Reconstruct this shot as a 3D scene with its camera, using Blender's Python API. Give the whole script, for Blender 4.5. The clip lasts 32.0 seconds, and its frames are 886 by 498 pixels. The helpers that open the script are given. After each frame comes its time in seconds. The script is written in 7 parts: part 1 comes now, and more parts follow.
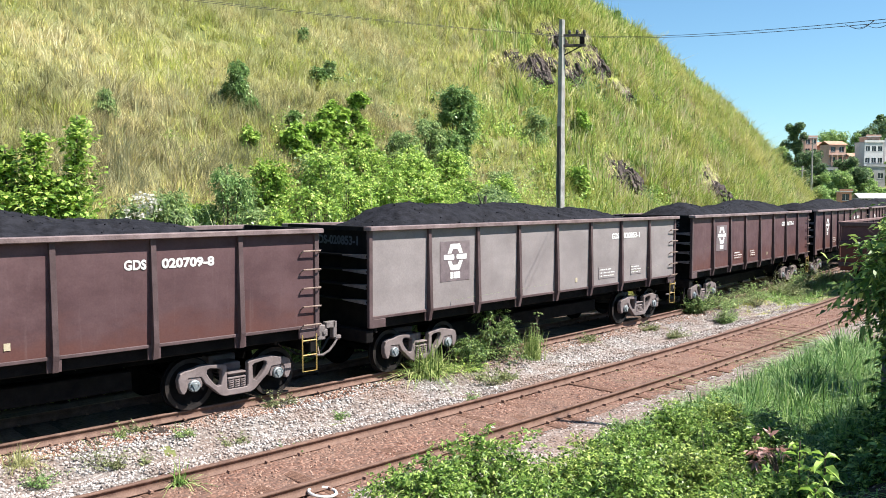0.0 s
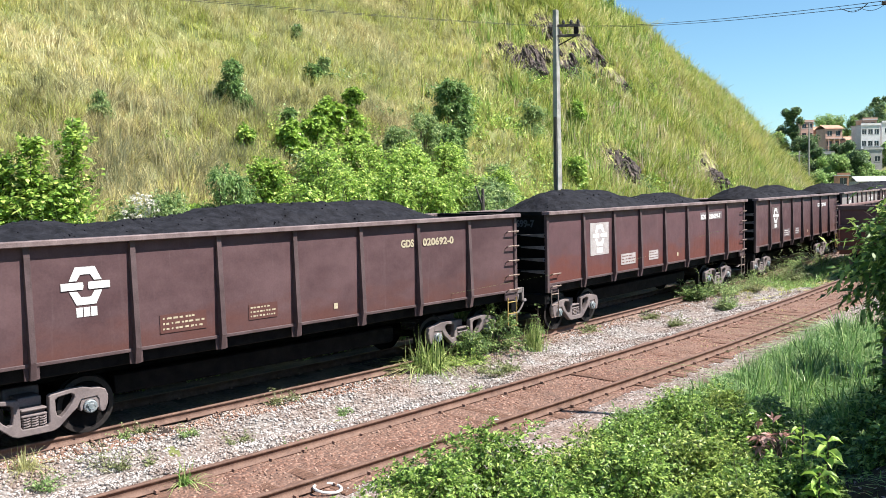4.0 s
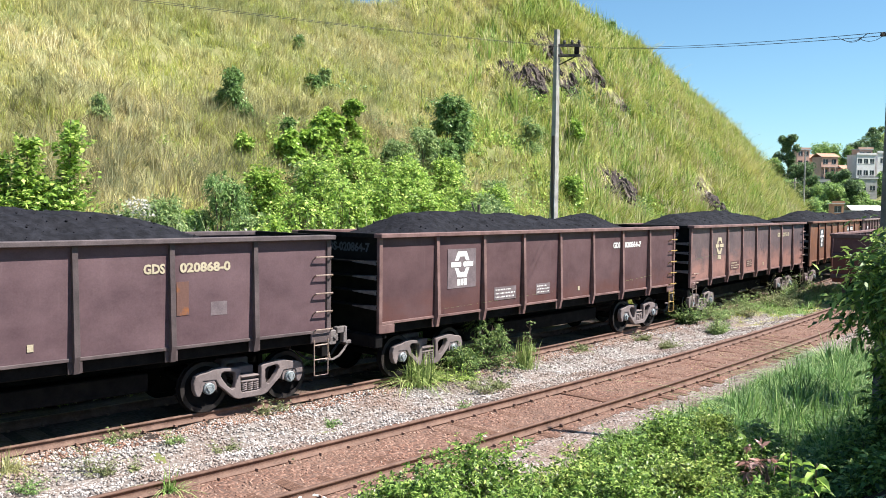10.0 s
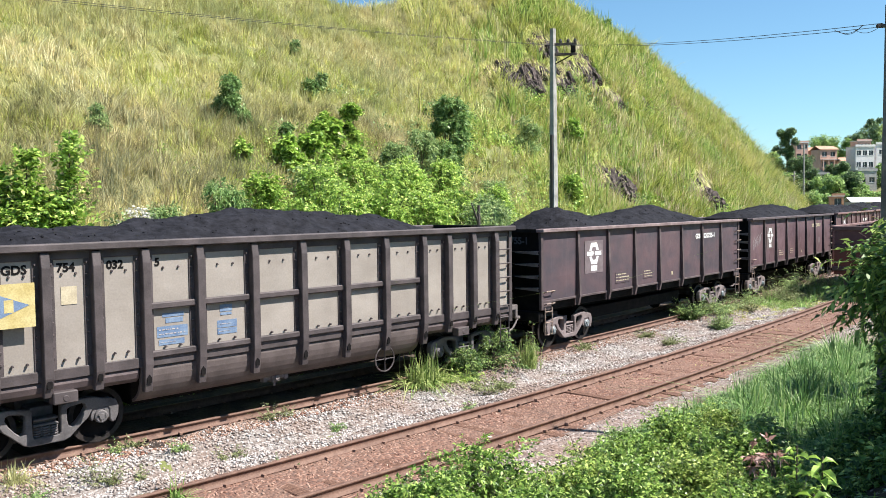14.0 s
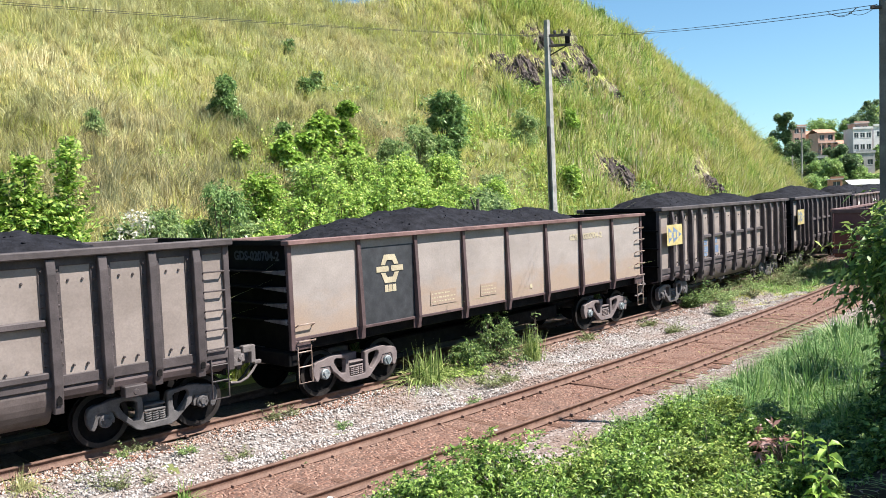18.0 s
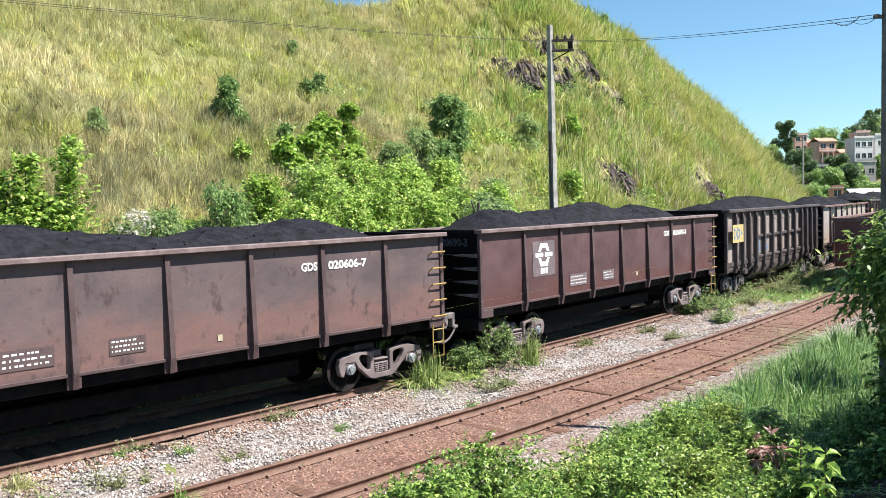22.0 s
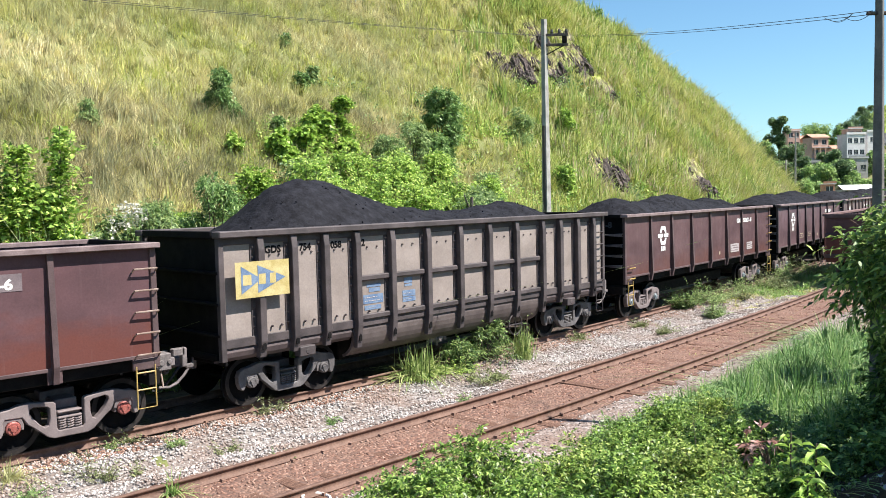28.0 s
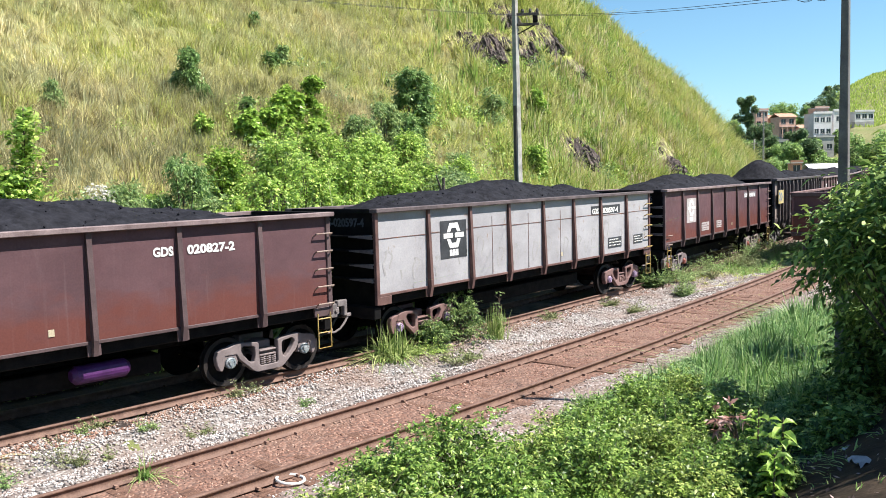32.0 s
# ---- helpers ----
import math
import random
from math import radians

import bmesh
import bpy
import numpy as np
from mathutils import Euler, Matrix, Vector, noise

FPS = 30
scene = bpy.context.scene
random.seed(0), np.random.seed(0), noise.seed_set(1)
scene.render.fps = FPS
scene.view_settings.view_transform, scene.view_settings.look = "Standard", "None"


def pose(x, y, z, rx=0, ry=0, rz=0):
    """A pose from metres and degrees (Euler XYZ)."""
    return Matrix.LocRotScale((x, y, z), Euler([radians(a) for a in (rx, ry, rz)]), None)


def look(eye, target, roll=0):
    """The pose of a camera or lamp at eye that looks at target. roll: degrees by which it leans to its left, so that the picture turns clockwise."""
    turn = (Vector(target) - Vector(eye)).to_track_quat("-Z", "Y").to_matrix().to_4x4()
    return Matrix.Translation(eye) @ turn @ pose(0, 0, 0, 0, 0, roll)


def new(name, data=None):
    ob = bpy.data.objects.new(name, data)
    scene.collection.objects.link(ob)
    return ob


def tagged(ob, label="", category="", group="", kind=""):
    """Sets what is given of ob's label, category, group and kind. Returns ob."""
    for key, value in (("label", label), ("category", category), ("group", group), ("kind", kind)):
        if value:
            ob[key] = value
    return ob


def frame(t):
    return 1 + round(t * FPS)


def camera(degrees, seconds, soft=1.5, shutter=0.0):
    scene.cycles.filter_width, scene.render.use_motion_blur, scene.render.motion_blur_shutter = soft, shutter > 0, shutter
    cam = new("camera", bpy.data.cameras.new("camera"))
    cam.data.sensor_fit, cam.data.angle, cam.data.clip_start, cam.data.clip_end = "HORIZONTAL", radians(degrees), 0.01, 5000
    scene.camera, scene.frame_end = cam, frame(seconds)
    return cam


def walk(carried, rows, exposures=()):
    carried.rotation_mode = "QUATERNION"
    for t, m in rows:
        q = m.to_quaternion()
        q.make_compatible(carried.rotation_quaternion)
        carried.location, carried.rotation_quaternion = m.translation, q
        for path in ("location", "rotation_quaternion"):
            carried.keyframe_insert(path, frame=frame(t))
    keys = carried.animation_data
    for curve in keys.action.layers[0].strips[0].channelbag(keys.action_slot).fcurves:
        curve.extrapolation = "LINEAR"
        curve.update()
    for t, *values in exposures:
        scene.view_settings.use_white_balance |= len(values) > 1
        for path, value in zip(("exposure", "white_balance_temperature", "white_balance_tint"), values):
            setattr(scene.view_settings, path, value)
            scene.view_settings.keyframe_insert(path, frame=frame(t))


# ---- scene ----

# ---------------------------------------------------------------- camera
EYE = (0.0, 0.0, 4.10)
cam = camera(55.4, 32.0, soft=0.4)
TURNS = [  # seconds, yaw, pitch, roll of the held camera
    (0, -42.021, -3.605, -0.094),
    (0.5, -42.274, -3.555, -0.072),
    (1, -42.261, -3.591, -0.025),
    (1.5, -42.290, -3.572, 0.065),
    (2, -42.238, -3.672, 0.035),
    (2.5, -42.203, -4.094, 0.216),
    (3, -42.196, -4.040, 0.336),
    (3.5, -42.193, -4.010, 1.015),
    (5.5, -42.170, -4.038, 1.544),
    (6, -42.143, -3.874, 1.564),
    (6.5, -42.175, -3.451, 1.577),
    (7, -42.137, -3.224, 1.644),
    (7.5, -42.125, -2.992, 1.661),
    (8, -42.164, -2.803, 1.819),
    (8.5, -42.144, -2.800, 1.973),
    (9, -42.163, -2.755, 1.838),
    (9.5, -42.136, -3.008, 1.019),
    (10, -42.439, -3.045, -0.639),
    (10.5, -43.444, -3.044, -0.708),
    (11, -43.808, -2.954, 0.112),
    (11.5, -44.558, -2.804, 0.559),
    (12, -44.606, -2.448, 0.180),
    (12.5, -43.598, -2.081, 0.545),
    (13, -42.476, -1.538, 0.679),
    (13.5, -42.483, -1.959, 0.462),
    (14, -42.448, -2.942, 0.690),
    (14.5, -42.473, -3.345, 0.832),
    (16.5, -42.550, -3.284, 2.301),
    (17, -42.489, -3.317, 2.312),
    (17.5, -42.507, -3.292, 2.382),
    (18, -42.521, -3.290, 2.406),
    (18.5, -42.497, -3.260, 2.479),
    (19, -42.481, -3.235, 2.552),
    (19.5, -42.500, -3.250, 2.642),
    (20, -42.482, -3.253, 2.672),
    (20.5, -42.515, -3.253, 2.698),
    (21, -42.491, -3.258, 2.796),
    (21.5, -42.462, -3.185, 2.351),
    (22, -42.469, -3.056, 1.645),
    (22.5, -42.419, -3.043, 1.633),
    (23, -42.388, -3.042, 1.656),
    (23.5, -42.360, -3.047, 1.711),
    (24, -42.786, -3.049, 1.634),
    (24.5, -42.821, -3.044, 1.330),
    (25, -42.808, -3.008, 1.416),
    (25.5, -42.900, -3.029, 1.495),
    (27.5, -42.871, -2.961, 1.360),
    (28, -42.927, -3.482, 1.323),
    (28.5, -43.772, -3.873, 1.273),
    (29, -44.692, -4.121, 1.298),
    (29.5, -44.863, -4.191, 1.339),
    (30, -44.861, -4.183, 1.427),
    (30.5, -44.842, -4.329, 1.464),
    (31, -44.876, -4.578, 1.505),
    (31.5, -44.813, -4.777, 1.582),
    (32, -44.840, -4.846, 1.594),
]
walk(cam, [(t, pose(*EYE, 90 + p, r, y)) for t, y, p, r in TURNS], exposures=[(0.0, 1.01), (32.0, 1.01)])

# ---------------------------------------------------------------- world and sun
SUN_DIR = Vector((0.34, -0.50, 0.80)).normalized()
sky_world = bpy.data.worlds.new("sky")
scene.world = sky_world
sky_world.use_nodes = True
_n = sky_world.node_tree.nodes
_sky = _n.new("ShaderNodeTexSky")
_sky.sky_type = "NISHITA"
_sky.sun_disc = False
_sky.sun_elevation = math.asin(SUN_DIR.z)
_sky.sun_rotation = math.atan2(SUN_DIR.x, SUN_DIR.y)
_sky.air_density, _sky.dust_density, _sky.ozone_density = 1.0, 0.25, 3.0
_tint = _n.new("ShaderNodeMix")
_tint.data_type, _tint.blend_type = "RGBA", "MULTIPLY"
_tint.inputs[0].default_value, _tint.inputs[7].default_value = 1.0, (0.80, 1.04, 1.10, 1)
sky_world.node_tree.links.new(_sky.outputs[0], _tint.inputs[6])
sky_world.node_tree.links.new(_tint.outputs[2], _n["Background"].inputs[0])
_n["Background"].inputs[1].default_value = 0.076
_sun = bpy.data.lights.new("sun", "SUN")
_sun.energy, _sun.angle, _sun.color = 5.7, radians(0.53), (1.0, 0.95, 0.87)
sun = new("sun", _sun)
sun.matrix_world = look((0, 0, 60), Vector((0, 0, 60)) - SUN_DIR)

# ---------------------------------------------------------------- materials
def ramp(nt, fac, stops):
    r = nt.nodes.new("ShaderNodeValToRGB")
    e = r.color_ramp.elements
    while len(e) < len(stops):
        e.new(0.5)
    for el, (p, c) in zip(e, stops):
        el.position, el.color = p, (*c, 1)
    nt.links.new(fac, r.inputs[0])
    return r.outputs[0]


def noise_tex(nt, coords, scale, detail=5, rough=0.6):
    n = nt.nodes.new("ShaderNodeTexNoise")
    n.inputs["Scale"].default_value, n.inputs["Detail"].default_value, n.inputs["Roughness"].default_value = scale, detail, rough
    nt.links.new(coords, n.inputs["Vector"])
    return n.outputs["Fac"]


def mixcol(nt, fac, a, b, mode="MIX"):
    m = nt.nodes.new("ShaderNodeMix")
    m.data_type, m.blend_type = "RGBA", mode
    for sock, v in ((m.inputs[0], fac), (m.inputs[6], a), (m.inputs[7], b)):
        if isinstance(v, bpy.types.NodeSocket):
            nt.links.new(v, sock)
        elif isinstance(v, (int, float)):
            sock.default_value = v
        else:
            sock.default_value = (*v, 1)
    return m.outputs[2]


def shifted(nt, stretch=(1, 1, 1), per_object=True):
    """Object coordinates, stretched, and moved by a chance amount for each object."""
    tc = nt.nodes.new("ShaderNodeTexCoord")
    mp = nt.nodes.new("ShaderNodeMapping")
    mp.inputs["Scale"].default_value = stretch
    nt.links.new(tc.outputs["Object"], mp.inputs[0])
    if not per_object:
        return mp.outputs[0]
    oi = nt.nodes.new("ShaderNodeObjectInfo")
    mul = nt.nodes.new("ShaderNodeVectorMath")
    mul.operation = "MULTIPLY_ADD"
    mul.inputs[1].default_value = (37.0, 53.0, 71.0)
    cx = nt.nodes.new("ShaderNodeCombineXYZ")
    for i in range(3):
        nt.links.new(oi.outputs["Random"], cx.inputs[i])
    nt.links.new(cx.outputs[0], mul.inputs[0])
    nt.links.new(mp.outputs[0], mul.inputs[2])
    return mul.outputs[0]


def start_material(name, rough=0.7, metal=0.0):
    m = bpy.data.materials.new(name)
    m.use_nodes = True
    nt = m.node_tree
    b = nt.nodes["Principled BSDF"]
    b.inputs["Roughness"].default_value, b.inputs["Metallic"].default_value = rough, metal
    return m, nt, b


def bumped(nt, b, height, strength, dist=0.02):
    bp = nt.nodes.new("ShaderNodeBump")
    bp.inputs["Strength"].default_value, bp.inputs["Distance"].default_value = strength, dist
    nt.links.new(height, bp.inputs["Height"])
    nt.links.new(bp.outputs[0], b.inputs["Normal"])


def plain(name, c1, c2, scale=6.0, rough=0.7, metal=0.0, bump=0.3, stretch=(1, 1, 1), fine=40.0, per_object=True, gloss=0.4):
    """Two tones in broad patches with a fine grain on top."""
    m, nt, b = start_material(name, rough, metal)
    b.inputs["Specular IOR Level"].default_value = gloss
    co = shifted(nt, stretch, per_object)
    big, small = noise_tex(nt, co, scale), noise_tex(nt, co, fine, 3)
    col = ramp(nt, big, [(0.35, c1), (0.68, c2)])
    col = mixcol(nt, 0.55, col, ramp(nt, small, [(0.3, (0.55, 0.55, 0.55)), (0.7, (1, 1, 1))]), "MULTIPLY")
    nt.links.new(col, b.inputs["Base Color"])
    if bump:
        bumped(nt, b, small, bump)
    return m


def wagon_paint(name, base, worn, rust=(0.16, 0.05, 0.025), rust_amount=0.35, dust=(0.20, 0.145, 0.15), low=None, low_at=2.3, foot=None, foot_at=1.5):
    """Old paint on steel plate: faded patches, vertical runs of rust and dirt, scratches."""
    m, nt, b = start_material(name, 0.55)
    b.inputs["Specular IOR Level"].default_value = 0.22
    patches = noise_tex(nt, shifted(nt, (0.5, 0.5, 0.7)), 1.6, 6, 0.62)
    runs = noise_tex(nt, shifted(nt, (5, 5, 0.3)), 1.5, 5, 0.65)
    grain = noise_tex(nt, shifted(nt), 30, 4)
    spots = noise_tex(nt, shifted(nt, (1, 1, 0.6)), 3.2, 7, 0.7)
    col = ramp(nt, patches, [(0.36, base), (0.66, worn)])
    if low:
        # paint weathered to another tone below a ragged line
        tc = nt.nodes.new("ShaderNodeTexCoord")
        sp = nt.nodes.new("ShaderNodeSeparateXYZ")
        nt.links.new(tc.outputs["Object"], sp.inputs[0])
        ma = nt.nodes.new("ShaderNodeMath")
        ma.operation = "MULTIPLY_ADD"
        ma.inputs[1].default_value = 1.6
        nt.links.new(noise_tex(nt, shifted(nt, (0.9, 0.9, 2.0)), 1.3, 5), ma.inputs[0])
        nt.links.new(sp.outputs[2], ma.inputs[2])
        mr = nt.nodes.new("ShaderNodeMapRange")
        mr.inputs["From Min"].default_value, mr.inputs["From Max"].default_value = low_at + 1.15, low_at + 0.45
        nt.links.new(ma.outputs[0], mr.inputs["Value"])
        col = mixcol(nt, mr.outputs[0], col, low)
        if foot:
            # the lowest strip, in another tone below a second ragged line
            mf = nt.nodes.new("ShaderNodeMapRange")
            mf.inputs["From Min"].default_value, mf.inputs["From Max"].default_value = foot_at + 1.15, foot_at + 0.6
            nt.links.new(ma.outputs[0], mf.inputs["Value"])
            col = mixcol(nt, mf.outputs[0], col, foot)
    lo = 0.78 - rust_amount * 0.45
    col = mixcol(nt, ramp(nt, spots, [(lo, (0, 0, 0)), (lo + 0.09, (0.85, 0.85, 0.85))]), col, rust)
    col = mixcol(nt, ramp(nt, runs, [(0.58, (0, 0, 0)), (0.85, (0.28, 0.28, 0.28))]), col, dust)
    col = mixcol(nt, 0.35, col, ramp(nt, grain, [(0.3, (0.5, 0.5, 0.5)), (0.7, (1, 1, 1))]), "MULTIPLY")
    nt.links.new(col, b.inputs["Base Color"])
    nt.links.new(ramp(nt, spots, [(0.3, (0.45, 0.45, 0.45)), (0.75, (0.8, 0.8, 0.8))]), b.inputs["Roughness"])
    bumped(nt, b, patches, 0.25, 0.03)
    return m


def foliage(name, c1, c2, c3, soft=0.34, rough=0.45, patch=0.6, patch_colour=None):
    """Leaf or grass blade: tone varies from piece to piece and in patches; some light passes through."""
    m, nt, b = start_material(name, rough)
    b.inputs["Specular IOR Level"].default_value = 0.35
    c1, c2, c3 = [(r * 1.05, g * 0.97, bl + 0.08 * g) for r, g, bl in (c1, c2, c3)]
    if patch_colour:
        patch_colour = (*patch_colour[:2], patch_colour[2] + 0.06)
    g = nt.nodes.new("ShaderNodeNewGeometry")
    col = ramp(nt, g.outputs["Random Per Island"], [(0.0, c1), (0.55, c2), (1.0, c3)])
    if patch_colour:
        tc = nt.nodes.new("ShaderNodeTexCoord")
        n1 = noise_tex(nt, tc.outputs["Object"], patch, 4, 0.6)
        col = mixcol(nt, ramp(nt, n1, [(0.40, (0, 0, 0)), (0.62, (0.9, 0.9, 0.9))]), col, patch_colour)
        n2 = noise_tex(nt, tc.outputs["Object"], 1.5, 4, 0.65)
        col = mixcol(nt, 1.0, col, ramp(nt, n2, [(0.33, (0.50, 0.48, 0.42)), (0.5, (0.95, 0.95, 0.93)), (0.66, (1.15, 1.15, 1.15))]), "MULTIPLY")
        n3 = noise_tex(nt, tc.outputs["Object"], 0.11, 3, 0.5)
        col = mixcol(nt, 1.0, col, ramp(nt, n3, [(0.36, (0.78, 0.83, 0.62)), (0.64, (1.14, 1.12, 1.16))]), "MULTIPLY")
    nt.links.new(col, b.inputs["Base Color"])
    tr = nt.nodes.new("ShaderNodeBsdfTranslucent")
    nt.links.new(col, tr.inputs[0])
    mx = nt.nodes.new("ShaderNodeMixShader")
    mx.inputs[0].default_value = soft
    nt.links.new(b.outputs[0], mx.inputs[1])
    nt.links.new(tr.outputs[0], mx.inputs[2])
    nt.links.new(mx.outputs[0], nt.nodes["Material Output"].inputs[0])
    return m


RUST_RAIL = plain("rusty rail steel", (0.12, 0.066, 0.05), (0.21, 0.125, 0.095), 5, 0.75, 0.0, 0.3)
SLEEPER = plain("weathered sleeper wood", (0.10, 0.05, 0.035), (0.24, 0.13, 0.09), 4, 0.9, 0, 0.6, (1, 8, 8))
# dark copy of the sleeper wood, its tone imitating shade beneath the wagons
SLEEPER_SHADED = plain("sleeper wood darkened for shade", (0.02, 0.014, 0.012), (0.06, 0.042, 0.036), 4, 0.9, 0, 0.6, (1, 8, 8))
# the black tone also carries the deep shade of end walls and undersides
STEEL_DARK = plain("grimy steel blackened for shade", (0.006, 0.006, 0.007), (0.016, 0.014, 0.014), 4, 0.75, 0.0, 0.3, gloss=0.08)
COUPLER = plain("dusty coupler steel", (0.11, 0.095, 0.095), (0.23, 0.20, 0.20), 5, 0.8, 0, 0.4)
BOGIE_DARK = plain("sooty cast steel", (0.065, 0.060, 0.064), (0.16, 0.148, 0.152), 3.0, 0.75, 0.0, 0.4)
BOGIE = plain("dusty cast steel", (0.135, 0.108, 0.110), (0.235, 0.192, 0.192), 2.0, 0.8, 0.0, 0.15)
WHEEL = plain("wheel steel", (0.014, 0.012, 0.012), (0.036, 0.029, 0.028), 5, 0.6, 0.2, 0.2)
BEARING = plain("painted bearing cap", (0.15, 0.19, 0.21), (0.36, 0.38, 0.40), 8, 0.5, 0.2, 0.2)
COAL = plain("coal", (0.009, 0.009, 0.0117), (0.025, 0.025, 0.032), 5, 0.85, 0, 1.0, fine=16, gloss=0.12)
YELLOW = plain("yellow handrail paint", (0.46, 0.31, 0.08), (0.34, 0.24, 0.10), 6, 0.5, 0, 0.1)
IRON = plain("bare grab iron", (0.22, 0.15, 0.12), (0.38, 0.30, 0.26), 6, 0.6, 0.2, 0.1)
WHITE = plain("white stencil paint", (0.62, 0.61, 0.60), (0.80, 0.79, 0.78), 5, 0.6, 0, 0.1)
# darker copy of the pole concrete; its tone stands in for a shaded face
CONCRETE_DARK = plain("pole concrete darkened for shade", (0.11, 0.105, 0.105), (0.21, 0.20, 0.195), 3, 0.85, 0, 0.3)
CONCRETE = plain("pole concrete", (0.24, 0.23, 0.215), (0.40, 0.385, 0.365), 3, 0.85, 0, 0.3)
WOOD_DARK = plain("dark pole wood", (0.05, 0.04, 0.04), (0.12, 0.10, 0.09), 3, 0.85, 0, 0.4, (8, 8, 0.6))
BARK = plain("bark", (0.08, 0.06, 0.045), (0.17, 0.13, 0.10), 7, 0.9, 0, 0.6)
CABLE = plain("cable", (0.02, 0.02, 0.02), (0.04, 0.04, 0.04), 5, 0.6, 0, 0)
ROCK = plain("rock face", (0.018, 0.013, 0.012), (0.15, 0.115, 0.105), 1.2, 0.9, 0, 0.8, fine=9)
LEAF_FRESH = foliage("fresh leaves", (0.09, 0.18, 0.02), (0.32, 0.53, 0.060), (0.66, 0.80, 0.17), 0.38)
LEAF_DARK = foliage("dark leaves", (0.06, 0.13, 0.03), (0.175, 0.325, 0.075), (0.38, 0.54, 0.16))
LEAF_GREY = foliage("grey green leaves", (0.09, 0.165, 0.05), (0.25, 0.39, 0.11), (0.50, 0.62, 0.22), 0.38)
GRASS_NEAR = foliage("tall fresh grass", (0.132, 0.275, 0.039), (0.264, 0.462, 0.088), (0.462, 0.594, 0.187))
GRASS_HILL = foliage("hill grass", (0.338, 0.425, 0.075), (0.525, 0.600, 0.125), (0.775, 0.750, 0.300), 0.45, 0.6, 0.22, (0.60, 0.52, 0.24))
FLOWER = foliage("white blossom", (0.45, 0.48, 0.36), (0.58, 0.60, 0.47), (0.70, 0.70, 0.56), 0.3)

# ---------------------------------------------------------------- mesh tools
class Shape:
    """Collects simple solids into one mesh."""

    def __init__(self):
        self.v, self.f = [], []

    def add(self, verts, faces):
        o = len(self.v)
        self.v += [tuple(p) for p in verts]
        self.f += [tuple(i + o for i in q) for q in faces]
        return self

    def box(self, x0, x1, y0, y1, z0, z1, m=None):
        p = [Vector((x, y, z)) for z in (z0, z1) for y in (y0, y1) for x in (x0, x1)]
        if m:
            p = [m @ q for q in p]
        return self.add(p, [(0, 2, 3, 1), (4, 5, 7, 6), (0, 1, 5, 4), (2, 6, 7, 3), (0, 4, 6, 2), (1, 3, 7, 5)])

    def prism(self, poly, a, b, axis="y"):
        """A flat outline (counter-clockwise seen against the axis) drawn out from a to b."""
        def at(p, d):
            return {"y": (p[0], d, p[1]), "x": (d, p[0], p[1]), "z": (p[0], p[1], d)}[axis]
        n = len(poly)
        vs = [at(p, a) for p in poly] + [at(p, b) for p in poly]
        return self.add(vs, [tuple(range(n)), tuple(range(2 * n - 1, n - 1, -1))] + [(i, n + i, n + (i + 1) % n, (i + 1) % n) for i in range(n)])

    def tube(self, a, b, r, n=8, r2=None, caps=True):
        a, b = Vector(a), Vector(b)
        q = (b - a).to_track_quat("Z", "Y")
        r2 = r if r2 is None else r2
        vs = []
        for c, rr in ((a, r), (b, r2)):
            vs += [c + q @ Vector((rr * math.cos(6.28319 * i / n), rr * math.sin(6.28319 * i / n), 0)) for i in range(n)]
        fs = [(i, (i + 1) % n, n + (i + 1) % n, n + i) for i in range(n)]
        if caps:
            fs += [tuple(range(n - 1, -1, -1)), tuple(range(n, 2 * n))]
        return self.add(vs, fs)

    def path(self, pts, r, n=6):
        """A bent rod of one piece through the points."""
        pts = [Vector(p) for p in pts]
        k = len(pts)
        vs = []
        q = None
        for i, p in enumerate(pts):
            d = (pts[min(i + 1, k - 1)] - pts[max(i - 1, 0)]).normalized()
            if q is None:
                q = d.to_track_quat("Z", "Y")
            else:
                q = (q @ Vector((0, 0, 1))).rotation_difference(d) @ q
            vs += [p + q @ Vector((r * math.cos(6.28319 * j / n), r * math.sin(6.28319 * j / n), 0)) for j in range(n)]
        fs = [(i * n + j, i * n + (j + 1) % n, (i + 1) * n + (j + 1) % n, (i + 1) * n + j) for i in range(k - 1) for j in range(n)]
        return self.add(vs, fs + [tuple(range(n - 1, -1, -1)), tuple(range((k - 1) * n, k * n))])

    def mesh(self, name, bevel=0.0, smooth=False):
        me = bpy.data.meshes.new(name)
        me.from_pydata(self.v, [], self.f)
        bm = bmesh.new()
        bm.from_mesh(me)
        bmesh.ops.recalc_face_normals(bm, faces=bm.faces)
        if bevel:
            bmesh.ops.bevel(bm, geom=list(bm.edges), offset=bevel, segments=1, affect="EDGES", clamp_overlap=True)
        bm.to_mesh(me)
        bm.free()
        if smooth:
            me.polygons.foreach_set("use_smooth", [True] * len(me.polygons))
        return me


def part(name, me, material, parent=None, label="", at=None):
    """One mesh object; its material belongs to the object, so that alike pieces share the mesh."""
    if isinstance(me, Shape):
        me = me.mesh(name)
    if not me.materials:
        me.materials.append(material)
    ob = new(name, me)
    if me.materials[0] is not material:
        ob.material_slots[0].link = "OBJECT"
        ob.material_slots[0].material = material
    if parent:
        ob.parent = parent
    if at is not None:
        ob.matrix_basis = at
    if label:
        ob["label"] = label
    return ob


def thing(name, label, category, group="", kind="", at=None):
    ob = new(name)
    ob.empty_display_size = 0.2
    if at is not None:
        ob.matrix_basis = at
    return tagged(ob, label, category, group, kind)


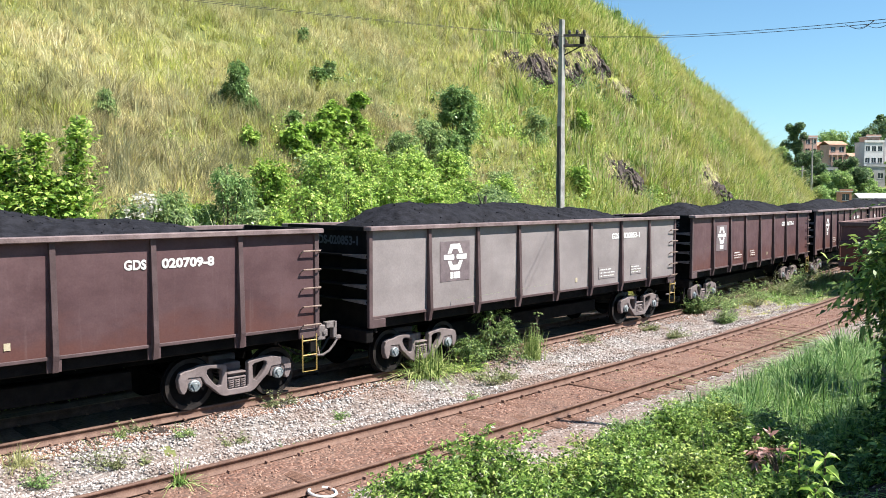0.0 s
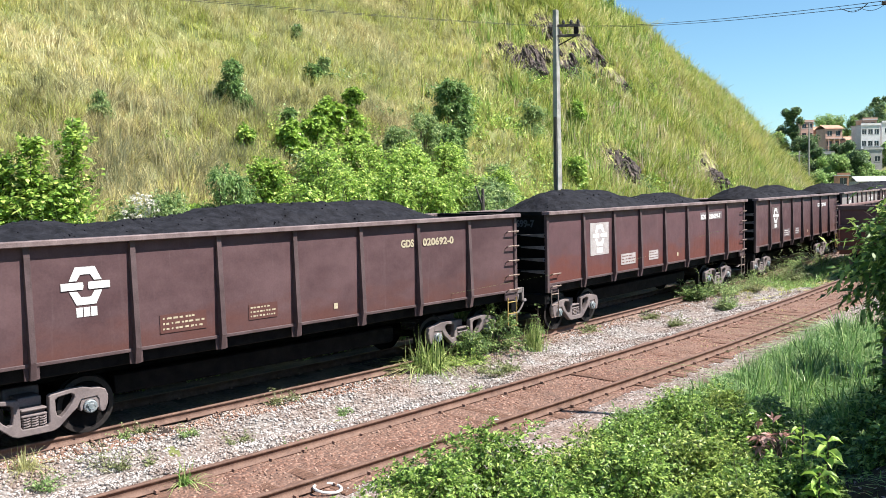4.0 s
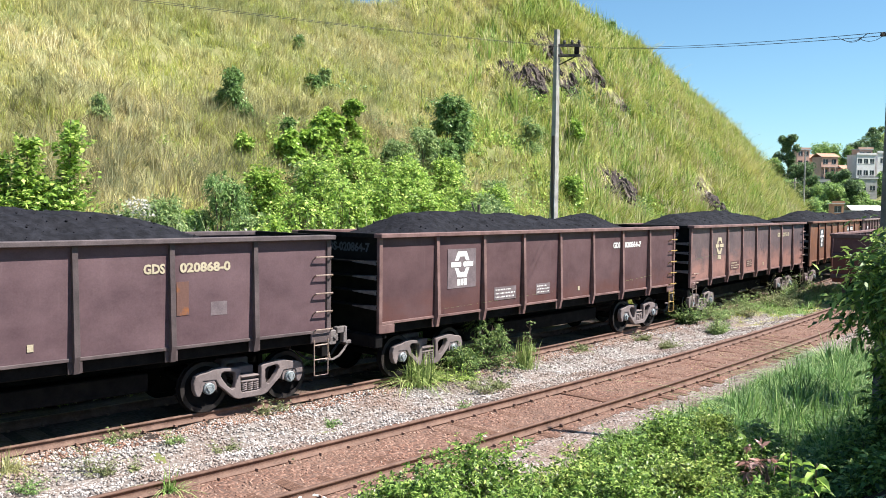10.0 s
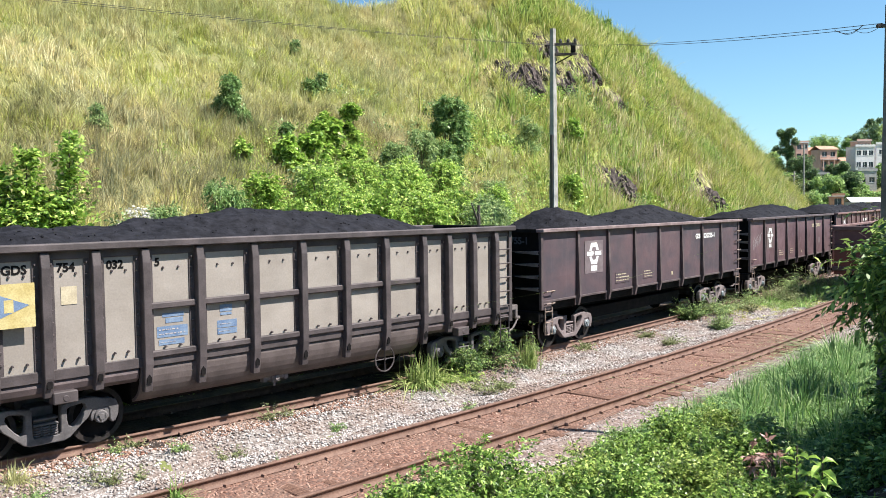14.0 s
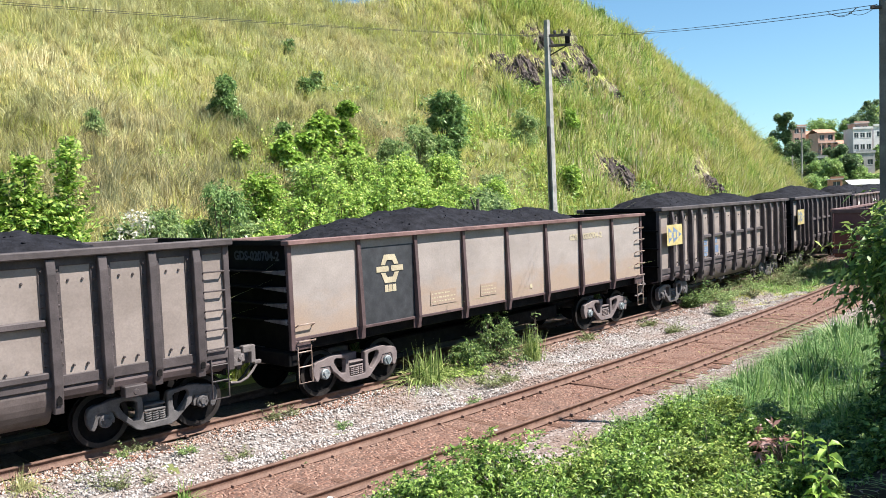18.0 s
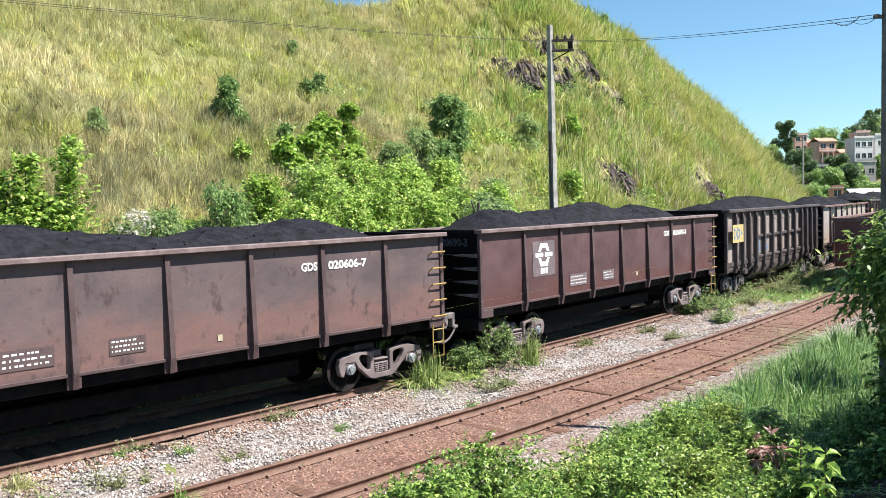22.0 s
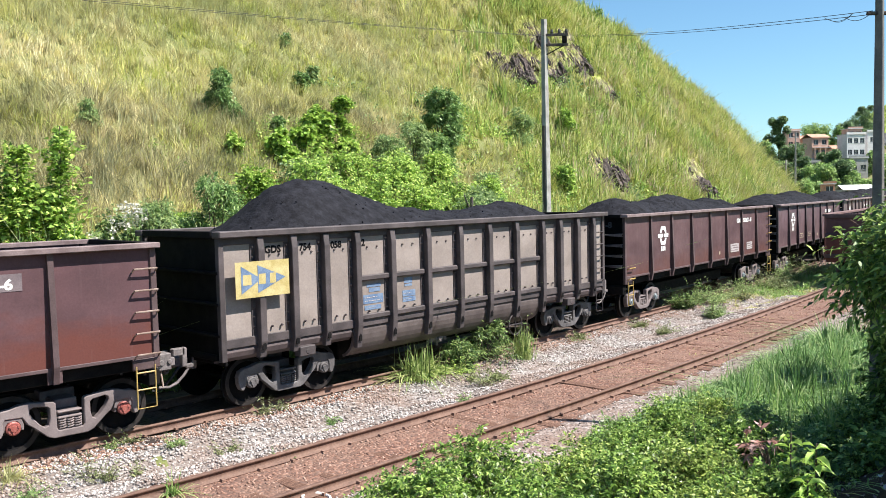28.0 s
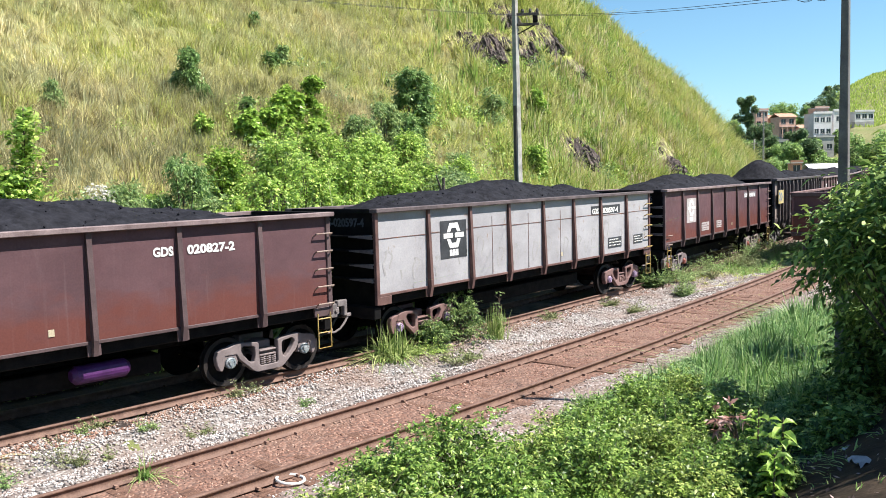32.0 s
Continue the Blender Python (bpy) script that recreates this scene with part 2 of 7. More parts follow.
def raw_mesh(name, verts, faces, smooth=False):
    """A mesh from arrays whose faces have all the same number of corners."""
    me = bpy.data.meshes.new(name)
    verts, faces = np.asarray(verts, np.float32), np.asarray(faces, np.int32)
    k = faces.shape[1]
    me.vertices.add(len(verts))
    me.vertices.foreach_set("co", verts.ravel())
    me.loops.add(faces.size)
    me.loops.foreach_set("vertex_index", faces.ravel())
    me.polygons.add(len(faces))
    me.polygons.foreach_set("loop_start", np.arange(0, faces.size, k, dtype=np.int32))
    if smooth:
        me.polygons.foreach_set("use_smooth", np.ones(len(faces), bool))
    me.update(calc_edges=True)
    return me


# ---------------------------------------------------------------- plan of the line
# s runs along the loaded train's track, v to its left (towards the hill); rail tops lie at z = 0
TRACK_Y = 15.84          # centre line of the train's track from the camera, at s = 0
SIDING = -5.0            # v of the second track's centre
_S = np.arange(-420.0, 620.0, 0.25)
_K = np.where((_S > 0) & (_S < 113), 0.005592 - 4.946e-5 * _S, 0.0)
_TH = np.cumsum(_K) * 0.25
_TH -= np.interp(0, _S, _TH)
_X, _Y = np.cumsum(np.cos(_TH)) * 0.25, np.cumsum(np.sin(_TH)) * 0.25
_X, _Y = _X - np.interp(0, _S, _X), _Y - np.interp(0, _S, _Y) + TRACK_Y


def place(s, v=0.0):
    """World x, y of the plan's s, v (numbers or arrays)."""
    th = np.interp(s, _S, _TH)
    return np.interp(s, _S, _X) - v * np.sin(th), np.interp(s, _S, _Y) + v * np.cos(th)


def heading(s):
    return float(np.interp(s, _S, _TH))


def on_line(s, v=0.0, z=0.0, turn=0.0):
    x, y = place(s, v)
    return pose(float(x), float(y), z, 0, 0, math.degrees(heading(s)) + turn)


def fbm(x, y, seed=0, octaves=4):
    """Soft value noise on arrays, about -1 to 1."""
    x, y = np.asarray(x, float), np.asarray(y, float)
    out, amp = np.zeros(np.broadcast(x, y).shape), 0.5
    for o in range(octaves):
        xi, yi = np.floor(x).astype(int), np.floor(y).astype(int)
        fx, fy = x - xi, y - yi
        fx, fy = fx * fx * (3 - 2 * fx), fy * fy * (3 - 2 * fy)

        def h(i, j):
            n = (i * 374761393 + j * 668265263 + (seed + o) * 974711) & 0x7FFFFFFF
            n = ((n ^ (n >> 13)) * 1274126177) & 0x7FFFFFFF
            return ((n ^ (n >> 16)) & 0xFFFF) / 32768.0 - 1.0
        out += amp * ((h(xi, yi) * (1 - fx) + h(xi + 1, yi) * fx) * (1 - fy) + (h(xi, yi + 1) * (1 - fx) + h(xi + 1, yi + 1) * fx) * fy)
        x, y, amp = x * 2.03 + 5.1, y * 2.03 + 1.7, amp * 0.5
    return out


RIDGE_S = (-60, 0, 17, 27, 38, 45, 50, 57, 61, 68, 72.3, 76, 86, 93, 97, 104, 112, 135)
RIDGE_H = (14, 18, 18.2, 19.1, 19.3, 18.3, 19.9, 21.9, 21.7, 19.5, 18.4, 16.2, 11.6, 6.9, 3.6, 1.4, 0.2, -0.4)


def smooth01(a, b, x):
    q = np.clip((x - a) / (b - a), 0, 1)
    return q * q * (3 - 2 * q)


def ground_z(s, v):
    """Height of the ground: track beds, the grassy hill behind, the bank on the near side."""
    s, v = np.asarray(s, float), np.asarray(v, float)
    z = np.full(np.broadcast(s, v).shape, -0.22)
    z = z - 0.16 * np.exp(-((v + 2.5) / 0.5) ** 2) - 0.25 * smooth01(1.6, 3.2, v) - 0.14 * smooth01(-6.6, -7.6, v)
    z = z + 2.4 * smooth01(-9.6, -15.2, v) * smooth01(60, 20, s)
    top = np.interp(s, RIDGE_S, RIDGE_H)
    ridge = np.interp(s, (0, 35, 95, 200), (34, 34, 10, 6))
    q = (v - 5.2) / (ridge - 5.2)
    face = np.where(q < 1, np.clip(q, 0, 1) ** 0.92, 1 - 0.35 * np.clip(q - 1, 0, 2.2) ** 1.5)
    lump = fbm(s * 0.16, v * 0.16, 3) * 1.1 + fbm(s * 0.6, v * 0.6, 9) * 0.35
    lump = lump * np.clip(q * 3, 0, 1) * np.clip((1.02 - q) * 2.5, 0.12, 1) * smooth01(112, 90, s)
    z = z + np.where(q > 0, np.maximum(top + 0.4, 0) * np.maximum(face, 0) + lump, 0)
    return z + fbm(s * 1.3, v * 1.3, 5) * 0.05

# ---------------------------------------------------------------- ground, tracks
def ground_material():
    m, nt, b = start_material("soil and grass roots", 0.95)
    tc = nt.nodes.new("ShaderNodeTexCoord")
    co = tc.outputs["Object"]
    n1, n2, n3 = noise_tex(nt, co, 0.13, 4), noise_tex(nt, co, 1.1, 5), noise_tex(nt, co, 9, 5, 0.7)
    col = ramp(nt, n1, [(0.38, (0.17, 0.20, 0.06)), (0.62, (0.25, 0.24, 0.10))])
    col = mixcol(nt, ramp(nt, n2, [(0.45, (0, 0, 0)), (0.7, (0.6, 0.6, 0.6))]), col, (0.24, 0.20, 0.085))
    col = mixcol(nt, 0.5, col, ramp(nt, n3, [(0.25, (0.4, 0.4, 0.4)), (0.75, (1, 1, 1))]), "MULTIPLY")
    nt.links.new(col, b.inputs["Base Color"])
    bumped(nt, b, n3, 0.7, 0.08)
    return m


def bed_material(name, stops, scale):
    m, nt, b = start_material(name, 0.95)
    tc = nt.nodes.new("ShaderNodeTexCoord")
    co = tc.outputs["Object"]
    vo = nt.nodes.new("ShaderNodeTexVoronoi")
    vo.inputs["Scale"].default_value = scale
    nt.links.new(co, vo.inputs["Vector"])
    sp = nt.nodes.new("ShaderNodeSeparateColor")
    nt.links.new(vo.outputs["Color"], sp.inputs[0])
    col = ramp(nt, sp.outputs[0], stops)
    n1 = noise_tex(nt, co, 0.8, 5)
    col = mixcol(nt, ramp(nt, n1, [(0.4, (0, 0, 0)), (0.7, (0.75, 0.75, 0.75))]), col, (0.21, 0.125, 0.09))
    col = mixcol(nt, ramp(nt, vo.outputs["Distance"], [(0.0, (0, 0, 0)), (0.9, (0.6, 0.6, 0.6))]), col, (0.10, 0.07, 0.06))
    nt.links.new(col, b.inputs["Base Color"])
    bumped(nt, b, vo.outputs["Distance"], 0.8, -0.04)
    return m


GROUND = ground_material()
BED_WHITE = bed_material("grey ballast", [(0.0, (0.155, 0.132, 0.12)), (0.6, (0.315, 0.29, 0.276)), (1.0, (0.49, 0.47, 0.456))], 15)
BED_RED = bed_material("soil choked ballast", [(0.0, (0.085, 0.036, 0.024)), (0.6, (0.225, 0.102, 0.068)), (1.0, (0.36, 0.21, 0.155))], 17)


def sheet(name, ss, vs, lift=0.0, material=None, label="", category="", kind="structure", height=None):
    S, V = np.meshgrid(np.asarray(ss, float), np.asarray(vs, float), indexing="ij")
    X, Y = place(S, V)
    Z = (height or ground_z)(S, V) + lift
    n, k = S.shape
    i = np.arange(n * k).reshape(n, k)
    f = np.stack([i[:-1, :-1], i[1:, :-1], i[1:, 1:], i[:-1, 1:]], -1).reshape(-1, 4)
    ob = part(name, raw_mesh(name, np.stack([X, Y, Z], -1).reshape(-1, 3), f, True), material)
    return tagged(ob, label, category, kind=kind)


ss = np.concatenate([[-420, -250, -150, -90], np.arange(-60, 140, 0.8), [150, 180, 230, 300, 420, 600]])
vs = np.concatenate([[-1500, -700, -300, -120, -60, -40], np.arange(-30, -8, 0.8), np.arange(-8, 6, 0.4), np.arange(6, 60, 0.8), [70, 90, 120, 170]])
sheet("ground", ss, vs, 0, GROUND, "grassy soil with a steep hillside above the railway", "ground")
_far = sheet("ground_far", [600, 1200, 2500, 4500], [-3000, -1500, -700, -300, -60, 60, 170, 700], 0, GROUND, "distant ground beyond the hill", "ground",
             height=lambda s, v: np.full(s.shape, -0.25))
_bs = np.arange(-30, 130, 0.5)
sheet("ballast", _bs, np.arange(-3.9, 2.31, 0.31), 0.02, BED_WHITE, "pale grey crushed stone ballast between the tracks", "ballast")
BED_SHOULDER = bed_material("dirty grey stones", [(0.0, (0.15, 0.11, 0.095)), (0.6, (0.30, 0.245, 0.225)), (1.0, (0.48, 0.43, 0.41))], 16)
# near-black stone colour carries the deep shade below the train
BED_SHADED = bed_material("ballast darkened for train shade", [(0.0, (0.006, 0.005, 0.005)), (0.6, (0.014, 0.012, 0.011)), (1.0, (0.034, 0.028, 0.025))], 15)
sheet("ballast_dark", _bs, np.arange(-0.72, 3.7, 0.34), 0.045, BED_SHADED, "ballast under the train, coloured dark for its shade", "ballast")
# bare soil whose dark colour includes the shade of the trees above
BANK_SOIL = plain("leaf-littered soil darkened for shade", (0.022, 0.017, 0.013), (0.065, 0.047, 0.034), 1.5, 0.95, 0, 0.8, fine=14, gloss=0.1)
sheet("bank_soil", np.arange(5, 22, 0.5), np.arange(-15.2, -9.4, 0.4), 0.03, BANK_SOIL, "bare soil with fallen leaves, coloured dark for tree shade", "soil")
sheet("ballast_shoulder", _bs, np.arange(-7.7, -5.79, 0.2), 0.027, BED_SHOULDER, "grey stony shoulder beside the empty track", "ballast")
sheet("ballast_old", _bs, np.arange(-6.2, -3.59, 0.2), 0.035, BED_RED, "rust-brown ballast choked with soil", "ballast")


def ballast_stones(name, s0, s1, v0, v1, count, size, material, label, seed):
    rng = np.random.default_rng(seed)
    s = s0 + (s1 - s0) * rng.random(count) ** 1.35
    v = rng.uniform(v0, v1, count)
    x, y = place(s, v)
    z = ground_z(s, v) + 0.03
    base = np.array([(1, 0, 0), (-1, 0, 0), (0, 1, 0), (0, -1, 0), (0, 0, 1), (0, 0, -1)], float)
    tri = np.array([(0, 2, 4), (2, 1, 4), (1, 3, 4), (3, 0, 4), (2, 0, 5), (1, 2, 5), (3, 1, 5), (0, 3, 5)])
    p = base[None] * rng.uniform(0.55, 1.25, (count, 6, 1)) * (size * rng.uniform(0.6, 1.35, (count, 1, 1)))
    p = p + rng.normal(0, size * 0.22, p.shape)
    a = rng.uniform(0, 6.28, count)
    c, d = np.cos(a)[:, None], np.sin(a)[:, None]
    q = np.stack([p[..., 0] * c - p[..., 1] * d + x[:, None], p[..., 0] * d + p[..., 1] * c + y[:, None], p[..., 2] * 0.75 + z[:, None]], -1)
    f = (tri[None] + 6 * np.arange(count)[:, None, None]).reshape(-1, 3)
    return tagged(part(name, raw_mesh(name, q.reshape(-1, 3), f), material), label, "stones", kind="stuff")


def stone_material(name, stops):
    m, nt, b = start_material(name, 0.9)
    g = nt.nodes.new("ShaderNodeNewGeometry")
    tc = nt.nodes.new("ShaderNodeTexCoord")
    col = ramp(nt, g.outputs["Random Per Island"], stops)
    n1 = noise_tex(nt, tc.outputs["Object"], 0.8, 5)
    col = mixcol(nt, ramp(nt, n1, [(0.40, (0, 0, 0)), (0.66, (0.8, 0.8, 0.8))]), col, (0.27, 0.18, 0.14))
    nt.links.new(col, b.inputs["Base Color"])
    return m


STONES_WHITE = stone_material("loose grey stones", [(0.0, (0.10, 0.08, 0.072)), (0.4, (0.285, 0.255, 0.243)), (1.0, (0.64, 0.61, 0.595))])
STONES_RED = stone_material("loose rusty stones", [(0.0, (0.10, 0.045, 0.03)), (0.5, (0.23, 0.115, 0.08)), (1.0, (0.42, 0.28, 0.22))])
ballast_stones("ballast_stones", 2, 62, -3.75, -0.95, 30000, 0.031, STONES_WHITE, "loose pale grey crushed stones between the tracks", 1)
ballast_stones("rail_stones", 2, 60, -1.55, -0.92, 7000, 0.03, STONES_RED, "rust-stained stones beside the rail", 4)
ballast_stones("shoulder_stones", 2, 50, -7.6, -6.15, 5000, 0.026, STONES_WHITE, "loose grey stones beside the empty track", 2)
ballast_stones("rusty_stones", 2, 50, -5.9, -3.9, 9000, 0.03, STONES_RED, "rusty brown stones between the rails", 3)

RAIL_OUTLINE = [(-0.065, -0.17), (0.065, -0.17), (0.065, -0.155), (0.012, -0.135), (0.010, -0.045), (0.036, -0.035), (0.036, -0.004), (0.028, 0.0),
                (-0.028, 0.0), (-0.036, -0.004), (-0.036, -0.035), (-0.010, -0.045), (-0.012, -0.135), (-0.065, -0.155)]


def rail_mesh(v, s0, s1, name):
    s = np.concatenate([np.arange(s0, 0, 20.0), np.arange(0, 120, 0.8), np.arange(120, s1, 20.0)])
    k = len(RAIL_OUTLINE)
    vv, ff = [], []
    for d, z in RAIL_OUTLINE:
        x, y = place(s, v + d)
        vv.append(np.stack([x, y, np.full(len(s), z)], -1))
    q = np.stack(vv, 1).reshape(-1, 3)
    i = np.arange(len(s) * k).reshape(len(s), k)
    j = np.roll(i, -1, 1)
    f = np.stack([i[:-1], i[1:], j[1:], j[:-1]], -1).reshape(-1, 4)
    return raw_mesh(name, q, f)


TRACKS = {}
for nm, v, lab in (("main_track", 0.0, "railway track carrying the coal train, on pale ballast"), ("side_track", SIDING, "empty rusty railway track with half-buried sleepers")):
    tr = thing(nm, lab, "railway track", kind="structure")
    TRACKS[nm] = tr
    for side in (-0.835, 0.835):
        part("rail", rail_mesh(v + side, -400, 560, "rail"), RUST_RAIL, tr, "rust-brown steel rail")


# ---------------------------------------------------------------- poles and wires
def pole_one():
    x, y = 26.5, 22.3
    z = -0.5
    p = thing("utility_pole", "tall grey concrete power pole beside the track", "pole", "power poles", at=pose(x, y, z, 0, 0, 9))
    sh = Shape()
    sh.add([(r * a, r * b, h) for h, r in ((0, 0.19), (11.65, 0.105)) for a, b in ((1, 0.7), (-1, 0.7), (-1, -0.7), (1, -0.7))],
           [(0, 1, 5, 4), (1, 2, 6, 5), (2, 3, 7, 6), (3, 0, 4, 7), (4, 5, 6, 7)])
    part("shaft", sh, CONCRETE, p)
    turn = Matrix.Rotation(radians(31), 4, "Z")
    for h in (10.62, 11.02):
        part("crossarm", Shape().box(-0.05, 0.05, -0.95, 0.16, h - 0.05, h + 0.05, turn).mesh("crossarm", 0.01), WOOD_DARK, p)
    ins = Shape().tube((0, 0, 0), (0, 0, 0.06), 0.05).tube((0, 0, 0.06), (0, 0, 0.16), 0.075, 10, 0.04).mesh("insulator")
    for d in (-0.88, -0.6, -0.3):
        part("insulator", ins, CABLE, p, "dark glazed insulator", at=turn @ Matrix.Translation((0, d, 11.07)))
    part("brace", Shape().path([turn @ Vector((0, 0, 10.2)), turn @ Vector((0, -0.8, 10.6))], 0.025), STEEL_DARK, p)
    part("conduit", Shape().box(-0.185, -0.12, -0.06, 0.06, 3.4, 7.4).mesh("conduit", 0.01), WOOD_DARK, p, "dark strip along one side of the shaft")
    part("fuse_box", Shape().box(-0.08, 0.08, -0.9, -0.7, 10.68, 10.98, turn).mesh("fuse_box", 0.02), STEEL_DARK, p)
    return p


def pole_two():
    p = thing("utility_pole", "tapered concrete power pole standing among bushes", "pole", "power poles", at=pose(15.52, 5.60, -0.5, 0, 0, 2))
    part("shaft", Shape().add([(r * a, r * b, h) for h, r in ((0, 0.112), (7.95, 0.060)) for a, b in ((0.75, 1), (-0.75, 1), (-0.75, -1), (0.75, -1))], [(0, 1, 5, 4), (1, 2, 6, 5), (2, 3, 7, 6), (3, 0, 4, 7), (4, 5, 6, 7)]).mesh("shaft", 0.01), CONCRETE_DARK, p)
    part("crossarm", Shape().box(-0.03, 0.03, -0.22, 0.22, 7.55, 7.61, Matrix.Rotation(radians(45), 4, "Z")).mesh("crossarm", 0.01), WOOD_DARK, p)
    return p


pole_one()
pole_two()


def wire(a, b, sag, r=0.006):
    a, b = Vector(a), Vector(b)
    pts = [a.lerp(b, i / 24) - Vector((0, 0, sag * 4 * (i / 24) * (1 - i / 24))) for i in range(25)]
    ob = part("power_wire", Shape().path(pts, r, 5), CABLE)
    return tagged(ob, "thin dark overhead power wire between poles", "wire", "overhead wires")


for d, h in ((-0.15, 0.0), (0.15, 0.1)):
    wire((26.9 - d * 0.6, 21.9 + d * 0.75, 10.48 + h * 0.5), (15.52, 5.60 + d * 0.7, 7.07 + h * 0.7), 0.15)
    end = place(-13.0, 4.6 + d)
    wire((26.5 - d * 0.6, 22.1 + d * 0.75, 10.44 + h * 0.5), (float(end[0]), float(end[1]), 8.40 + h * 1.6), 0.38)

for d, a, b in ((-0.10, 0.085, 0.045), (0.10, 0.07, 0.03), (0.0, 0.05, 0.01)):
    p0, p1 = Vector((26.9, 21.9, 10.48)).lerp(Vector((15.52, 5.60, 7.07)), 1 - a), Vector((26.9, 21.9, 10.48)).lerp(Vector((15.52, 5.60, 7.07)), 1 - b)
    wire(p0 + Vector((d * 0.6, d * 0.7, -0.02)), p1 + Vector((-d * 0.6, d * 0.7, 0.04)), 0.10, 0.005)

# ---------------------------------------------------------------- coal train
BODY_L, BODY_W, Z_TOP, Z_LOW = 14.02, 3.0, 3.36, 1.37
BODY_LIFT = 0.07         # the bodies ride this much higher than their own zero
RIBS = [1.90, 3.65, 5.33, 7.05, 8.77, 10.48, 12.20]
RIBS_LATER = [1.88, 3.57, 5.31, 7.06, 8.77, 10.46, 12.22]      # the later build, its leading bogie further out
AXLE_Z, AXLE_X = 0.50, 0.915
CACHE = {}


def cached(key, make):
    if key not in CACHE:
        CACHE[key] = make()
    return CACHE[key]


def bogie_frame_shape():
    """Cast side frame seen from the side: two window arms joined by a low spring seat, jaws over the bearings."""
    bm = bmesh.new()
    half = [(0.0, 0.20), (0.28, 0.20), (0.38, 0.24), (0.60, 0.44), (0.69, 0.51), (0.73, 0.58), (0.77, 0.645), (1.03, 0.655), (1.065, 0.60), (1.07, 0.42), (1.11, 0.36), (1.17, 0.38),
            (1.225, 0.50), (1.235, 0.64), (1.19, 0.755), (1.09, 0.80), (0.95, 0.815), (0.80, 0.86), (0.62, 0.865), (0.27, 0.82), (0.235, 0.79), (0.225, 0.36), (0.20, 0.325), (0.0, 0.32)]
    outer = half + [(-x, z) for x, z in half[-2:0:-1]]
    win = [(0.335, 0.54), (0.36, 0.44), (0.42, 0.415), (0.50, 0.48), (0.60, 0.60), (0.655, 0.70), (0.645, 0.755), (0.59, 0.785), (0.38, 0.755), (0.335, 0.72)]
    edges = []
    for loop in [outer, win, [(-x, z) for x, z in win]]:
        vs = [bm.verts.new((x, 0, z)) for x, z in loop]
        edges += [bm.edges.new((a, b)) for a, b in zip(vs, vs[1:] + vs[:1])]
    res = bmesh.ops.triangle_fill(bm, use_beauty=True, use_dissolve=False, edges=edges)
    faces = [g for g in res["geom"] if isinstance(g, bmesh.types.BMFace)]
    ext = bmesh.ops.extrude_face_region(bm, geom=faces)
    bmesh.ops.translate(bm, vec=(0, 0.14, 0), verts=[g for g in ext["geom"] if isinstance(g, bmesh.types.BMVert)])
    bmesh.ops.translate(bm, vec=(0, -0.07, 0), verts=bm.verts)
    bmesh.ops.recalc_face_normals(bm, faces=bm.faces)
    sharp = [e for e in bm.edges if len(e.link_faces) == 2 and e.calc_face_angle() > 1.2]
    bmesh.ops.bevel(bm, geom=sharp, offset=0.014, segments=1, affect="EDGES", clamp_overlap=True)
    me = bpy.data.meshes.new("side_frame")
    bm.to_mesh(me)
    bm.free()
    return me


def wheelset_mesh():
    sh = Shape().tube((0, -1.0, 0), (0, 1.0, 0), 0.08, 10)
    for y in (-1, 1):
        prof = [(0.0, 0.09), (0.0, 0.33), (0.0, 0.41), (-0.035 * y, 0.41), (-0.035 * y, 0.53), (0.0, 0.53), (0.0, 0.50), (0.095 * y, 0.495), (0.095 * y, 0.41), (0.05 * y, 0.39), (0.03 * y, 0.17), (0.10 * y, 0.14), (0.10 * y, 0.09)]
        n = 32
        vs = [(r * math.cos(6.28319 * i / n), 0.835 * y + d, r * math.sin(6.28319 * i / n)) for d, r in prof for i in range(n)]
        fs = [(k * n + i, k * n + (i + 1) % n, (k + 1) * n + (i + 1) % n, (k + 1) * n + i) for k in range(len(prof) - 1) for i in range(n)]
        sh.add(vs, fs)
    me = sh.mesh("wheelset")
    me.materials.append(STEEL_DARK)
    me.materials.append(WHEEL)
    for p in me.polygons:
        r = math.hypot(p.center.x, p.center.z)
        p.material_index = 1 if r > 0.405 and abs(p.center.y) > 0.9 else 0
    return me


def cap_mesh():
    sh = Shape().tube((0, 0.0, 0), (0, -0.09, 0), 0.115, 18).tube((0, -0.09, 0), (0, -0.105, 0), 0.115, 18, 0.095).tube((0, -0.105, 0), (0, -0.125, 0), 0.06, 14, 0.05)
    for i in range(3):
        a = 2.094 * i + 0.4
        sh.tube((0.072 * math.cos(a), -0.10, 0.072 * math.sin(a)), (0.072 * math.cos(a), -0.135, 0.072 * math.sin(a)), 0.022, 6)
    return sh.mesh("bearing_cap")


def adapter_mesh():
    """The saddle between a bearing and the frame's jaw, with its two ears."""
    ring = [(0.165, -0.06), (0.175, 0.02), (0.15, 0.10), (0.13, 0.15), (-0.13, 0.15), (-0.15, 0.10), (-0.175, 0.02), (-0.165, -0.06), (-0.125, -0.05), (-0.115, 0.04), (-0.07, 0.10), (0.07, 0.10), (0.115, 0.04), (0.125, -0.05)]
    return Shape().prism(ring, -0.05, 0.09, "y").mesh("bearing_adapter", 0.008)


def spring_mesh():
    pts = [(0.062 * math.cos(a), 0.062 * math.sin(a), 0.325 + 0.165 * a / 25.2) for a in np.linspace(0, 25.2, 33)]
    return Shape().path(pts, 0.015, 5).mesh("spring")


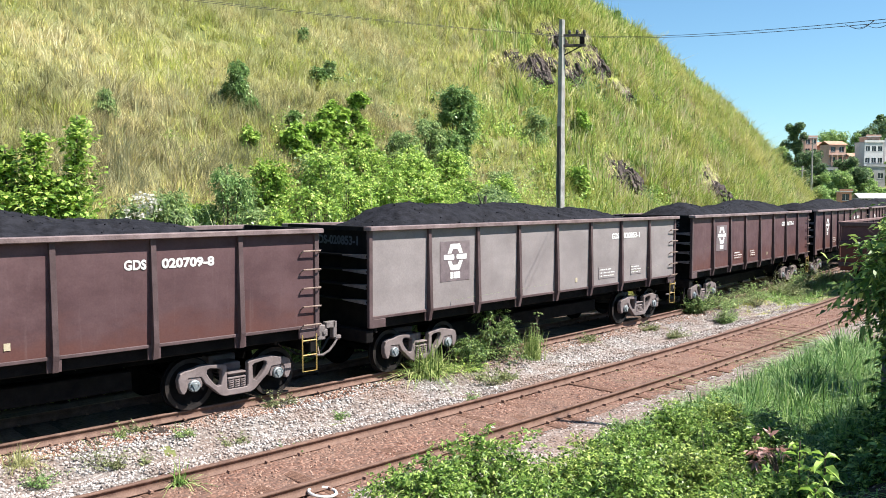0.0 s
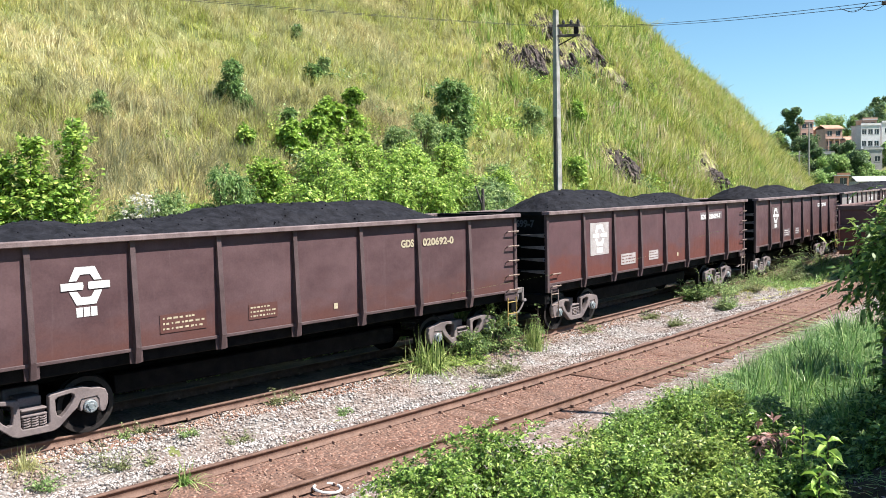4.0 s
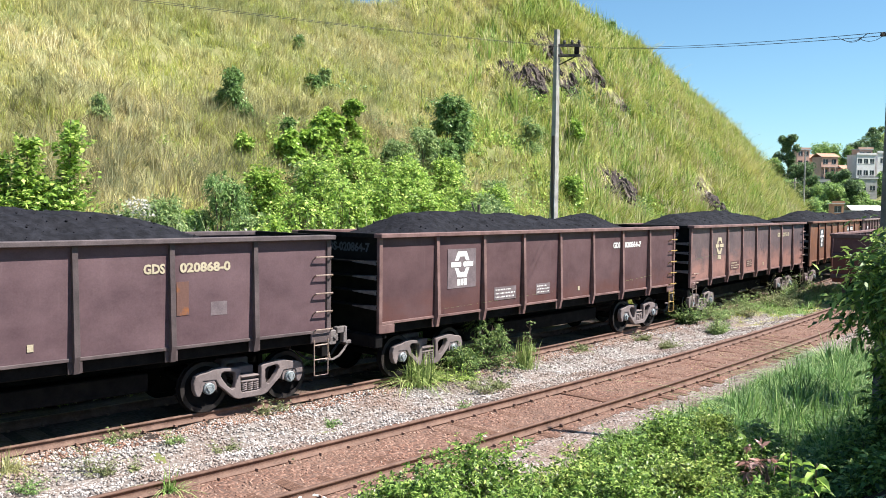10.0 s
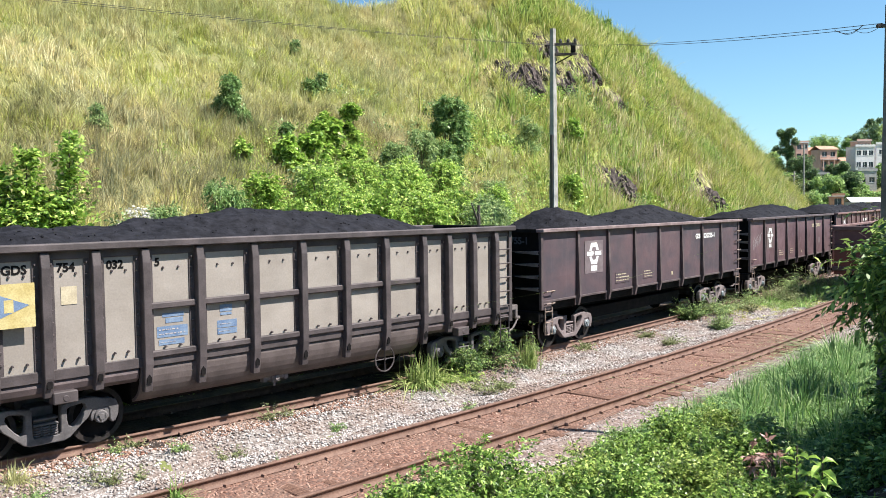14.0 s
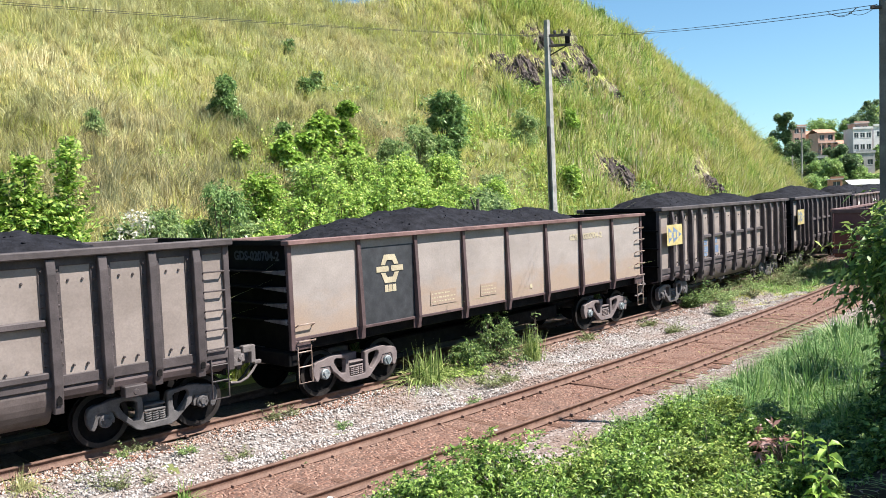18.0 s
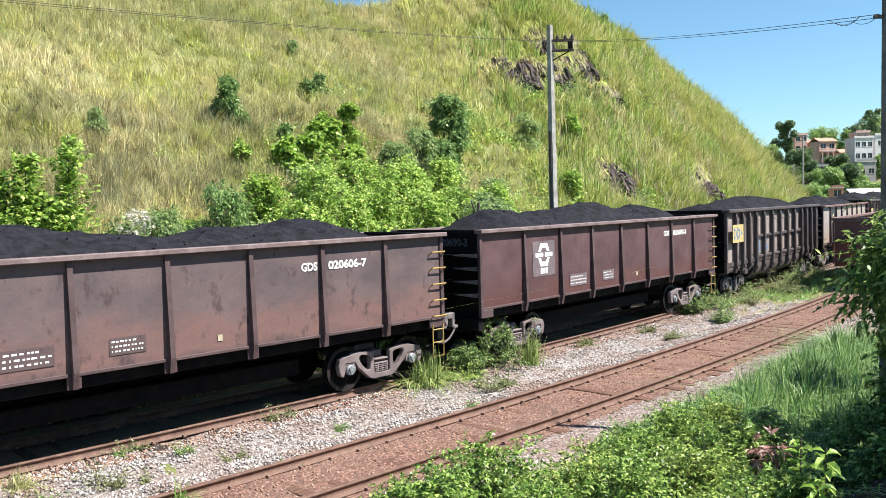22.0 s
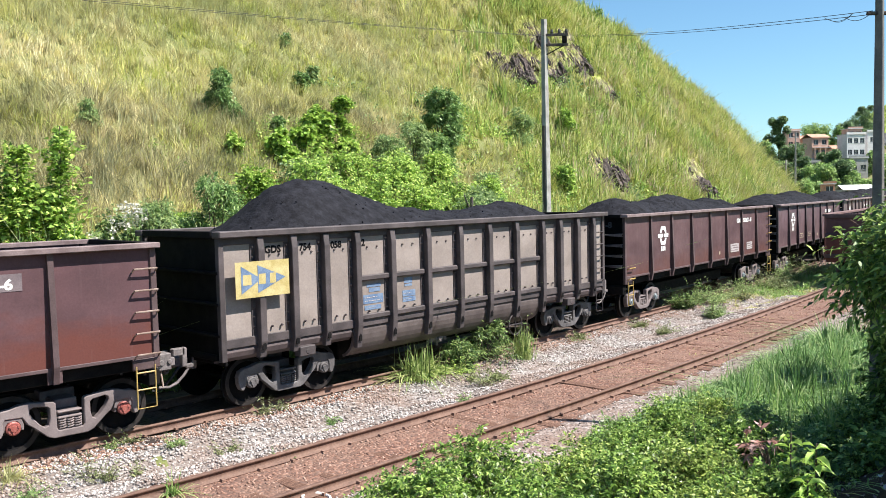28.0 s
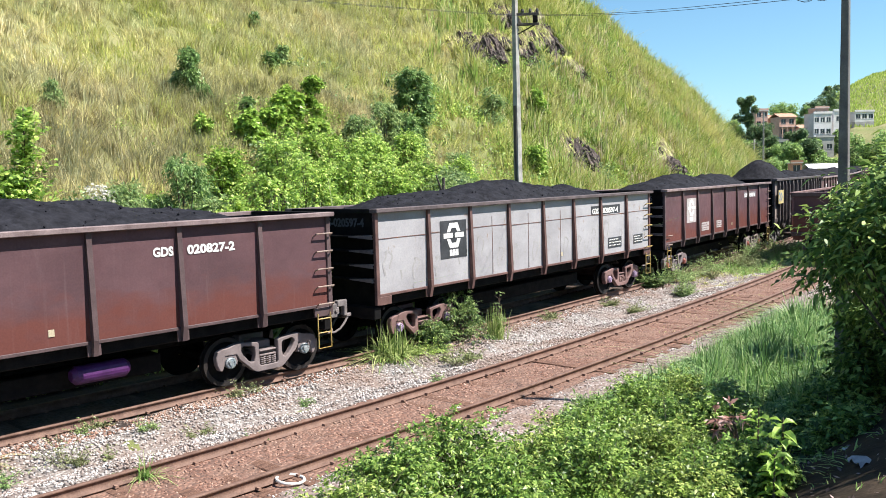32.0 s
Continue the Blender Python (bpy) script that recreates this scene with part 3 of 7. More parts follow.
def bogie(parent, x, frame_mat, cap_mats, lift=BODY_LIFT):
    b = new("bogie")
    b.parent, b.matrix_basis = parent, pose(x, 0, -lift)
    sets = []
    for y in (-1, 1):
        part("side_frame", cached("sf", bogie_frame_shape), frame_mat, b, at=pose(0, 1.06 * y, 0))
        for cx in (-0.13, 0.0, 0.13):
            part("spring", cached("spr", spring_mesh), frame_mat, b, at=pose(cx, 1.06 * y, 0))
        for i, ax in enumerate((-AXLE_X, AXLE_X)):
            turn = 0 if y < 0 else 180
            part("bearing_adapter", cached("adap", adapter_mesh), frame_mat, b, at=pose(ax, 1.06 * y, AXLE_Z, 0, 0, turn))
            part("bearing_cap", cached("cap", cap_mesh), cap_mats[i], b, "round bearing cap", at=pose(ax, 1.06 * y, AXLE_Z, 0, 0, turn))
    part("bolster", cached("bol", lambda: Shape().box(-0.205, 0.205, -1.10, 1.10, 0.50, 0.545).box(-0.195, 0.195, -1.03, 1.03, 0.545, 0.60).box(-0.205, 0.205, -1.11, 1.11, 0.60, 0.64).box(-0.19, 0.19, -0.9, 0.9, 0.64, 0.80).box(-0.3, 0.3, -0.5, 0.5, 0.72, 0.90).mesh("bolster", 0.015)), frame_mat, b)
    part("brake_beam", cached("bbeam", lambda: Shape().box(-0.46, -0.40, -0.75, 0.75, 0.36, 0.46).box(0.40, 0.46, -0.75, 0.75, 0.36, 0.46).mesh("brake_beam", 0.01)), STEEL_DARK, b)
    for ax in (-AXLE_X, AXLE_X):
        sets.append(part("wheelset", cached("ws", wheelset_mesh), STEEL_DARK, b, at=pose(ax, 0, AXLE_Z)))
    return sets


def coupler_mesh():
    sh = Shape().box(-0.55, 0.06, -0.11, 0.11, 0.78, 1.0).box(-0.42, -0.28, -0.26, 0.26, 0.72, 1.08).box(0.04, 0.34, -0.22, 0.10, 0.74, 1.08).box(0.22, 0.47, -0.08, 0.20, 0.77, 1.05).box(0.08, 0.2, -0.05, 0.05, 0.66, 1.14)
    return sh.mesh("coupler", 0.03)


def lever_mesh():
    return Shape().path([(0, 0.0, 0.98), (0.05, -0.6, 0.95), (0.05, -1.15, 0.95), (0.05, -1.22, 0.70)], 0.018, 6).mesh("uncoupling_lever")


def hose_mesh():
    pts = [(0, 0.25, 0.85), (0.15, 0.27, 0.78), (0.32, 0.28, 0.60), (0.5, 0.26, 0.46), (0.66, 0.2, 0.42)]
    return Shape().path(pts, 0.028, 7).mesh("brake_hose")


def valve_mesh():
    sh = Shape().box(-0.12, 0.20, -0.16, 0.16, 0.99, 1.30).box(0.02, 0.30, -0.10, 0.12, 1.04, 1.20).box(0.28, 0.52, -0.07, 0.07, 1.20, 1.34).box(0.46, 0.56, -0.07, 0.07, 0.98, 1.34)
    return sh.tube((0.0, -0.14, 1.14), (0.0, -0.20, 1.14), 0.06, 8).tube((0.16, -0.14, 1.14), (0.16, -0.19, 1.14), 0.05, 8).box(0.54, 0.70, -0.04, 0.04, 0.94, 1.02).mesh("brake_valve", 0.015)


def valve_hose_mesh():
    return Shape().path([(0.62, 0.0, 0.96), (0.50, -0.02, 0.82), (0.36, -0.03, 0.70), (0.20, -0.03, 0.64), (0.0, -0.02, 0.66)], 0.026, 7).mesh("brake_hose")


def end_gear(g, L):
    """Brake valve and its hose at the leading corner."""
    part("brake_valve", cached("bval", valve_mesh), COUPLER, g, "grey brake valve box at the corner", at=pose(L / 2 + 0.13, -1.05, 0))
    part("brake_hose", cached("vhose", valve_hose_mesh), COUPLER, g, "dusty hanging brake hose", at=pose(L / 2 + 0.13, -1.05, 0))


def coal_shape(length, width, rim, seed, peak=0.0):
    """A heaped load: two or three humps along the wagon, lower towards the ends and the sides."""
    rng = np.random.default_rng(seed)
    nx, ny = 160, 34
    X, Y = np.meshgrid(np.linspace(-length / 2, length / 2, nx), np.linspace(-width / 2, width / 2, ny), indexing="ij")
    a0, a1 = rng.uniform(-0.46, -0.39) * length, rng.uniform(0.29, 0.40) * length
    env = smooth01(a0 - 0.9, a0 + 1.1, X) * smooth01(a1 + 1.2, a1 - 1.2, X)
    hump = 0.41 + 0.09 * np.sin(X * rng.uniform(0.6, 1.3) + rng.uniform(0, 6)) + 0.2 * fbm(X * 0.45 + seed * 7, Y * 0.3, 11) + peak * np.exp(-((X + 0.27 * length) / 1.5) ** 2)
    cross = 1 - np.abs(Y / (width / 2)) ** 1.7
    z = rim - 0.22 + env * (hump * 1.1 * np.clip(cross, 0, 1) + 0.18) + fbm(X * 3.2, Y * 3.2 + seed, 13, 5) * 0.065 * (0.3 + env) + fbm(X * 11, Y * 11 + seed, 17, 3) * 0.022
    i = np.arange(nx * ny).reshape(nx, ny)
    f = np.stack([i[:-1, :-1], i[1:, :-1], i[1:, 1:], i[:-1, 1:]], -1).reshape(-1, 4)
    return raw_mesh("coal_load", np.stack([X, Y, z], -1).reshape(-1, 3), f, True)


def coal_lumps(load, rim, seed):
    """Loose pieces of coal lying over the heap."""
    rng = np.random.default_rng(seed + 500)
    co = np.empty(len(load.data.vertices) * 3)
    load.data.vertices.foreach_get("co", co)
    co = co.reshape(-1, 3)
    pick = co[(co[:, 2] > rim - 0.02)]
    n = 420
    c = pick[rng.integers(0, len(pick), n)] + rng.normal(0, 0.03, (n, 3)) * np.array([1, 1, 0.15])
    base = np.array([(1, 0, 0), (-1, 0, 0), (0, 1, 0), (0, -1, 0), (0, 0, 1), (0, 0, -1)], float)
    tri = np.array([(0, 2, 4), (2, 1, 4), (1, 3, 4), (3, 0, 4), (2, 0, 5), (1, 2, 5), (3, 1, 5), (0, 3, 5)])
    q = base[None] * rng.uniform(0.6, 1.3, (n, 6, 1)) * (0.017 * rng.uniform(0.5, 1.7, (n, 1, 1)) ** 1.3)
    q = q + rng.normal(0, 0.004, q.shape) + c[:, None]
    f = (tri[None] + 6 * np.arange(n)[:, None, None]).reshape(-1, 3)
    tagged(part("coal_lumps", raw_mesh("coal_lumps", q.reshape(-1, 3), f), COAL, load), kind="stuff")


def letters(text, size, name):
    cu = bpy.data.curves.new(name, "FONT")
    cu.body, cu.size, cu.extrude, cu.offset, cu.resolution_u = text, size, 0.0015, size * 0.04, 3
    ob = bpy.data.objects.new(name, cu)
    me = bpy.data.meshes.new_from_object(ob)
    bpy.data.objects.remove(ob)
    bpy.data.curves.remove(cu)
    return me


def wall_pose(x, z, out=0.006, y=-BODY_W / 2):
    """On the side wall that faces the second track, text upright."""
    return pose(x, y - out, z, 90, 0, 0)


def ring_half_mesh(sg):
    """Half of a split hexagonal ring."""
    o, i = [(-0.275, 0.088), (-0.165, 0.318), (0.165, 0.318), (0.275, 0.088)], [(0.145, 0.088), (0.085, 0.19), (-0.085, 0.19), (-0.145, 0.088)]
    vs = [(x, y * sg, z) for z in (0.0, 0.003) for x, y in o + i]
    fs = [(8 + k, 9 + k, 14 - k, 15 - k) for k in range(3)] + [(k, (k + 1) % 8, 8 + (k + 1) % 8, 8 + k) for k in range(8)]
    return Shape().add(vs, fs).mesh("emblem_half")


CACHE["half1"], CACHE["half-1"] = ring_half_mesh(1), ring_half_mesh(-1)
CACHE["ebar1"] = Shape().prism([(-0.41, -0.062), (-0.05, -0.062), (-0.035, 0.0), (-0.05, 0.062), (-0.41, 0.062)], 0.0035, 0.006, "z").mesh("emblem_bar")
CACHE["ebar2"] = Shape().prism([(0.05, -0.062), (0.41, -0.062), (0.41, 0.062), (0.05, 0.062), (0.035, 0.0)], 0.0035, 0.006, "z").mesh("emblem_bar")
CACHE["eblock"] = Shape().prism([(-0.052, -0.08), (0.052, -0.08), (0.052, 0.08), (-0.052, 0.08)], 0, 0.003, "z").mesh("writing_block")
EMBLEM = [("emblem_half", "half1", 0, 0), ("emblem_half", "half-1", 0, 0), ("emblem_bar", "ebar1", 0, 0), ("emblem_bar", "ebar2", 0, 0)] + [("writing_block", "eblock", -0.122 + 0.122 * k, -0.44) for k in range(3)]


def plate_bars_mesh(rows, w, h):
    """Lines of small illegible writing."""
    sh = Shape()
    rng = random.Random(rows * 7 + int(w * 50))
    for r in range(rows):
        z = h * (0.5 - (r + 0.8) / (rows + 0.6))
        x = -w * 0.44
        while x < w * (0.40 if r else 0.2):
            d = w * rng.uniform(0.03, 0.10)
            e = min(x + d, w * 0.45)
            sh.prism([(x, z - h * 0.05), (e, z - h * 0.05), (e, z + h * 0.05), (x, z + h * 0.05)], 0, 0.002, "z")
            x += d + w * rng.uniform(0.02, 0.06)
    return sh.mesh("writing")


def tag_mesh(w, h):
    return Shape().prism([(-w / 2, -h / 2), (w / 2, -h / 2), (w / 2, h / 2), (-w / 2, h / 2)], 0, 0.003, "z").mesh("panel")


def stroke_mesh(pts, half):
    """A flat painted stroke along points on the side wall."""
    p = np.array(pts)
    t = np.gradient(p[:, [0, 2]], axis=0)
    t /= np.linalg.norm(t, axis=1, keepdims=True) + 1e-9
    n = np.stack([-t[:, 1], 0 * t[:, 0], t[:, 0]], -1) * half
    k = len(p)
    return raw_mesh("faded_scrawl", np.concatenate([p + n, p - n]), [(i, i + 1, k + i + 1, k + i) for i in range(k - 1)])


def gondola(spec):
    """Riveted coal gondola with seven outer ribs a side."""
    paint, trim = spec["paint"], spec["trim"]
    g = thing("coal_gondola", spec["label"], "freight wagon", "coal train")
    L, W = BODY_L, BODY_W
    x0 = -L / 2
    part("floor", cached("floor", lambda: Shape().box(x0 + 0.3, -x0 - 0.3, -1.3, 1.3, 1.08, 1.36).mesh("floor", 0.02)), STEEL_DARK, g, "black steel floor")
    part("centre_sill", cached("csill", lambda: Shape().box(x0 - 0.1, -x0 + 0.1, -0.25, 0.25, 0.78, 1.078).mesh("centre_sill", 0.02)), STEEL_DARK, g)
    part("underframe", cached("uframe", lambda: Shape().box(x0 + 3.6, -x0 - 3.6, -0.6, 0.6, 0.42, 0.776).mesh("underframe", 0.02)), STEEL_DARK, g)

    ribs = RIBS_LATER if spec.get("later") else RIBS
    bays = [x0 + 0.02] + [x0 + r for r in ribs] + [-x0 - 0.02]

    def bay_mesh(w):
        """One plate between two ribs, bulged slightly outwards, with a pressed line near its top."""
        sh = Shape()
        n = 8
        for i in range(n):
            u0, u1 = -w / 2 + w * i / n, -w / 2 + w * (i + 1) / n
            y0, y1 = [0.014 * math.sin(math.pi * k / n) for k in (i, i + 1)]
            for (z0, k0), (z1, k1) in (((Z_LOW, 0.2), (2.0, 1.0)), ((2.0, 1.0), (2.93, 0.6)), ((2.93, 0.4), (3.078, 0.0))):
                sh.add([(u0, -y0 * k0, z0), (u1, -y1 * k0, z0), (u1, -y1 * k1, z1), (u0, -y0 * k1, z1), (u0, 0.05, z0), (u1, 0.05, z0), (u1, 0.05, z1), (u0, 0.05, z1)],
                       [(0, 1, 2, 3), (5, 4, 7, 6)])
        return sh.mesh("side_panel")

    for y, turn in ((-1, 0), (1, 180)):
        m = pose(0, y * (W / 2 - 0.06), 0, 0, 0, turn)
        for a, b in zip(bays, bays[1:]):
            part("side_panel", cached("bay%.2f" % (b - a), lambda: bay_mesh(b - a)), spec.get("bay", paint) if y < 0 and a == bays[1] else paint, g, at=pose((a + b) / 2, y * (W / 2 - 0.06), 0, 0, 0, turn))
        part("sill_angle", cached("sill", lambda: Shape().box(x0 + 0.02, -x0 - 0.02, -0.03, 0.05, Z_LOW - 0.05, Z_LOW + 0.012).mesh("sill_angle", 0.008)), trim, g, at=m)
        part("top_rim", cached("rim", lambda: Shape().box(x0 - 0.04, -x0 + 0.04, -0.15, 0.10, 3.265, 3.36).mesh("top_rim", 0.012)), spec.get("rim", T_RIM), g, at=m)
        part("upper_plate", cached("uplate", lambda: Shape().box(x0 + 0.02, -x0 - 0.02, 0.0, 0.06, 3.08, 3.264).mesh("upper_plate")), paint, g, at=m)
        for r in ribs:
            part("side_rib", cached("rib", lambda: Shape().prism([(-0.0, 1.11), (-0.06, 1.11), (-0.125, 1.40), (-0.06, 3.262), (0.0, 3.262)], -0.05, -0.032, "x")
                                    .prism([(-0.0, 1.11), (-0.06, 1.11), (-0.125, 1.40), (-0.06, 3.262), (0.0, 3.262)], 0.032, 0.05, "x")
                                    .prism([(-0.128, 1.40), (-0.063, 3.262), (-0.043, 3.262), (-0.108, 1.40)], -0.05, 0.05, "x").prism([(-0.063, 1.11), (-0.128, 1.40), (-0.108, 1.40), (-0.043, 1.11)], -0.05, 0.05, "x").box(-0.12, -0.05, -0.014, 0.02, 1.11, 1.36).box(0.05, 0.12, -0.014, 0.02, 1.11, 1.36).mesh("side_rib", 0.004)), trim, g, at=m @ pose((x0 + r) if turn == 0 else -(x0 + r), 0, 0))
        for sx in (-1, 1):
            part("corner_post", cached("cpost", lambda: Shape().box(-0.055, 0.055, -0.04, 0.05, Z_LOW - 0.24, 3.262).mesh("corner_post", 0.01)), trim, g, at=m @ pose(sx * (L / 2 - 0.06), 0, 0))
            part("corner_gusset", cached("cgus", lambda: Shape().box(-0.22, 0.22, -0.035, 0.02, Z_LOW - 0.25, Z_LOW - 0.05).mesh("corner_gusset", 0.01)), trim, g, at=m @ pose(sx * (L / 2 - 0.28), 0, 0))
    for sx in (-1, 1):
        m = pose(0, 0, 0, 0, 0, 0 if sx < 0 else 180)
        part("end_wall", cached("end", lambda: Shape().box(x0 + 0.24, x0 + 0.30, -1.42, 1.42, 1.0, 3.28).box(x0 - 0.04, x0 + 0.12, -1.34, 1.34, 3.26, 3.36).mesh("end_wall", 0.008)), spec["end"], g, at=m)
        for k in range(4):
            z = 1.70 + 0.335 * k
            part("end_rib", cached("erib", lambda: Shape().box(x0 + 0.01, x0 + 0.245, -1.43, 1.43, -0.02, 0.02).mesh("end_rib", 0.006)), STEEL_DARK, g, at=m @ pose(0, 0, z))
            # pale wedges on the black ribs imitate sunlight catching their ends
            for sy in (-1, 1):
                part("end_gusset", cached("egus%d" % sy, lambda: Shape().add([(x0 + 0.12, sy * 1.39, -0.055), (x0 + 0.12, sy * 1.39, 0.055), (x0 - 0.02, sy * 1.36, 0.05), (x0 - 0.02, sy * 1.36, -0.05), (x0 - 0.005, sy * 0.6, 0.012), (x0 - 0.005, sy * 0.6, -0.012), (x0 + 0.02, sy * 0.6, 0.012), (x0 + 0.02, sy * 0.6, -0.012)], [(0, 1, 2, 3), (3, 2, 4, 5), (0, 7, 6, 1), (1, 6, 4, 2), (0, 3, 5, 7), (4, 6, 7, 5)]).mesh("end_gusset")), LIT_RIB, g, at=m @ pose(0, 0, z))
        part("end_sill", cached("esill", lambda: Shape().box(x0 - 0.02, x0 + 0.2, -1.40, 1.40, 0.80, 1.08).mesh("end_sill", 0.015)), STEEL_DARK, g, at=m)
        part("uncoupling_lever", cached("lever", lever_mesh), IRON, g, at=pose(sx * (L / 2 + 0.1), 0, 0, 0, 0, 0 if sx > 0 else 180))
        part("coupler", cached("coup", coupler_mesh), COUPLER, g, "cast knuckle coupler", at=pose(sx * (L / 2 + 0.16), 0, 0, 0, 0, 0 if sx > 0 else 180))
        part("brake_hose", cached("hose", hose_mesh), CABLE, g, at=pose(sx * (L / 2 + 0.02), 0, 0, 0, 0, 0 if sx > 0 else 180))
    end_gear(g, L)
    if spec.get("bracket"):
        part("brake_bracket", cached("bbr", lambda: Shape().box(-0.16, 0.12, -0.12, 0.12, 1.78, 1.84).box(-0.14, -0.11, -0.1, 0.1, 1.45, 1.8).tube((-0.1, 0, 1.84), (-0.1, 0, 2.0), 0.03, 8).tube((0.02, 0.05, 1.84), (0.02, 0.05, 1.96), 0.025, 8).mesh("brake_bracket", 0.01)), COUPLER, g, "small lit bracket on the end wall", at=pose(x0 + 0.12, -0.6, 0.25))
    # handholds: a column of irons and a step at the leading corner, repeated at the opposite one
    for m in (Matrix.Identity(4), pose(0, 0, 0, 0, 0, 180)):
        for k in range(5):
            z = 1.40 + 0.377 * k
            part("grab_iron", cached("grab", lambda: Shape().path([(0, 0, -0.05), (0, -0.09, 0), (0.42, -0.09, 0), (0.42, 0, -0.05)], 0.016, 6).mesh("grab_iron")),
                 spec["iron"], g, at=m @ pose(L / 2 - 0.44, -W / 2 + 0.04, z))
        part("step_ladder", cached("step", lambda: Shape().path([(0, 0, 1.2), (0, 0, 0.45), (0.34, 0, 0.45), (0.34, 0, 1.2)], 0.016, 6).path([(0, 0, 0.78), (0.34, 0, 0.78)], 0.016, 6).path([(0, 0, 1.08), (0.34, 0, 1.08)], 0.016, 6).mesh("step_ladder")),
             spec["step"], g, at=m @ pose(L / 2 - 0.46, -W / 2 - 0.02, 0))
    if spec["mirror"]:
        for z in (1.30, 1.64):
            part("grab_iron", CACHE["grab"], spec["iron"], g, at=pose(-L / 2 + 0.14, -W / 2 + 0.04, z))
        part("step_ladder", CACHE["step"], spec["step"], g, at=pose(-L / 2 + 0.12, -W / 2 - 0.02, 0))
    if paint is P_GREY:
        # rusty weld lines between the plates
        for k, (a, b) in enumerate(zip(bays, bays[1:])):
            part("weld_seam", cached("seam%.2f" % (b - a), lambda: Shape().box(-(b - a) / 2 + 0.06, (b - a) / 2 - 0.06, -0.004, 0.004, -0.008, 0.008).mesh("weld_seam")), P_ORANGE, g, at=pose((a + b) / 2, -W / 2 + 0.046, 2.66 + 0.02 * (k % 3)))
            if k in (2, 3, 4):
                part("weld_seam", cached("seamv", lambda: Shape().box(-0.007, 0.007, -0.004, 0.004, -0.8, 0.75).mesh("weld_seam")), P_ORANGE, g, at=pose((a + b) / 2 + 0.1, -W / 2 + 0.045, 2.2))
    # side writing
    rx = [x0 + r for r in ribs]
    ex = (rx[0] + rx[1]) / 2 + (0.15 if spec.get("later") else 0.05)
    if spec.get("square"):
        part("emblem_panel", cached("epan", lambda: tag_mesh(1.06, 0.96)), spec["square"], g, at=wall_pose(ex, 2.46, -0.044))
    for nm, key, dx, dz in EMBLEM:
        part(nm, CACHE[key], spec["logo"], g, at=wall_pose(ex + dx, 2.56 + dz, -0.040))
    lx, zx = ((rx + [L / 2 - 0.2])[k] * 0.5 + (rx + [L / 2 - 0.2])[k + 1] * 0.5 for k in (spec.get("plate_bay", 1), spec.get("plate_bay", 1) + 1))
    part("load_plate", cached("lp", lambda: tag_mesh(0.92, 0.34)), spec["plate"], g, at=wall_pose(lx + 0.08, 1.73, -0.044))
    tagged(part("load_writing", cached("lw", lambda: plate_bars_mesh(3, 0.92, 0.34)), spec["ink"], g, at=wall_pose(lx + 0.08, 1.73, -0.040)), kind="stuff")
    part("size_plate", cached("sp", lambda: tag_mesh(0.66, 0.30)), spec["plate"], g, at=wall_pose(zx + 0.08, 1.73, -0.044))
    tagged(part("size_writing", cached("sw", lambda: plate_bars_mesh(3, 0.66, 0.30)), spec["ink"], g, at=wall_pose(zx + 0.08, 1.73, -0.040)), kind="stuff")
    part("stencil_mark", cached("smark", lambda: tag_mesh(0.10, 0.12)), FADED, g, at=wall_pose((rx[3] + rx[4]) / 2 + 0.15, 1.62, -0.044))
    if spec.get("scrawl"):
        pts = [(x0 + 0.45 + 0.026 * i + 0.09 * math.sin(i * 0.9), -W / 2 + 0.042, 2.25 + 0.17 * math.cos(i * 0.9) * (1 + 0.5 * math.sin(i * 0.31)) + 0.006 * i) for i in range(44)]
        part("chalk_scrawl", stroke_mesh([(x, -W / 2 + 0.047, z) for x, _, z in pts], 0.012), GHOST, g, "pale scrawled chalk marks")
    if spec.get("scrawl"):
        part("rust_patch", tag_mesh(0.24, 0.62), P_ORANGE, g, "rust-orange patch", at=wall_pose(rx[5] + 0.22, 2.25, -0.0475))
        part("paint_patch", tag_mesh(0.34, 0.26), SQ_GREY, g, "faint ochre patch", at=wall_pose(rx[5] + 0.95, 2.02, -0.0475))
    if spec.get("ghosts"):
        rng = random.Random(19)
        for a, b in zip(bays, bays[1:]):
            for k in range(3):
                cx, cz, r = a + (b - a) * (0.2 + 0.28 * k + rng.uniform(-0.04, 0.04)), 1.95 + rng.uniform(-0.1, 0.25), rng.uniform(0.09, 0.15)
                tall, cut = rng.uniform(1.5, 2.4), rng.uniform(3.0, 5.2)
                pts = [(cx + r * math.cos(u) + 0.05 * math.sin(3 * u), -W / 2 + 0.0485, cz + r * tall * math.sin(u)) for u in np.linspace(-0.9, cut, 16)] + [(cx - 0.8 * r, -W / 2 + 0.0485, cz - 0.32)]
                part("faded_scrawl", stroke_mesh(pts, 0.028), GHOST, g, "faint tan traces of painted-over scrawl")
    if spec.get("tank"):
        part("air_reservoir", Shape().tube((1.6, -0.95, 0.72), (2.5, -0.95, 0.72), 0.17, 20).tube((1.52, -0.95, 0.72), (1.6, -0.95, 0.72), 0.1, 20, 0.17).tube((2.5, -0.95, 0.72), (2.58, -0.95, 0.72), 0.17, 20, 0.1), spec["tank"], g, "purple painted air reservoir")
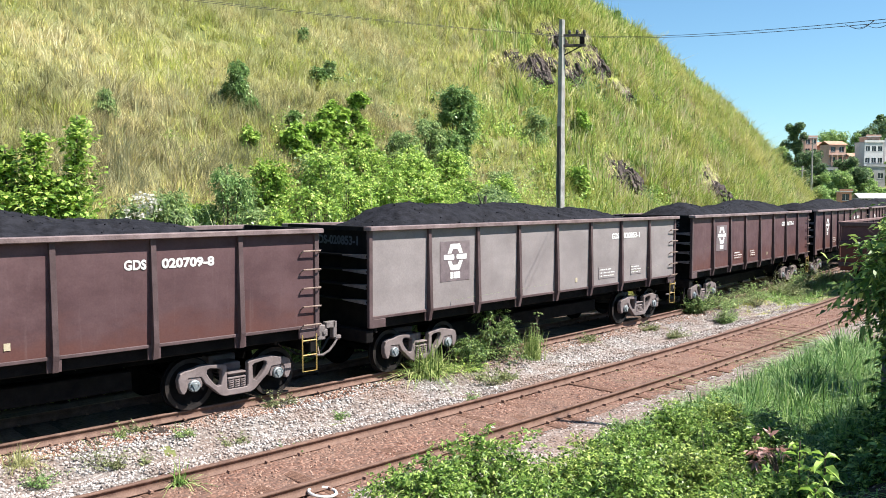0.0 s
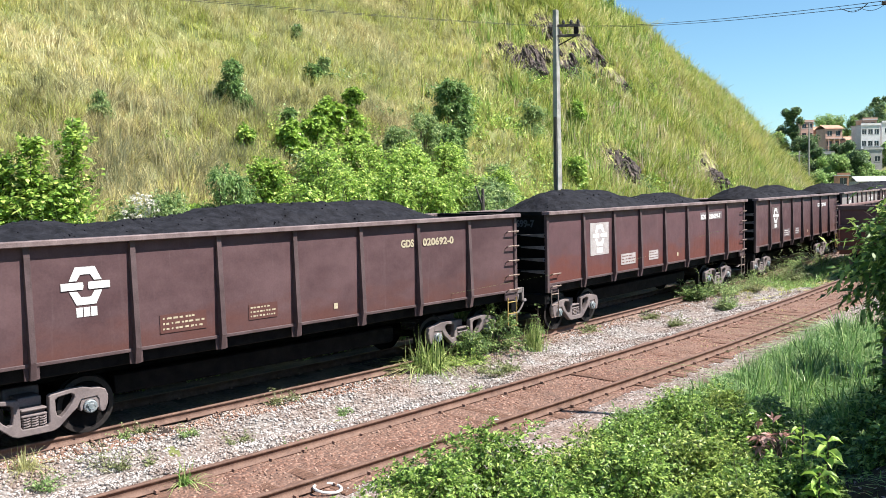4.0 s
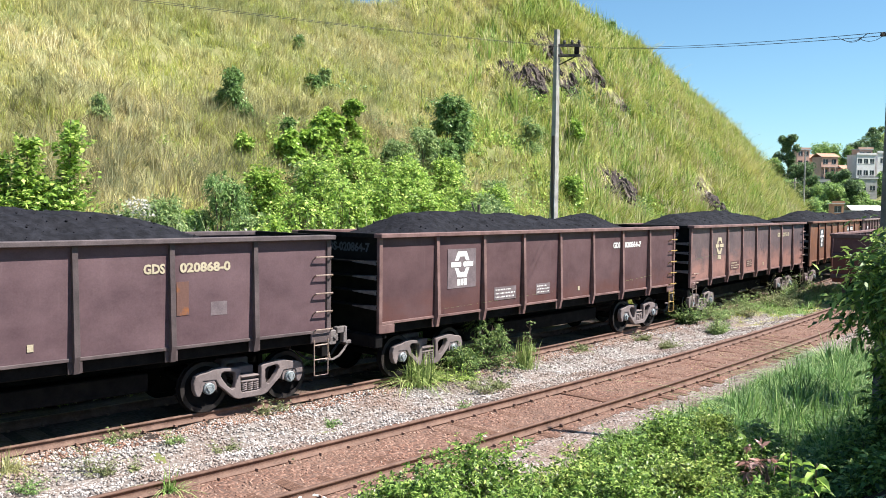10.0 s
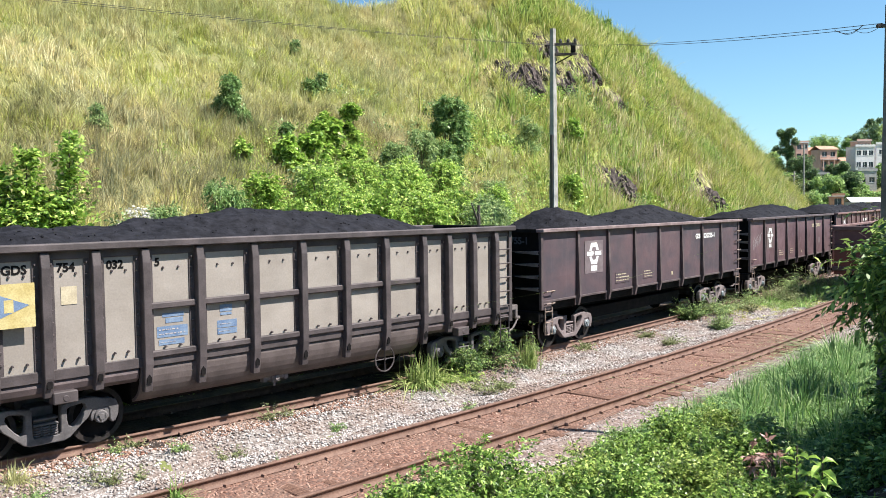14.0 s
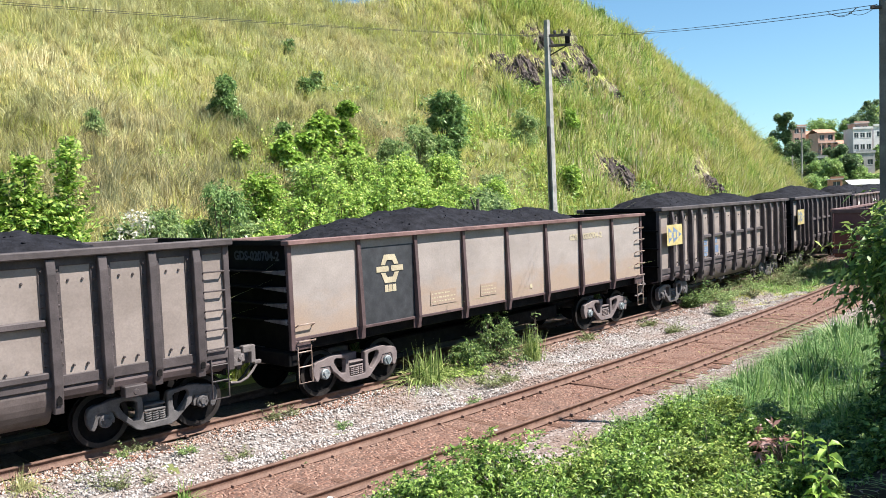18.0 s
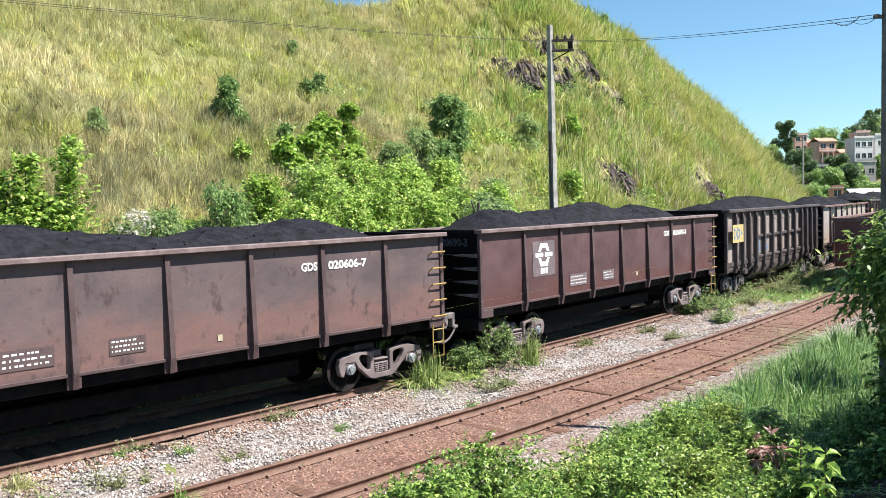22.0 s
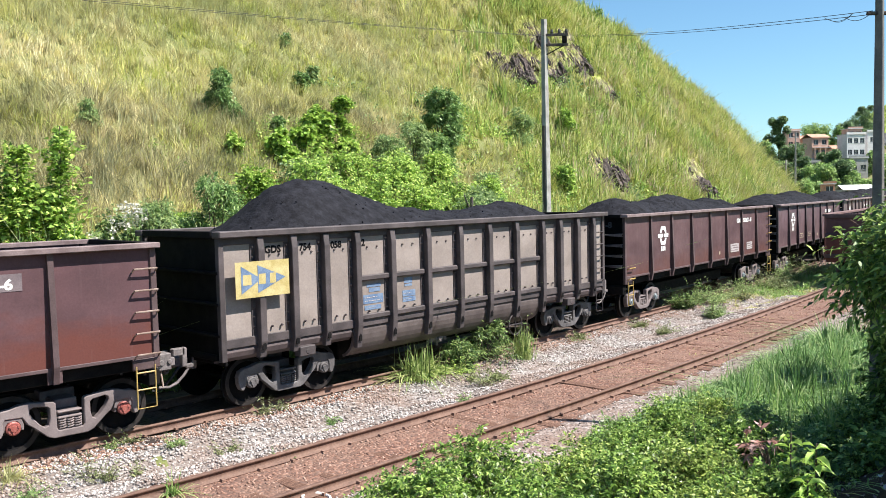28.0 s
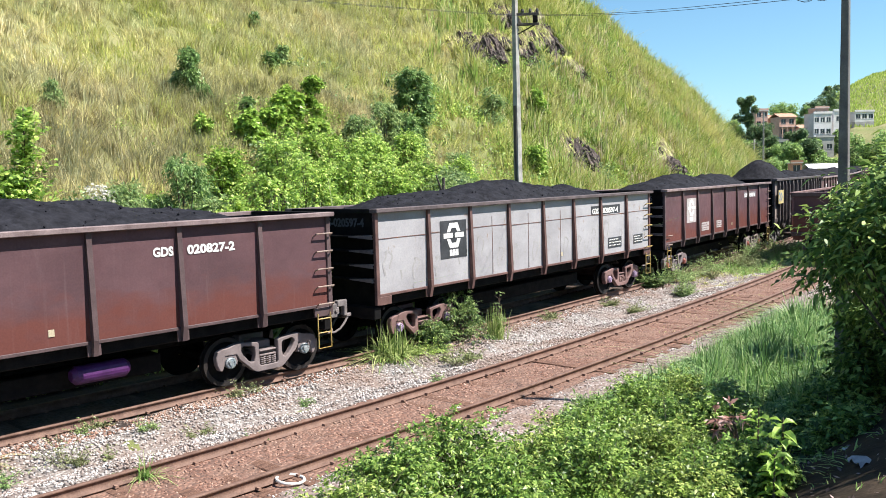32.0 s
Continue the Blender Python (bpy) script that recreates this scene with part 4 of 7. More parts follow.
    if spec.get("number"):
        if spec.get("patch"):
            part("number_patch", cached("npa", lambda: tag_mesh(0.56, 0.28)), spec["patch"], g, at=wall_pose(rx[5] - 0.30, 2.84, -0.0475))
            part("number_patch", cached("npb", lambda: tag_mesh(1.18, 0.28)), spec["patch"], g, at=wall_pose(rx[5] + 0.74, 2.84, -0.0475))
        part("type_letters", cached("gds", lambda: letters("GDS", 0.23, "type_letters")), spec["numink"], g, at=wall_pose(rx[5] - 0.52, 2.735, -0.044) @ Matrix.Diagonal((0.90, 1, 1, 1)))
        part("number", letters(spec["number"], 0.23, "number"), spec["numink"], g, at=wall_pose(rx[5] + 0.17, 2.735, -0.044) @ Matrix.Diagonal((1.16, 1, 1, 1)))
        part("end_number", letters("GDS-" + spec["number"], 0.27, "end_number"), spec["endink"], g, at=pose(x0 + 0.235, 0.75, 2.93, 90, 0, -90))
    sets = []
    for sx in (-1, 1):
        sets += bogie(g, x0 + (2.02 if sx < 0 else 12.55 if spec.get("later") else 12.31), spec["bogie"], spec["caps"])
    return g, sets, L


def riveted_gondola(spec):
    """Coal gondola with deep riveted posts, a tucked-in belly and inset pale panels."""
    g = thing("riveted_gondola", "dark riveted coal gondola with pale panels and deep posts", "freight wagon", "coal train")
    L, W = 13.42, 3.0
    x0 = -L / 2
    posts = [0.89, 1.70, 2.53, 3.40, 4.45, 5.62, 6.77, 7.90, 9.03, 10.20, 11.04, 11.91, 12.74]
    dark, pale = spec["trim"], spec["paint"]
    part("floor", cached("rfloor", lambda: Shape().box(x0 + 0.05, -x0 - 0.05, -1.2, 1.2, 0.98, 1.10).box(x0 - 0.1, -x0 + 0.1, -0.25, 0.25, 0.78, 1.0)
                         .box(x0 + 3.4, -x0 - 3.4, -0.8, 0.8, 0.45, 0.98).mesh("floor", 0.02)), STEEL_DARK, g)
    zt = 3.49

    def wall_mesh():
        return Shape().box(x0, -x0, 0, 0.05, 1.25, 3.37).mesh("side_sheet")

    def belly_mesh():
        """The lower side between the bogies, curving in under the floor."""
        prof = [(0.0, 1.246), (-0.02, 1.16), (-0.02, 1.06), (0.0, 0.95), (0.035, 0.85), (0.09, 0.75), (0.16, 0.67), (0.25, 0.61), (0.36, 0.57), (0.37, 0.62), (0.28, 0.66), (0.20, 0.72), (0.13, 0.79), (0.085, 0.88), (0.05, 0.97), (0.035, 1.08), (0.05, 1.246)]
        return Shape().prism(prof, x0 + 3.3, -x0 - 3.3, "x").mesh("belly_plate")

    def post_mesh(low):
        pr = [(0.0, 3.37), (-0.13, 3.34), (-0.17, 3.1), (-0.17, 1.3), (-0.12, low + 0.12), (-0.10, low), (0.02, low)]
        sh = Shape().prism(pr, -0.075, 0.075, "x")
        return sh.mesh("side_post", 0.01)

    def rivets_mesh():
        sh = Shape()
        for p in posts:
            for sgn in (-0.128, 0.128):
                for k in range(9):
                    z = 1.6 + 0.195 * k
                    sh.tube((x0 + p + sgn, -0.020, z), (x0 + p + sgn, -0.050, z), 0.027, 6, 0.017)
        for a, b in zip(posts, posts[1:]):
            for f in (0.36, 0.64):
                sh.tube((x0 + a + (b - a) * f, 0.0, 2.98), (x0 + a + (b - a) * f, -0.03, 2.98), 0.026, 6, 0.018)
                sh.tube((x0 + a + (b - a) * f, -0.02, 1.56), (x0 + a + (b - a) * f, -0.065, 1.56), 0.026, 6, 0.018)
        return sh.mesh("rivets")

    for y, turn in ((-1, 0), (1, 180)):
        m = pose(0, y * (W / 2 - 0.06), 0, 0, 0, turn)
        part("side_sheet", cached("rsheet", wall_mesh), pale, g, at=m)
        part("belly_plate", cached("rbelly", belly_mesh), BELLY, g, "grimy curved belly plate", at=m)
        for sx in (-1, 1):
            part("belly_roll", cached("rroll", lambda: Shape().prism([(0.0, 1.245), (-0.03, 1.16), (0.0, 1.06), (0.10, 0.98), (0.30, 0.94), (0.30, 0.98), (0.12, 1.02), (0.04, 1.08), (0.01, 1.16), (0.04, 1.245)], -1.62, 1.62, "x").mesh("belly_roll")), T_DARK, g, "dark rolled lower edge", at=m @ pose(sx * (L / 2 - 1.65), 0, 0))
        part("top_rim", cached("rrim", lambda: Shape().box(x0 - 0.05, -x0 + 0.05, -0.18, 0.10, 3.36, zt).mesh("top_rim", 0.02)), dark, g, at=m)
        part("lower_rail", cached("rlow", lambda: Shape().box(x0, -x0, -0.05, 0.0, 1.24, 1.42).box(x0, -x0, -0.03, 0.0, 3.22, 3.36).mesh("lower_rail", 0.01)), dark, g, at=m)
        for i, p in enumerate(posts):
            mid = 3 <= i <= 9
            part("side_post", cached("rpost%d" % mid, lambda: post_mesh(0.80 if mid else 0.98)), dark, g, at=m @ pose((x0 + p) * (1 if turn == 0 else -1), 0, 0))
        for i, p in enumerate(posts):
            part("post_slot", cached("rslot", lambda: Shape().prism([(-0.04, 0), (0.04, 0), (0.045, 0.1), (0.0, 0.16), (-0.045, 0.1)], -0.006, 0.012, "y").mesh("post_slot")), STEEL_DARK, g,
                 at=m @ pose((x0 + p) * (1 if turn == 0 else -1), -0.145 if 3 <= i <= 9 else -0.155, 0.96 if 3 <= i <= 9 else 1.14))
        for a, b in zip(posts[3:9], posts[4:10]):
            part("panel_rail", cached("rrail", lambda: Shape().box(0.07, 1.06, -0.10, 0.0, 2.25, 2.37).mesh("panel_rail", 0.02)), dark, g, at=m @ pose((x0 + a) if turn == 0 else -(x0 + b), 0, 0))
            part("panel_rail", cached("rrail", None), dark, g, at=m @ pose((x0 + a) if turn == 0 else -(x0 + b), 0, -0.86))
        for p in posts:
            part("flange_strip", cached("rflan", lambda: Shape().box(-0.175, 0.175, -0.022, 0.0, 1.40, 3.22).mesh("flange_strip", 0.006)), dark, g, at=m @ pose((x0 + p) * (1 if turn == 0 else -1), 0, 0))
        tagged(part("rivets", cached("rrivs", rivets_mesh), dark, g, at=m), kind="stuff")
        for sx in (-1, 1):
            part("corner_post", cached("rcp", lambda: Shape().box(-0.06, 0.06, -0.06, 0.06, 1.0, 3.36).mesh("corner_post", 0.01)), dark, g, at=m @ pose(sx * (L / 2 - 0.05), 0, 0))
            part("jacking_pad", cached("rjack", lambda: Shape().box(-0.2, 0.2, -0.16, 0.05, 0.86, 1.06).tube((0, -0.17, 0.95), (0, -0.14, 0.95), 0.06, 10).mesh("jacking_pad", 0.015)), dark, g, at=m @ pose(sx * (L / 2 - 1.95), 0, 0))
    for sx in (-1, 1):
        m = pose(0, 0, 0, 0, 0, 0 if sx < 0 else 180)
        part("end_wall", cached("rend", lambda: Shape().box(x0 + 0.12, x0 + 0.18, -1.4, 1.4, 0.9, 3.37).box(x0 - 0.05, x0 + 0.1, -1.3, 1.3, 3.36, zt).mesh("end_wall", 0.01)), STEEL_DARK, g, at=m)
        for k in range(3):
            part("end_rib", cached("rer", lambda: Shape().box(x0 - 0.03, x0 + 0.12, -1.44, 1.44, -0.025, 0.025).mesh("end_rib", 0.008)), STEEL_DARK, g, at=m @ pose(0, 0, 1.5 + 0.6 * k))
        part("coupler", cached("coup", coupler_mesh), COUPLER, g, "cast knuckle coupler", at=pose(sx * (L / 2 + 0.22), 0, 0, 0, 0, 0 if sx > 0 else 180))
        part("brake_hose", cached("hose", hose_mesh), CABLE, g, at=pose(sx * (L / 2 + 0.1), 0, 0, 0, 0, 0 if sx > 0 else 180))
    for m in (Matrix.Identity(4), pose(0, 0, 0, 0, 0, 180)):
        for k in range(5):
            part("grab_iron", cached("grab", lambda: Shape().path([(0, 0, -0.05), (0, -0.09, 0), (0.34, -0.09, 0), (0.34, 0, -0.05)], 0.015, 6).mesh("grab_iron")), dark, g, at=m @ pose(L / 2 - 0.55, -W / 2 + 0.04, 1.45 + 0.36 * k))
        part("step_ladder", cached("step", None), dark, g, at=m @ pose(L / 2 - 0.46, -W / 2 + 0.02, 0.05))
    end_gear(g, L)
    part("brake_wheel", cached("bwheel", lambda: Shape().path([(0.28 * math.cos(a), 0, 0.28 * math.sin(a)) for a in np.linspace(0, 6.2832, 17)], 0.018, 6)
                               .path([(-0.27, 0, 0), (0.27, 0, 0)], 0.014, 6).path([(0, 0, -0.27), (0, 0, 0.27)], 0.014, 6).tube((0, -0.03, 0), (0, 0.4, 0), 0.03, 8).mesh("brake_wheel")), dark, g, "round hand brake wheel", at=pose(x0 + 9.02, -1.45, 0.60))
    sets = []
    for sx in (-1, 1):
        sets += bogie(g, x0 + (1.80 if sx < 0 else 12.00), BOGIE_DARK, [BOGIE_DARK, BOGIE_DARK])
    # markings
    yw = -W / 2 - 0.0
    if spec.get("badge", True):
        part("badge_plate", cached("bp", lambda: tag_mesh(1.25, 0.70)), BADGE_YELLOW, g, "yellow plate with blue arrow shapes", at=pose(x0 + 0.88, yw - 0.13, 2.54, 90, 0, 0))
        for k, (a, b) in enumerate(((-0.50, -0.04), (-0.12, 0.54))):
            part("badge_arrow", cached("ba%d" % k, lambda: Shape().prism([(a, -0.27), (b, 0.0), (a, 0.27)], 0.004 + 0.0005 * k, 0.007 + 0.0005 * k, "z").mesh("badge_arrow")), BADGE_BLUE, g, at=pose(x0 + 0.88, yw - 0.13, 2.54, 90, 0, 0))
        for k, (a, b) in enumerate(((-0.46, -0.27), (-0.10, 0.06), (0.16, 0.30))):
            part("badge_bar", cached("bb%d" % k, lambda: Shape().prism([(a, -0.10), (b, -0.10), (b, 0.10), (a, 0.10)], 0.008, 0.010, "z").mesh("badge_bar")), BADGE_YELLOW, g, at=pose(x0 + 0.88, yw - 0.13, 2.54, 90, 0, 0))
    if spec["number"] in ("0325", "0312"):
        part("blank_plate", cached("blank", lambda: tag_mesh(0.26, 0.30)), FADED, g, "blank cream plate", at=pose(x0 + 2.11, yw + 0.054, 2.62, 90, 0, 0))
    for txt, p in (("GDS", 1.07), ("754", 1.92), (spec["number"][:3], 2.75), (spec["number"][3:], 3.62)):
        part("number", letters(txt, 0.20, "number"), STEEL_DARK, g, at=pose(x0 + p, yw + 0.055, 3.02, 90, 0, 0))
    for p, rows in ((3.93, ((0.02, 0.42, 2.12, 0.07), (0.04, 0.34, 2.02, 0.09), (0.0, 0.60, 1.82, 0.20), (-0.02, 0.50, 1.63, 0.10))), (5.03, ((0.0, 0.26, 2.14, 0.13), (0.0, 0.24, 2.03, 0.05), (0.02, 0.42, 1.84, 0.14), (0.02, 0.42, 1.70, 0.11)))):
        for dx, w, z, h in rows:
            part("data_panel", tag_mesh(w, h), BADGE_BLUE, g, "faded blue data panel", at=pose(x0 + p + dx, yw + 0.056, z, 90, 0, 0))
            if h > 0.09:
                tagged(part("data_writing", plate_bars_mesh(1 if h < 0.15 else 2, w, h), SQ_LIGHT, g, at=pose(x0 + p + dx, yw + 0.050, z, 90, 0, 0)), kind="stuff")
    part("release_valve", cached("rvalve", lambda: Shape().box(-0.10, 0.10, -0.09, 0.09, -0.09, 0.10).box(-0.22, 0.22, -0.05, 0.05, -0.04, 0.04).box(-0.30, -0.20, -0.07, 0.07, -0.07, 0.07).box(0.20, 0.30, -0.07, 0.07, -0.07, 0.07).tube((0, 0, -0.09), (0, 0, -0.19), 0.03, 8).tube((0, -0.09, 0.0), (0, -0.13, 0.0), 0.06, 8).box(-0.02, 0.02, 0.0, 0.10, 0.06, 0.40).mesh("release_valve", 0.012)), COUPLER, g, "grey brake release valve", at=pose(x0 + 6.31, -1.1, 0.57))
    return g, sets, L


GHOST = plain("faint tan paint traces", (0.285, 0.272, 0.275), (0.355, 0.345, 0.352), 5, 0.7, 0, 0.1)
BADGE_YELLOW = plain("yellow badge paint", (0.43, 0.34, 0.13), (0.55, 0.46, 0.23), 5, 0.6, 0, 0.1)
BADGE_BLUE = plain("faded blue paint", (0.10, 0.16, 0.28), (0.20, 0.27, 0.38), 5, 0.6, 0, 0.1)
BROWN = (0.073, 0.0395, 0.0435)
BROWN2 = (0.118, 0.069, 0.0735)
T_RIM = plain("dusty grey rim", (0.13, 0.09, 0.09), (0.26, 0.195, 0.195), 2.5, 0.7, 0, 0.2)
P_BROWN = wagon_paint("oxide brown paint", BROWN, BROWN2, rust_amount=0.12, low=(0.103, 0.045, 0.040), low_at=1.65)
P_PURPLE = wagon_paint("faded purple brown paint", (0.086, 0.052, 0.060), (0.140, 0.088, 0.098), rust_amount=0.1)
P_PLUM = wagon_paint("faded grey plum paint", (0.062, 0.052, 0.063), (0.110, 0.070, 0.078), rust_amount=0.1)
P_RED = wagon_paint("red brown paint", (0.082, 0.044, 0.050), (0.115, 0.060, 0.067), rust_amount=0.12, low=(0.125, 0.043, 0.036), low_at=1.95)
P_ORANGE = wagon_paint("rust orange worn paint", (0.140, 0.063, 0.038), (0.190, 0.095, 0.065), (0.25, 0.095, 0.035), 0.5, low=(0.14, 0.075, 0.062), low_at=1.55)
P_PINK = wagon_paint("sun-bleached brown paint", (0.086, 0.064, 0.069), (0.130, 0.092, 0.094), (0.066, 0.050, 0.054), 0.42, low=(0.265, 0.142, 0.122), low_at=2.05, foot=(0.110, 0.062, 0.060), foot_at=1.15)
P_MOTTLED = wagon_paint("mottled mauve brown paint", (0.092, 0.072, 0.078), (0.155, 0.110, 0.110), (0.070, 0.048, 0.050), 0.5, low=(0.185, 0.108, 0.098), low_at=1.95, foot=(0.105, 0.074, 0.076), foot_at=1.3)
P_DUSTY = wagon_paint("dusty beige grey paint", (0.205, 0.180, 0.182), (0.275, 0.245, 0.246), (0.16, 0.12, 0.11), 0.2)
P_GREY = wagon_paint("weathered pale grey paint", (0.282, 0.273, 0.290), (0.372, 0.363, 0.382), (0.24, 0.16, 0.12), 0.34, (0.30, 0.25, 0.22))
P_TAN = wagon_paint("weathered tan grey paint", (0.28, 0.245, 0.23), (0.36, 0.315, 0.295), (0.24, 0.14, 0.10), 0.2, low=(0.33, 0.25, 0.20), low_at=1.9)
P_PALE = wagon_paint("dusty beige panel paint", (0.228, 0.190, 0.174), (0.315, 0.266, 0.246), (0.16, 0.10, 0.08), 0.1, (0.22, 0.17, 0.14))
P_BEIGE = wagon_paint("pale beige panel paint", (0.260, 0.230, 0.206), (0.335, 0.300, 0.272), (0.16, 0.10, 0.08), 0.1, (0.22, 0.17, 0.14))
T_BROWN = plain("dusty brown trim", (0.062, 0.037, 0.039), (0.112, 0.073, 0.076), 2.0, 0.7, 0, 0.2)
T_ORANGE = plain("rusty trim", (0.13, 0.055, 0.035), (0.24, 0.12, 0.08), 2.0, 0.7, 0, 0.2)
T_BLACK = plain("sooty black trim", (0.046, 0.037, 0.039), (0.098, 0.079, 0.082), 2.0, 0.65, 0, 0.2)
T_DARK = plain("dark brown trim", (0.055, 0.040, 0.042), (0.115, 0.085, 0.088), 2.0, 0.7, 0, 0.2)
T_RUST = plain("rusty maroon trim", (0.085, 0.042, 0.038), (0.155, 0.085, 0.076), 2.0, 0.7, 0, 0.2)
T_PINK = plain("bleached pink trim", (0.12, 0.065, 0.062), (0.24, 0.145, 0.135), 2.0, 0.7, 0, 0.2)
SQ_BLACK = plain("black emblem panel", (0.025, 0.027, 0.032), (0.05, 0.052, 0.06), 4, 0.6, 0, 0.1)
SQ_GREY = plain("faded grey emblem panel", (0.13, 0.10, 0.11), (0.20, 0.16, 0.17), 4, 0.6, 0, 0.1)
SQ_FAINT = plain("faint grey emblem panel", (0.10, 0.072, 0.072), (0.14, 0.10, 0.10), 3, 0.6, 0, 0.1)
SQ_LIGHT = plain("pale grey emblem panel", (0.34, 0.30, 0.30), (0.46, 0.42, 0.42), 4, 0.6, 0, 0.1)
FADED = plain("faded cream stencil", (0.40, 0.34, 0.24), (0.52, 0.45, 0.32), 4, 0.7, 0, 0.1)
DULL = plain("dull grey stencil", (0.05, 0.058, 0.075), (0.085, 0.095, 0.12), 5, 0.7, 0, 0.1)
MAUVE = plain("mauve bearing cap", (0.30, 0.22, 0.34), (0.42, 0.33, 0.46), 8, 0.5, 0.2, 0.2)
REDCAP = plain("red bearing cap", (0.28, 0.07, 0.06), (0.40, 0.14, 0.12), 8, 0.5, 0.2, 0.2)


def spec(label, paint=P_BROWN, trim=T_BROWN, square=None, logo=WHITE, plate=None, ink=WHITE, number="", caps=(BEARING, BEARING), step=YELLOW, iron=IRON, bogie_mat=BOGIE):
    return dict(label=label, paint=paint, trim=trim, end=STEEL_DARK, square=square, logo=logo, plate=plate or paint, ink=ink, number=number, caps=caps, step=step, iron=iron, bogie=bogie_mat, endink=DULL, mirror=False, numink=ink if ink is FADED else WHITE)


BELLY = plain("grimy belly steel", (0.070, 0.053, 0.052), (0.125, 0.100, 0.097), 2.0, 0.7, 0, 0.15)
LIT_RIB = plain("pale sunlit rib ends", (0.10, 0.085, 0.088), (0.22, 0.195, 0.20), 4, 0.7, 0, 0.2)
B = "oxide brown coal gondola with white emblem, heaped with coal"
# in the order in which they pass; the light wagon that leads the view at the start is number 0
TRAIN = {
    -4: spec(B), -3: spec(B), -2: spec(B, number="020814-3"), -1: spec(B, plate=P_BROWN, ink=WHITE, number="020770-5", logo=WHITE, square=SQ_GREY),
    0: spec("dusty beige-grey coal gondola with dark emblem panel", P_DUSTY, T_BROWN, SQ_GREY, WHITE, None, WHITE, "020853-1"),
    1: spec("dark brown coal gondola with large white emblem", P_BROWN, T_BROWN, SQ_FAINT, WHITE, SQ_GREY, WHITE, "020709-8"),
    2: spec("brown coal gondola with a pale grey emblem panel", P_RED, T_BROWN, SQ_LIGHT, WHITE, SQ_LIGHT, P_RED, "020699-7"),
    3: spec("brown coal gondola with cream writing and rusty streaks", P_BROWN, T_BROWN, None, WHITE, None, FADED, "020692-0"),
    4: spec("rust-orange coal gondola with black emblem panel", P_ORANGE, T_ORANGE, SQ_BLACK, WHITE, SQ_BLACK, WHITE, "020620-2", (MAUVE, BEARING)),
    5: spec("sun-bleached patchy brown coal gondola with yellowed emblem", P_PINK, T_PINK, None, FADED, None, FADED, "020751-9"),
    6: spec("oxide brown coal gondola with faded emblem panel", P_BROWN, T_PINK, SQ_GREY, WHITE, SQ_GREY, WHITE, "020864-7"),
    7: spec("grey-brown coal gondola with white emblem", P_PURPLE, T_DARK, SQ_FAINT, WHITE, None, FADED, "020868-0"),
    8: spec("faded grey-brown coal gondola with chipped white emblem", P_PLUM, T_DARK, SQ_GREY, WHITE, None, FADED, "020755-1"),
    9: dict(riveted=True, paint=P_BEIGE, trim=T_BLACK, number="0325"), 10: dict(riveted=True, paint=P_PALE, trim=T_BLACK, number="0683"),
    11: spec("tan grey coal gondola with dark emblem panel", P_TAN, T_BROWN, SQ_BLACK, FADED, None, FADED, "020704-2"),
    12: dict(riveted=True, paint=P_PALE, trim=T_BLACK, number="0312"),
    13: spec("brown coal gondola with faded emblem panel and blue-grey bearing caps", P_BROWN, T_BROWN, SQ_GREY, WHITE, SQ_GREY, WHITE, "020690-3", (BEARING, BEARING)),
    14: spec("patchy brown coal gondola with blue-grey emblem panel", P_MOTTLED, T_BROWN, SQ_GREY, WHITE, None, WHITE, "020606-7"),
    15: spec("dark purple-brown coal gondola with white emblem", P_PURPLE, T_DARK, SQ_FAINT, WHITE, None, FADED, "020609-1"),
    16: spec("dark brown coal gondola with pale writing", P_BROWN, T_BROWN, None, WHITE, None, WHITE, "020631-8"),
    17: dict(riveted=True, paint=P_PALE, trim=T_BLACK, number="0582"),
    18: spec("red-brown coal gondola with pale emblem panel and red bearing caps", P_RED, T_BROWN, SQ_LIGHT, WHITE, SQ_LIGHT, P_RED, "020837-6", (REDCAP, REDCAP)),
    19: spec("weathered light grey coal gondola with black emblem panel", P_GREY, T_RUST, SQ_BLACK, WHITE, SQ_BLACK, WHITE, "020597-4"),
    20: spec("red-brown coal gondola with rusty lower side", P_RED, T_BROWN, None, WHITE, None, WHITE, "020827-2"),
    21: spec(B, number="020815-6"), 22: spec(B),
}
for _n in (2, 3, 5, 7, 8, 11, 16, 18):
    TRAIN[_n]["mirror"] = True
TRAIN[11]["bay"], TRAIN[11]["square"] = SQ_BLACK, None
for _n in (2, 5, 7, 8, 11):
    TRAIN[_n]["step"] = IRON
for _n in (16, 18, 19, 20):
    TRAIN[_n]["later"] = True
for _n in (4, 6, 13, 14, 16, 19):
    TRAIN[_n]["iron"] = YELLOW
TRAIN[19]["caps"], TRAIN[19]["bogie"] = (MAUVE, MAUVE), T_PINK
T_RIMDARK = plain("dark brown rim", (0.06, 0.045, 0.048), (0.13, 0.10, 0.105), 2.5, 0.7, 0, 0.2)
for _n in (19, 7, 12):
    TRAIN[_n]["rim"] = T_RIMDARK
for _n in (5, 6, 11):
    TRAIN[_n]["rim"] = T_PINK
TRAIN[4]["rim"] = T_ORANGE
TRAIN[19]["ghosts"] = True
TRAIN[7]["scrawl"] = True
TRAIN[8]["numink"] = WHITE
TRAIN[0]["plate_bay"], TRAIN[16]["plate_bay"] = 4, 4
TRAIN[4]["plate_bay"], TRAIN[19]["plate_bay"] = 5, 5
TRAIN[2]["patch"] = TRAIN[18]["patch"] = SQ_GREY
for _n in (4, 19):
    TRAIN[_n]["patch"] = SQ_BLACK
TRAIN[16]["plate"] = SQ_LIGHT
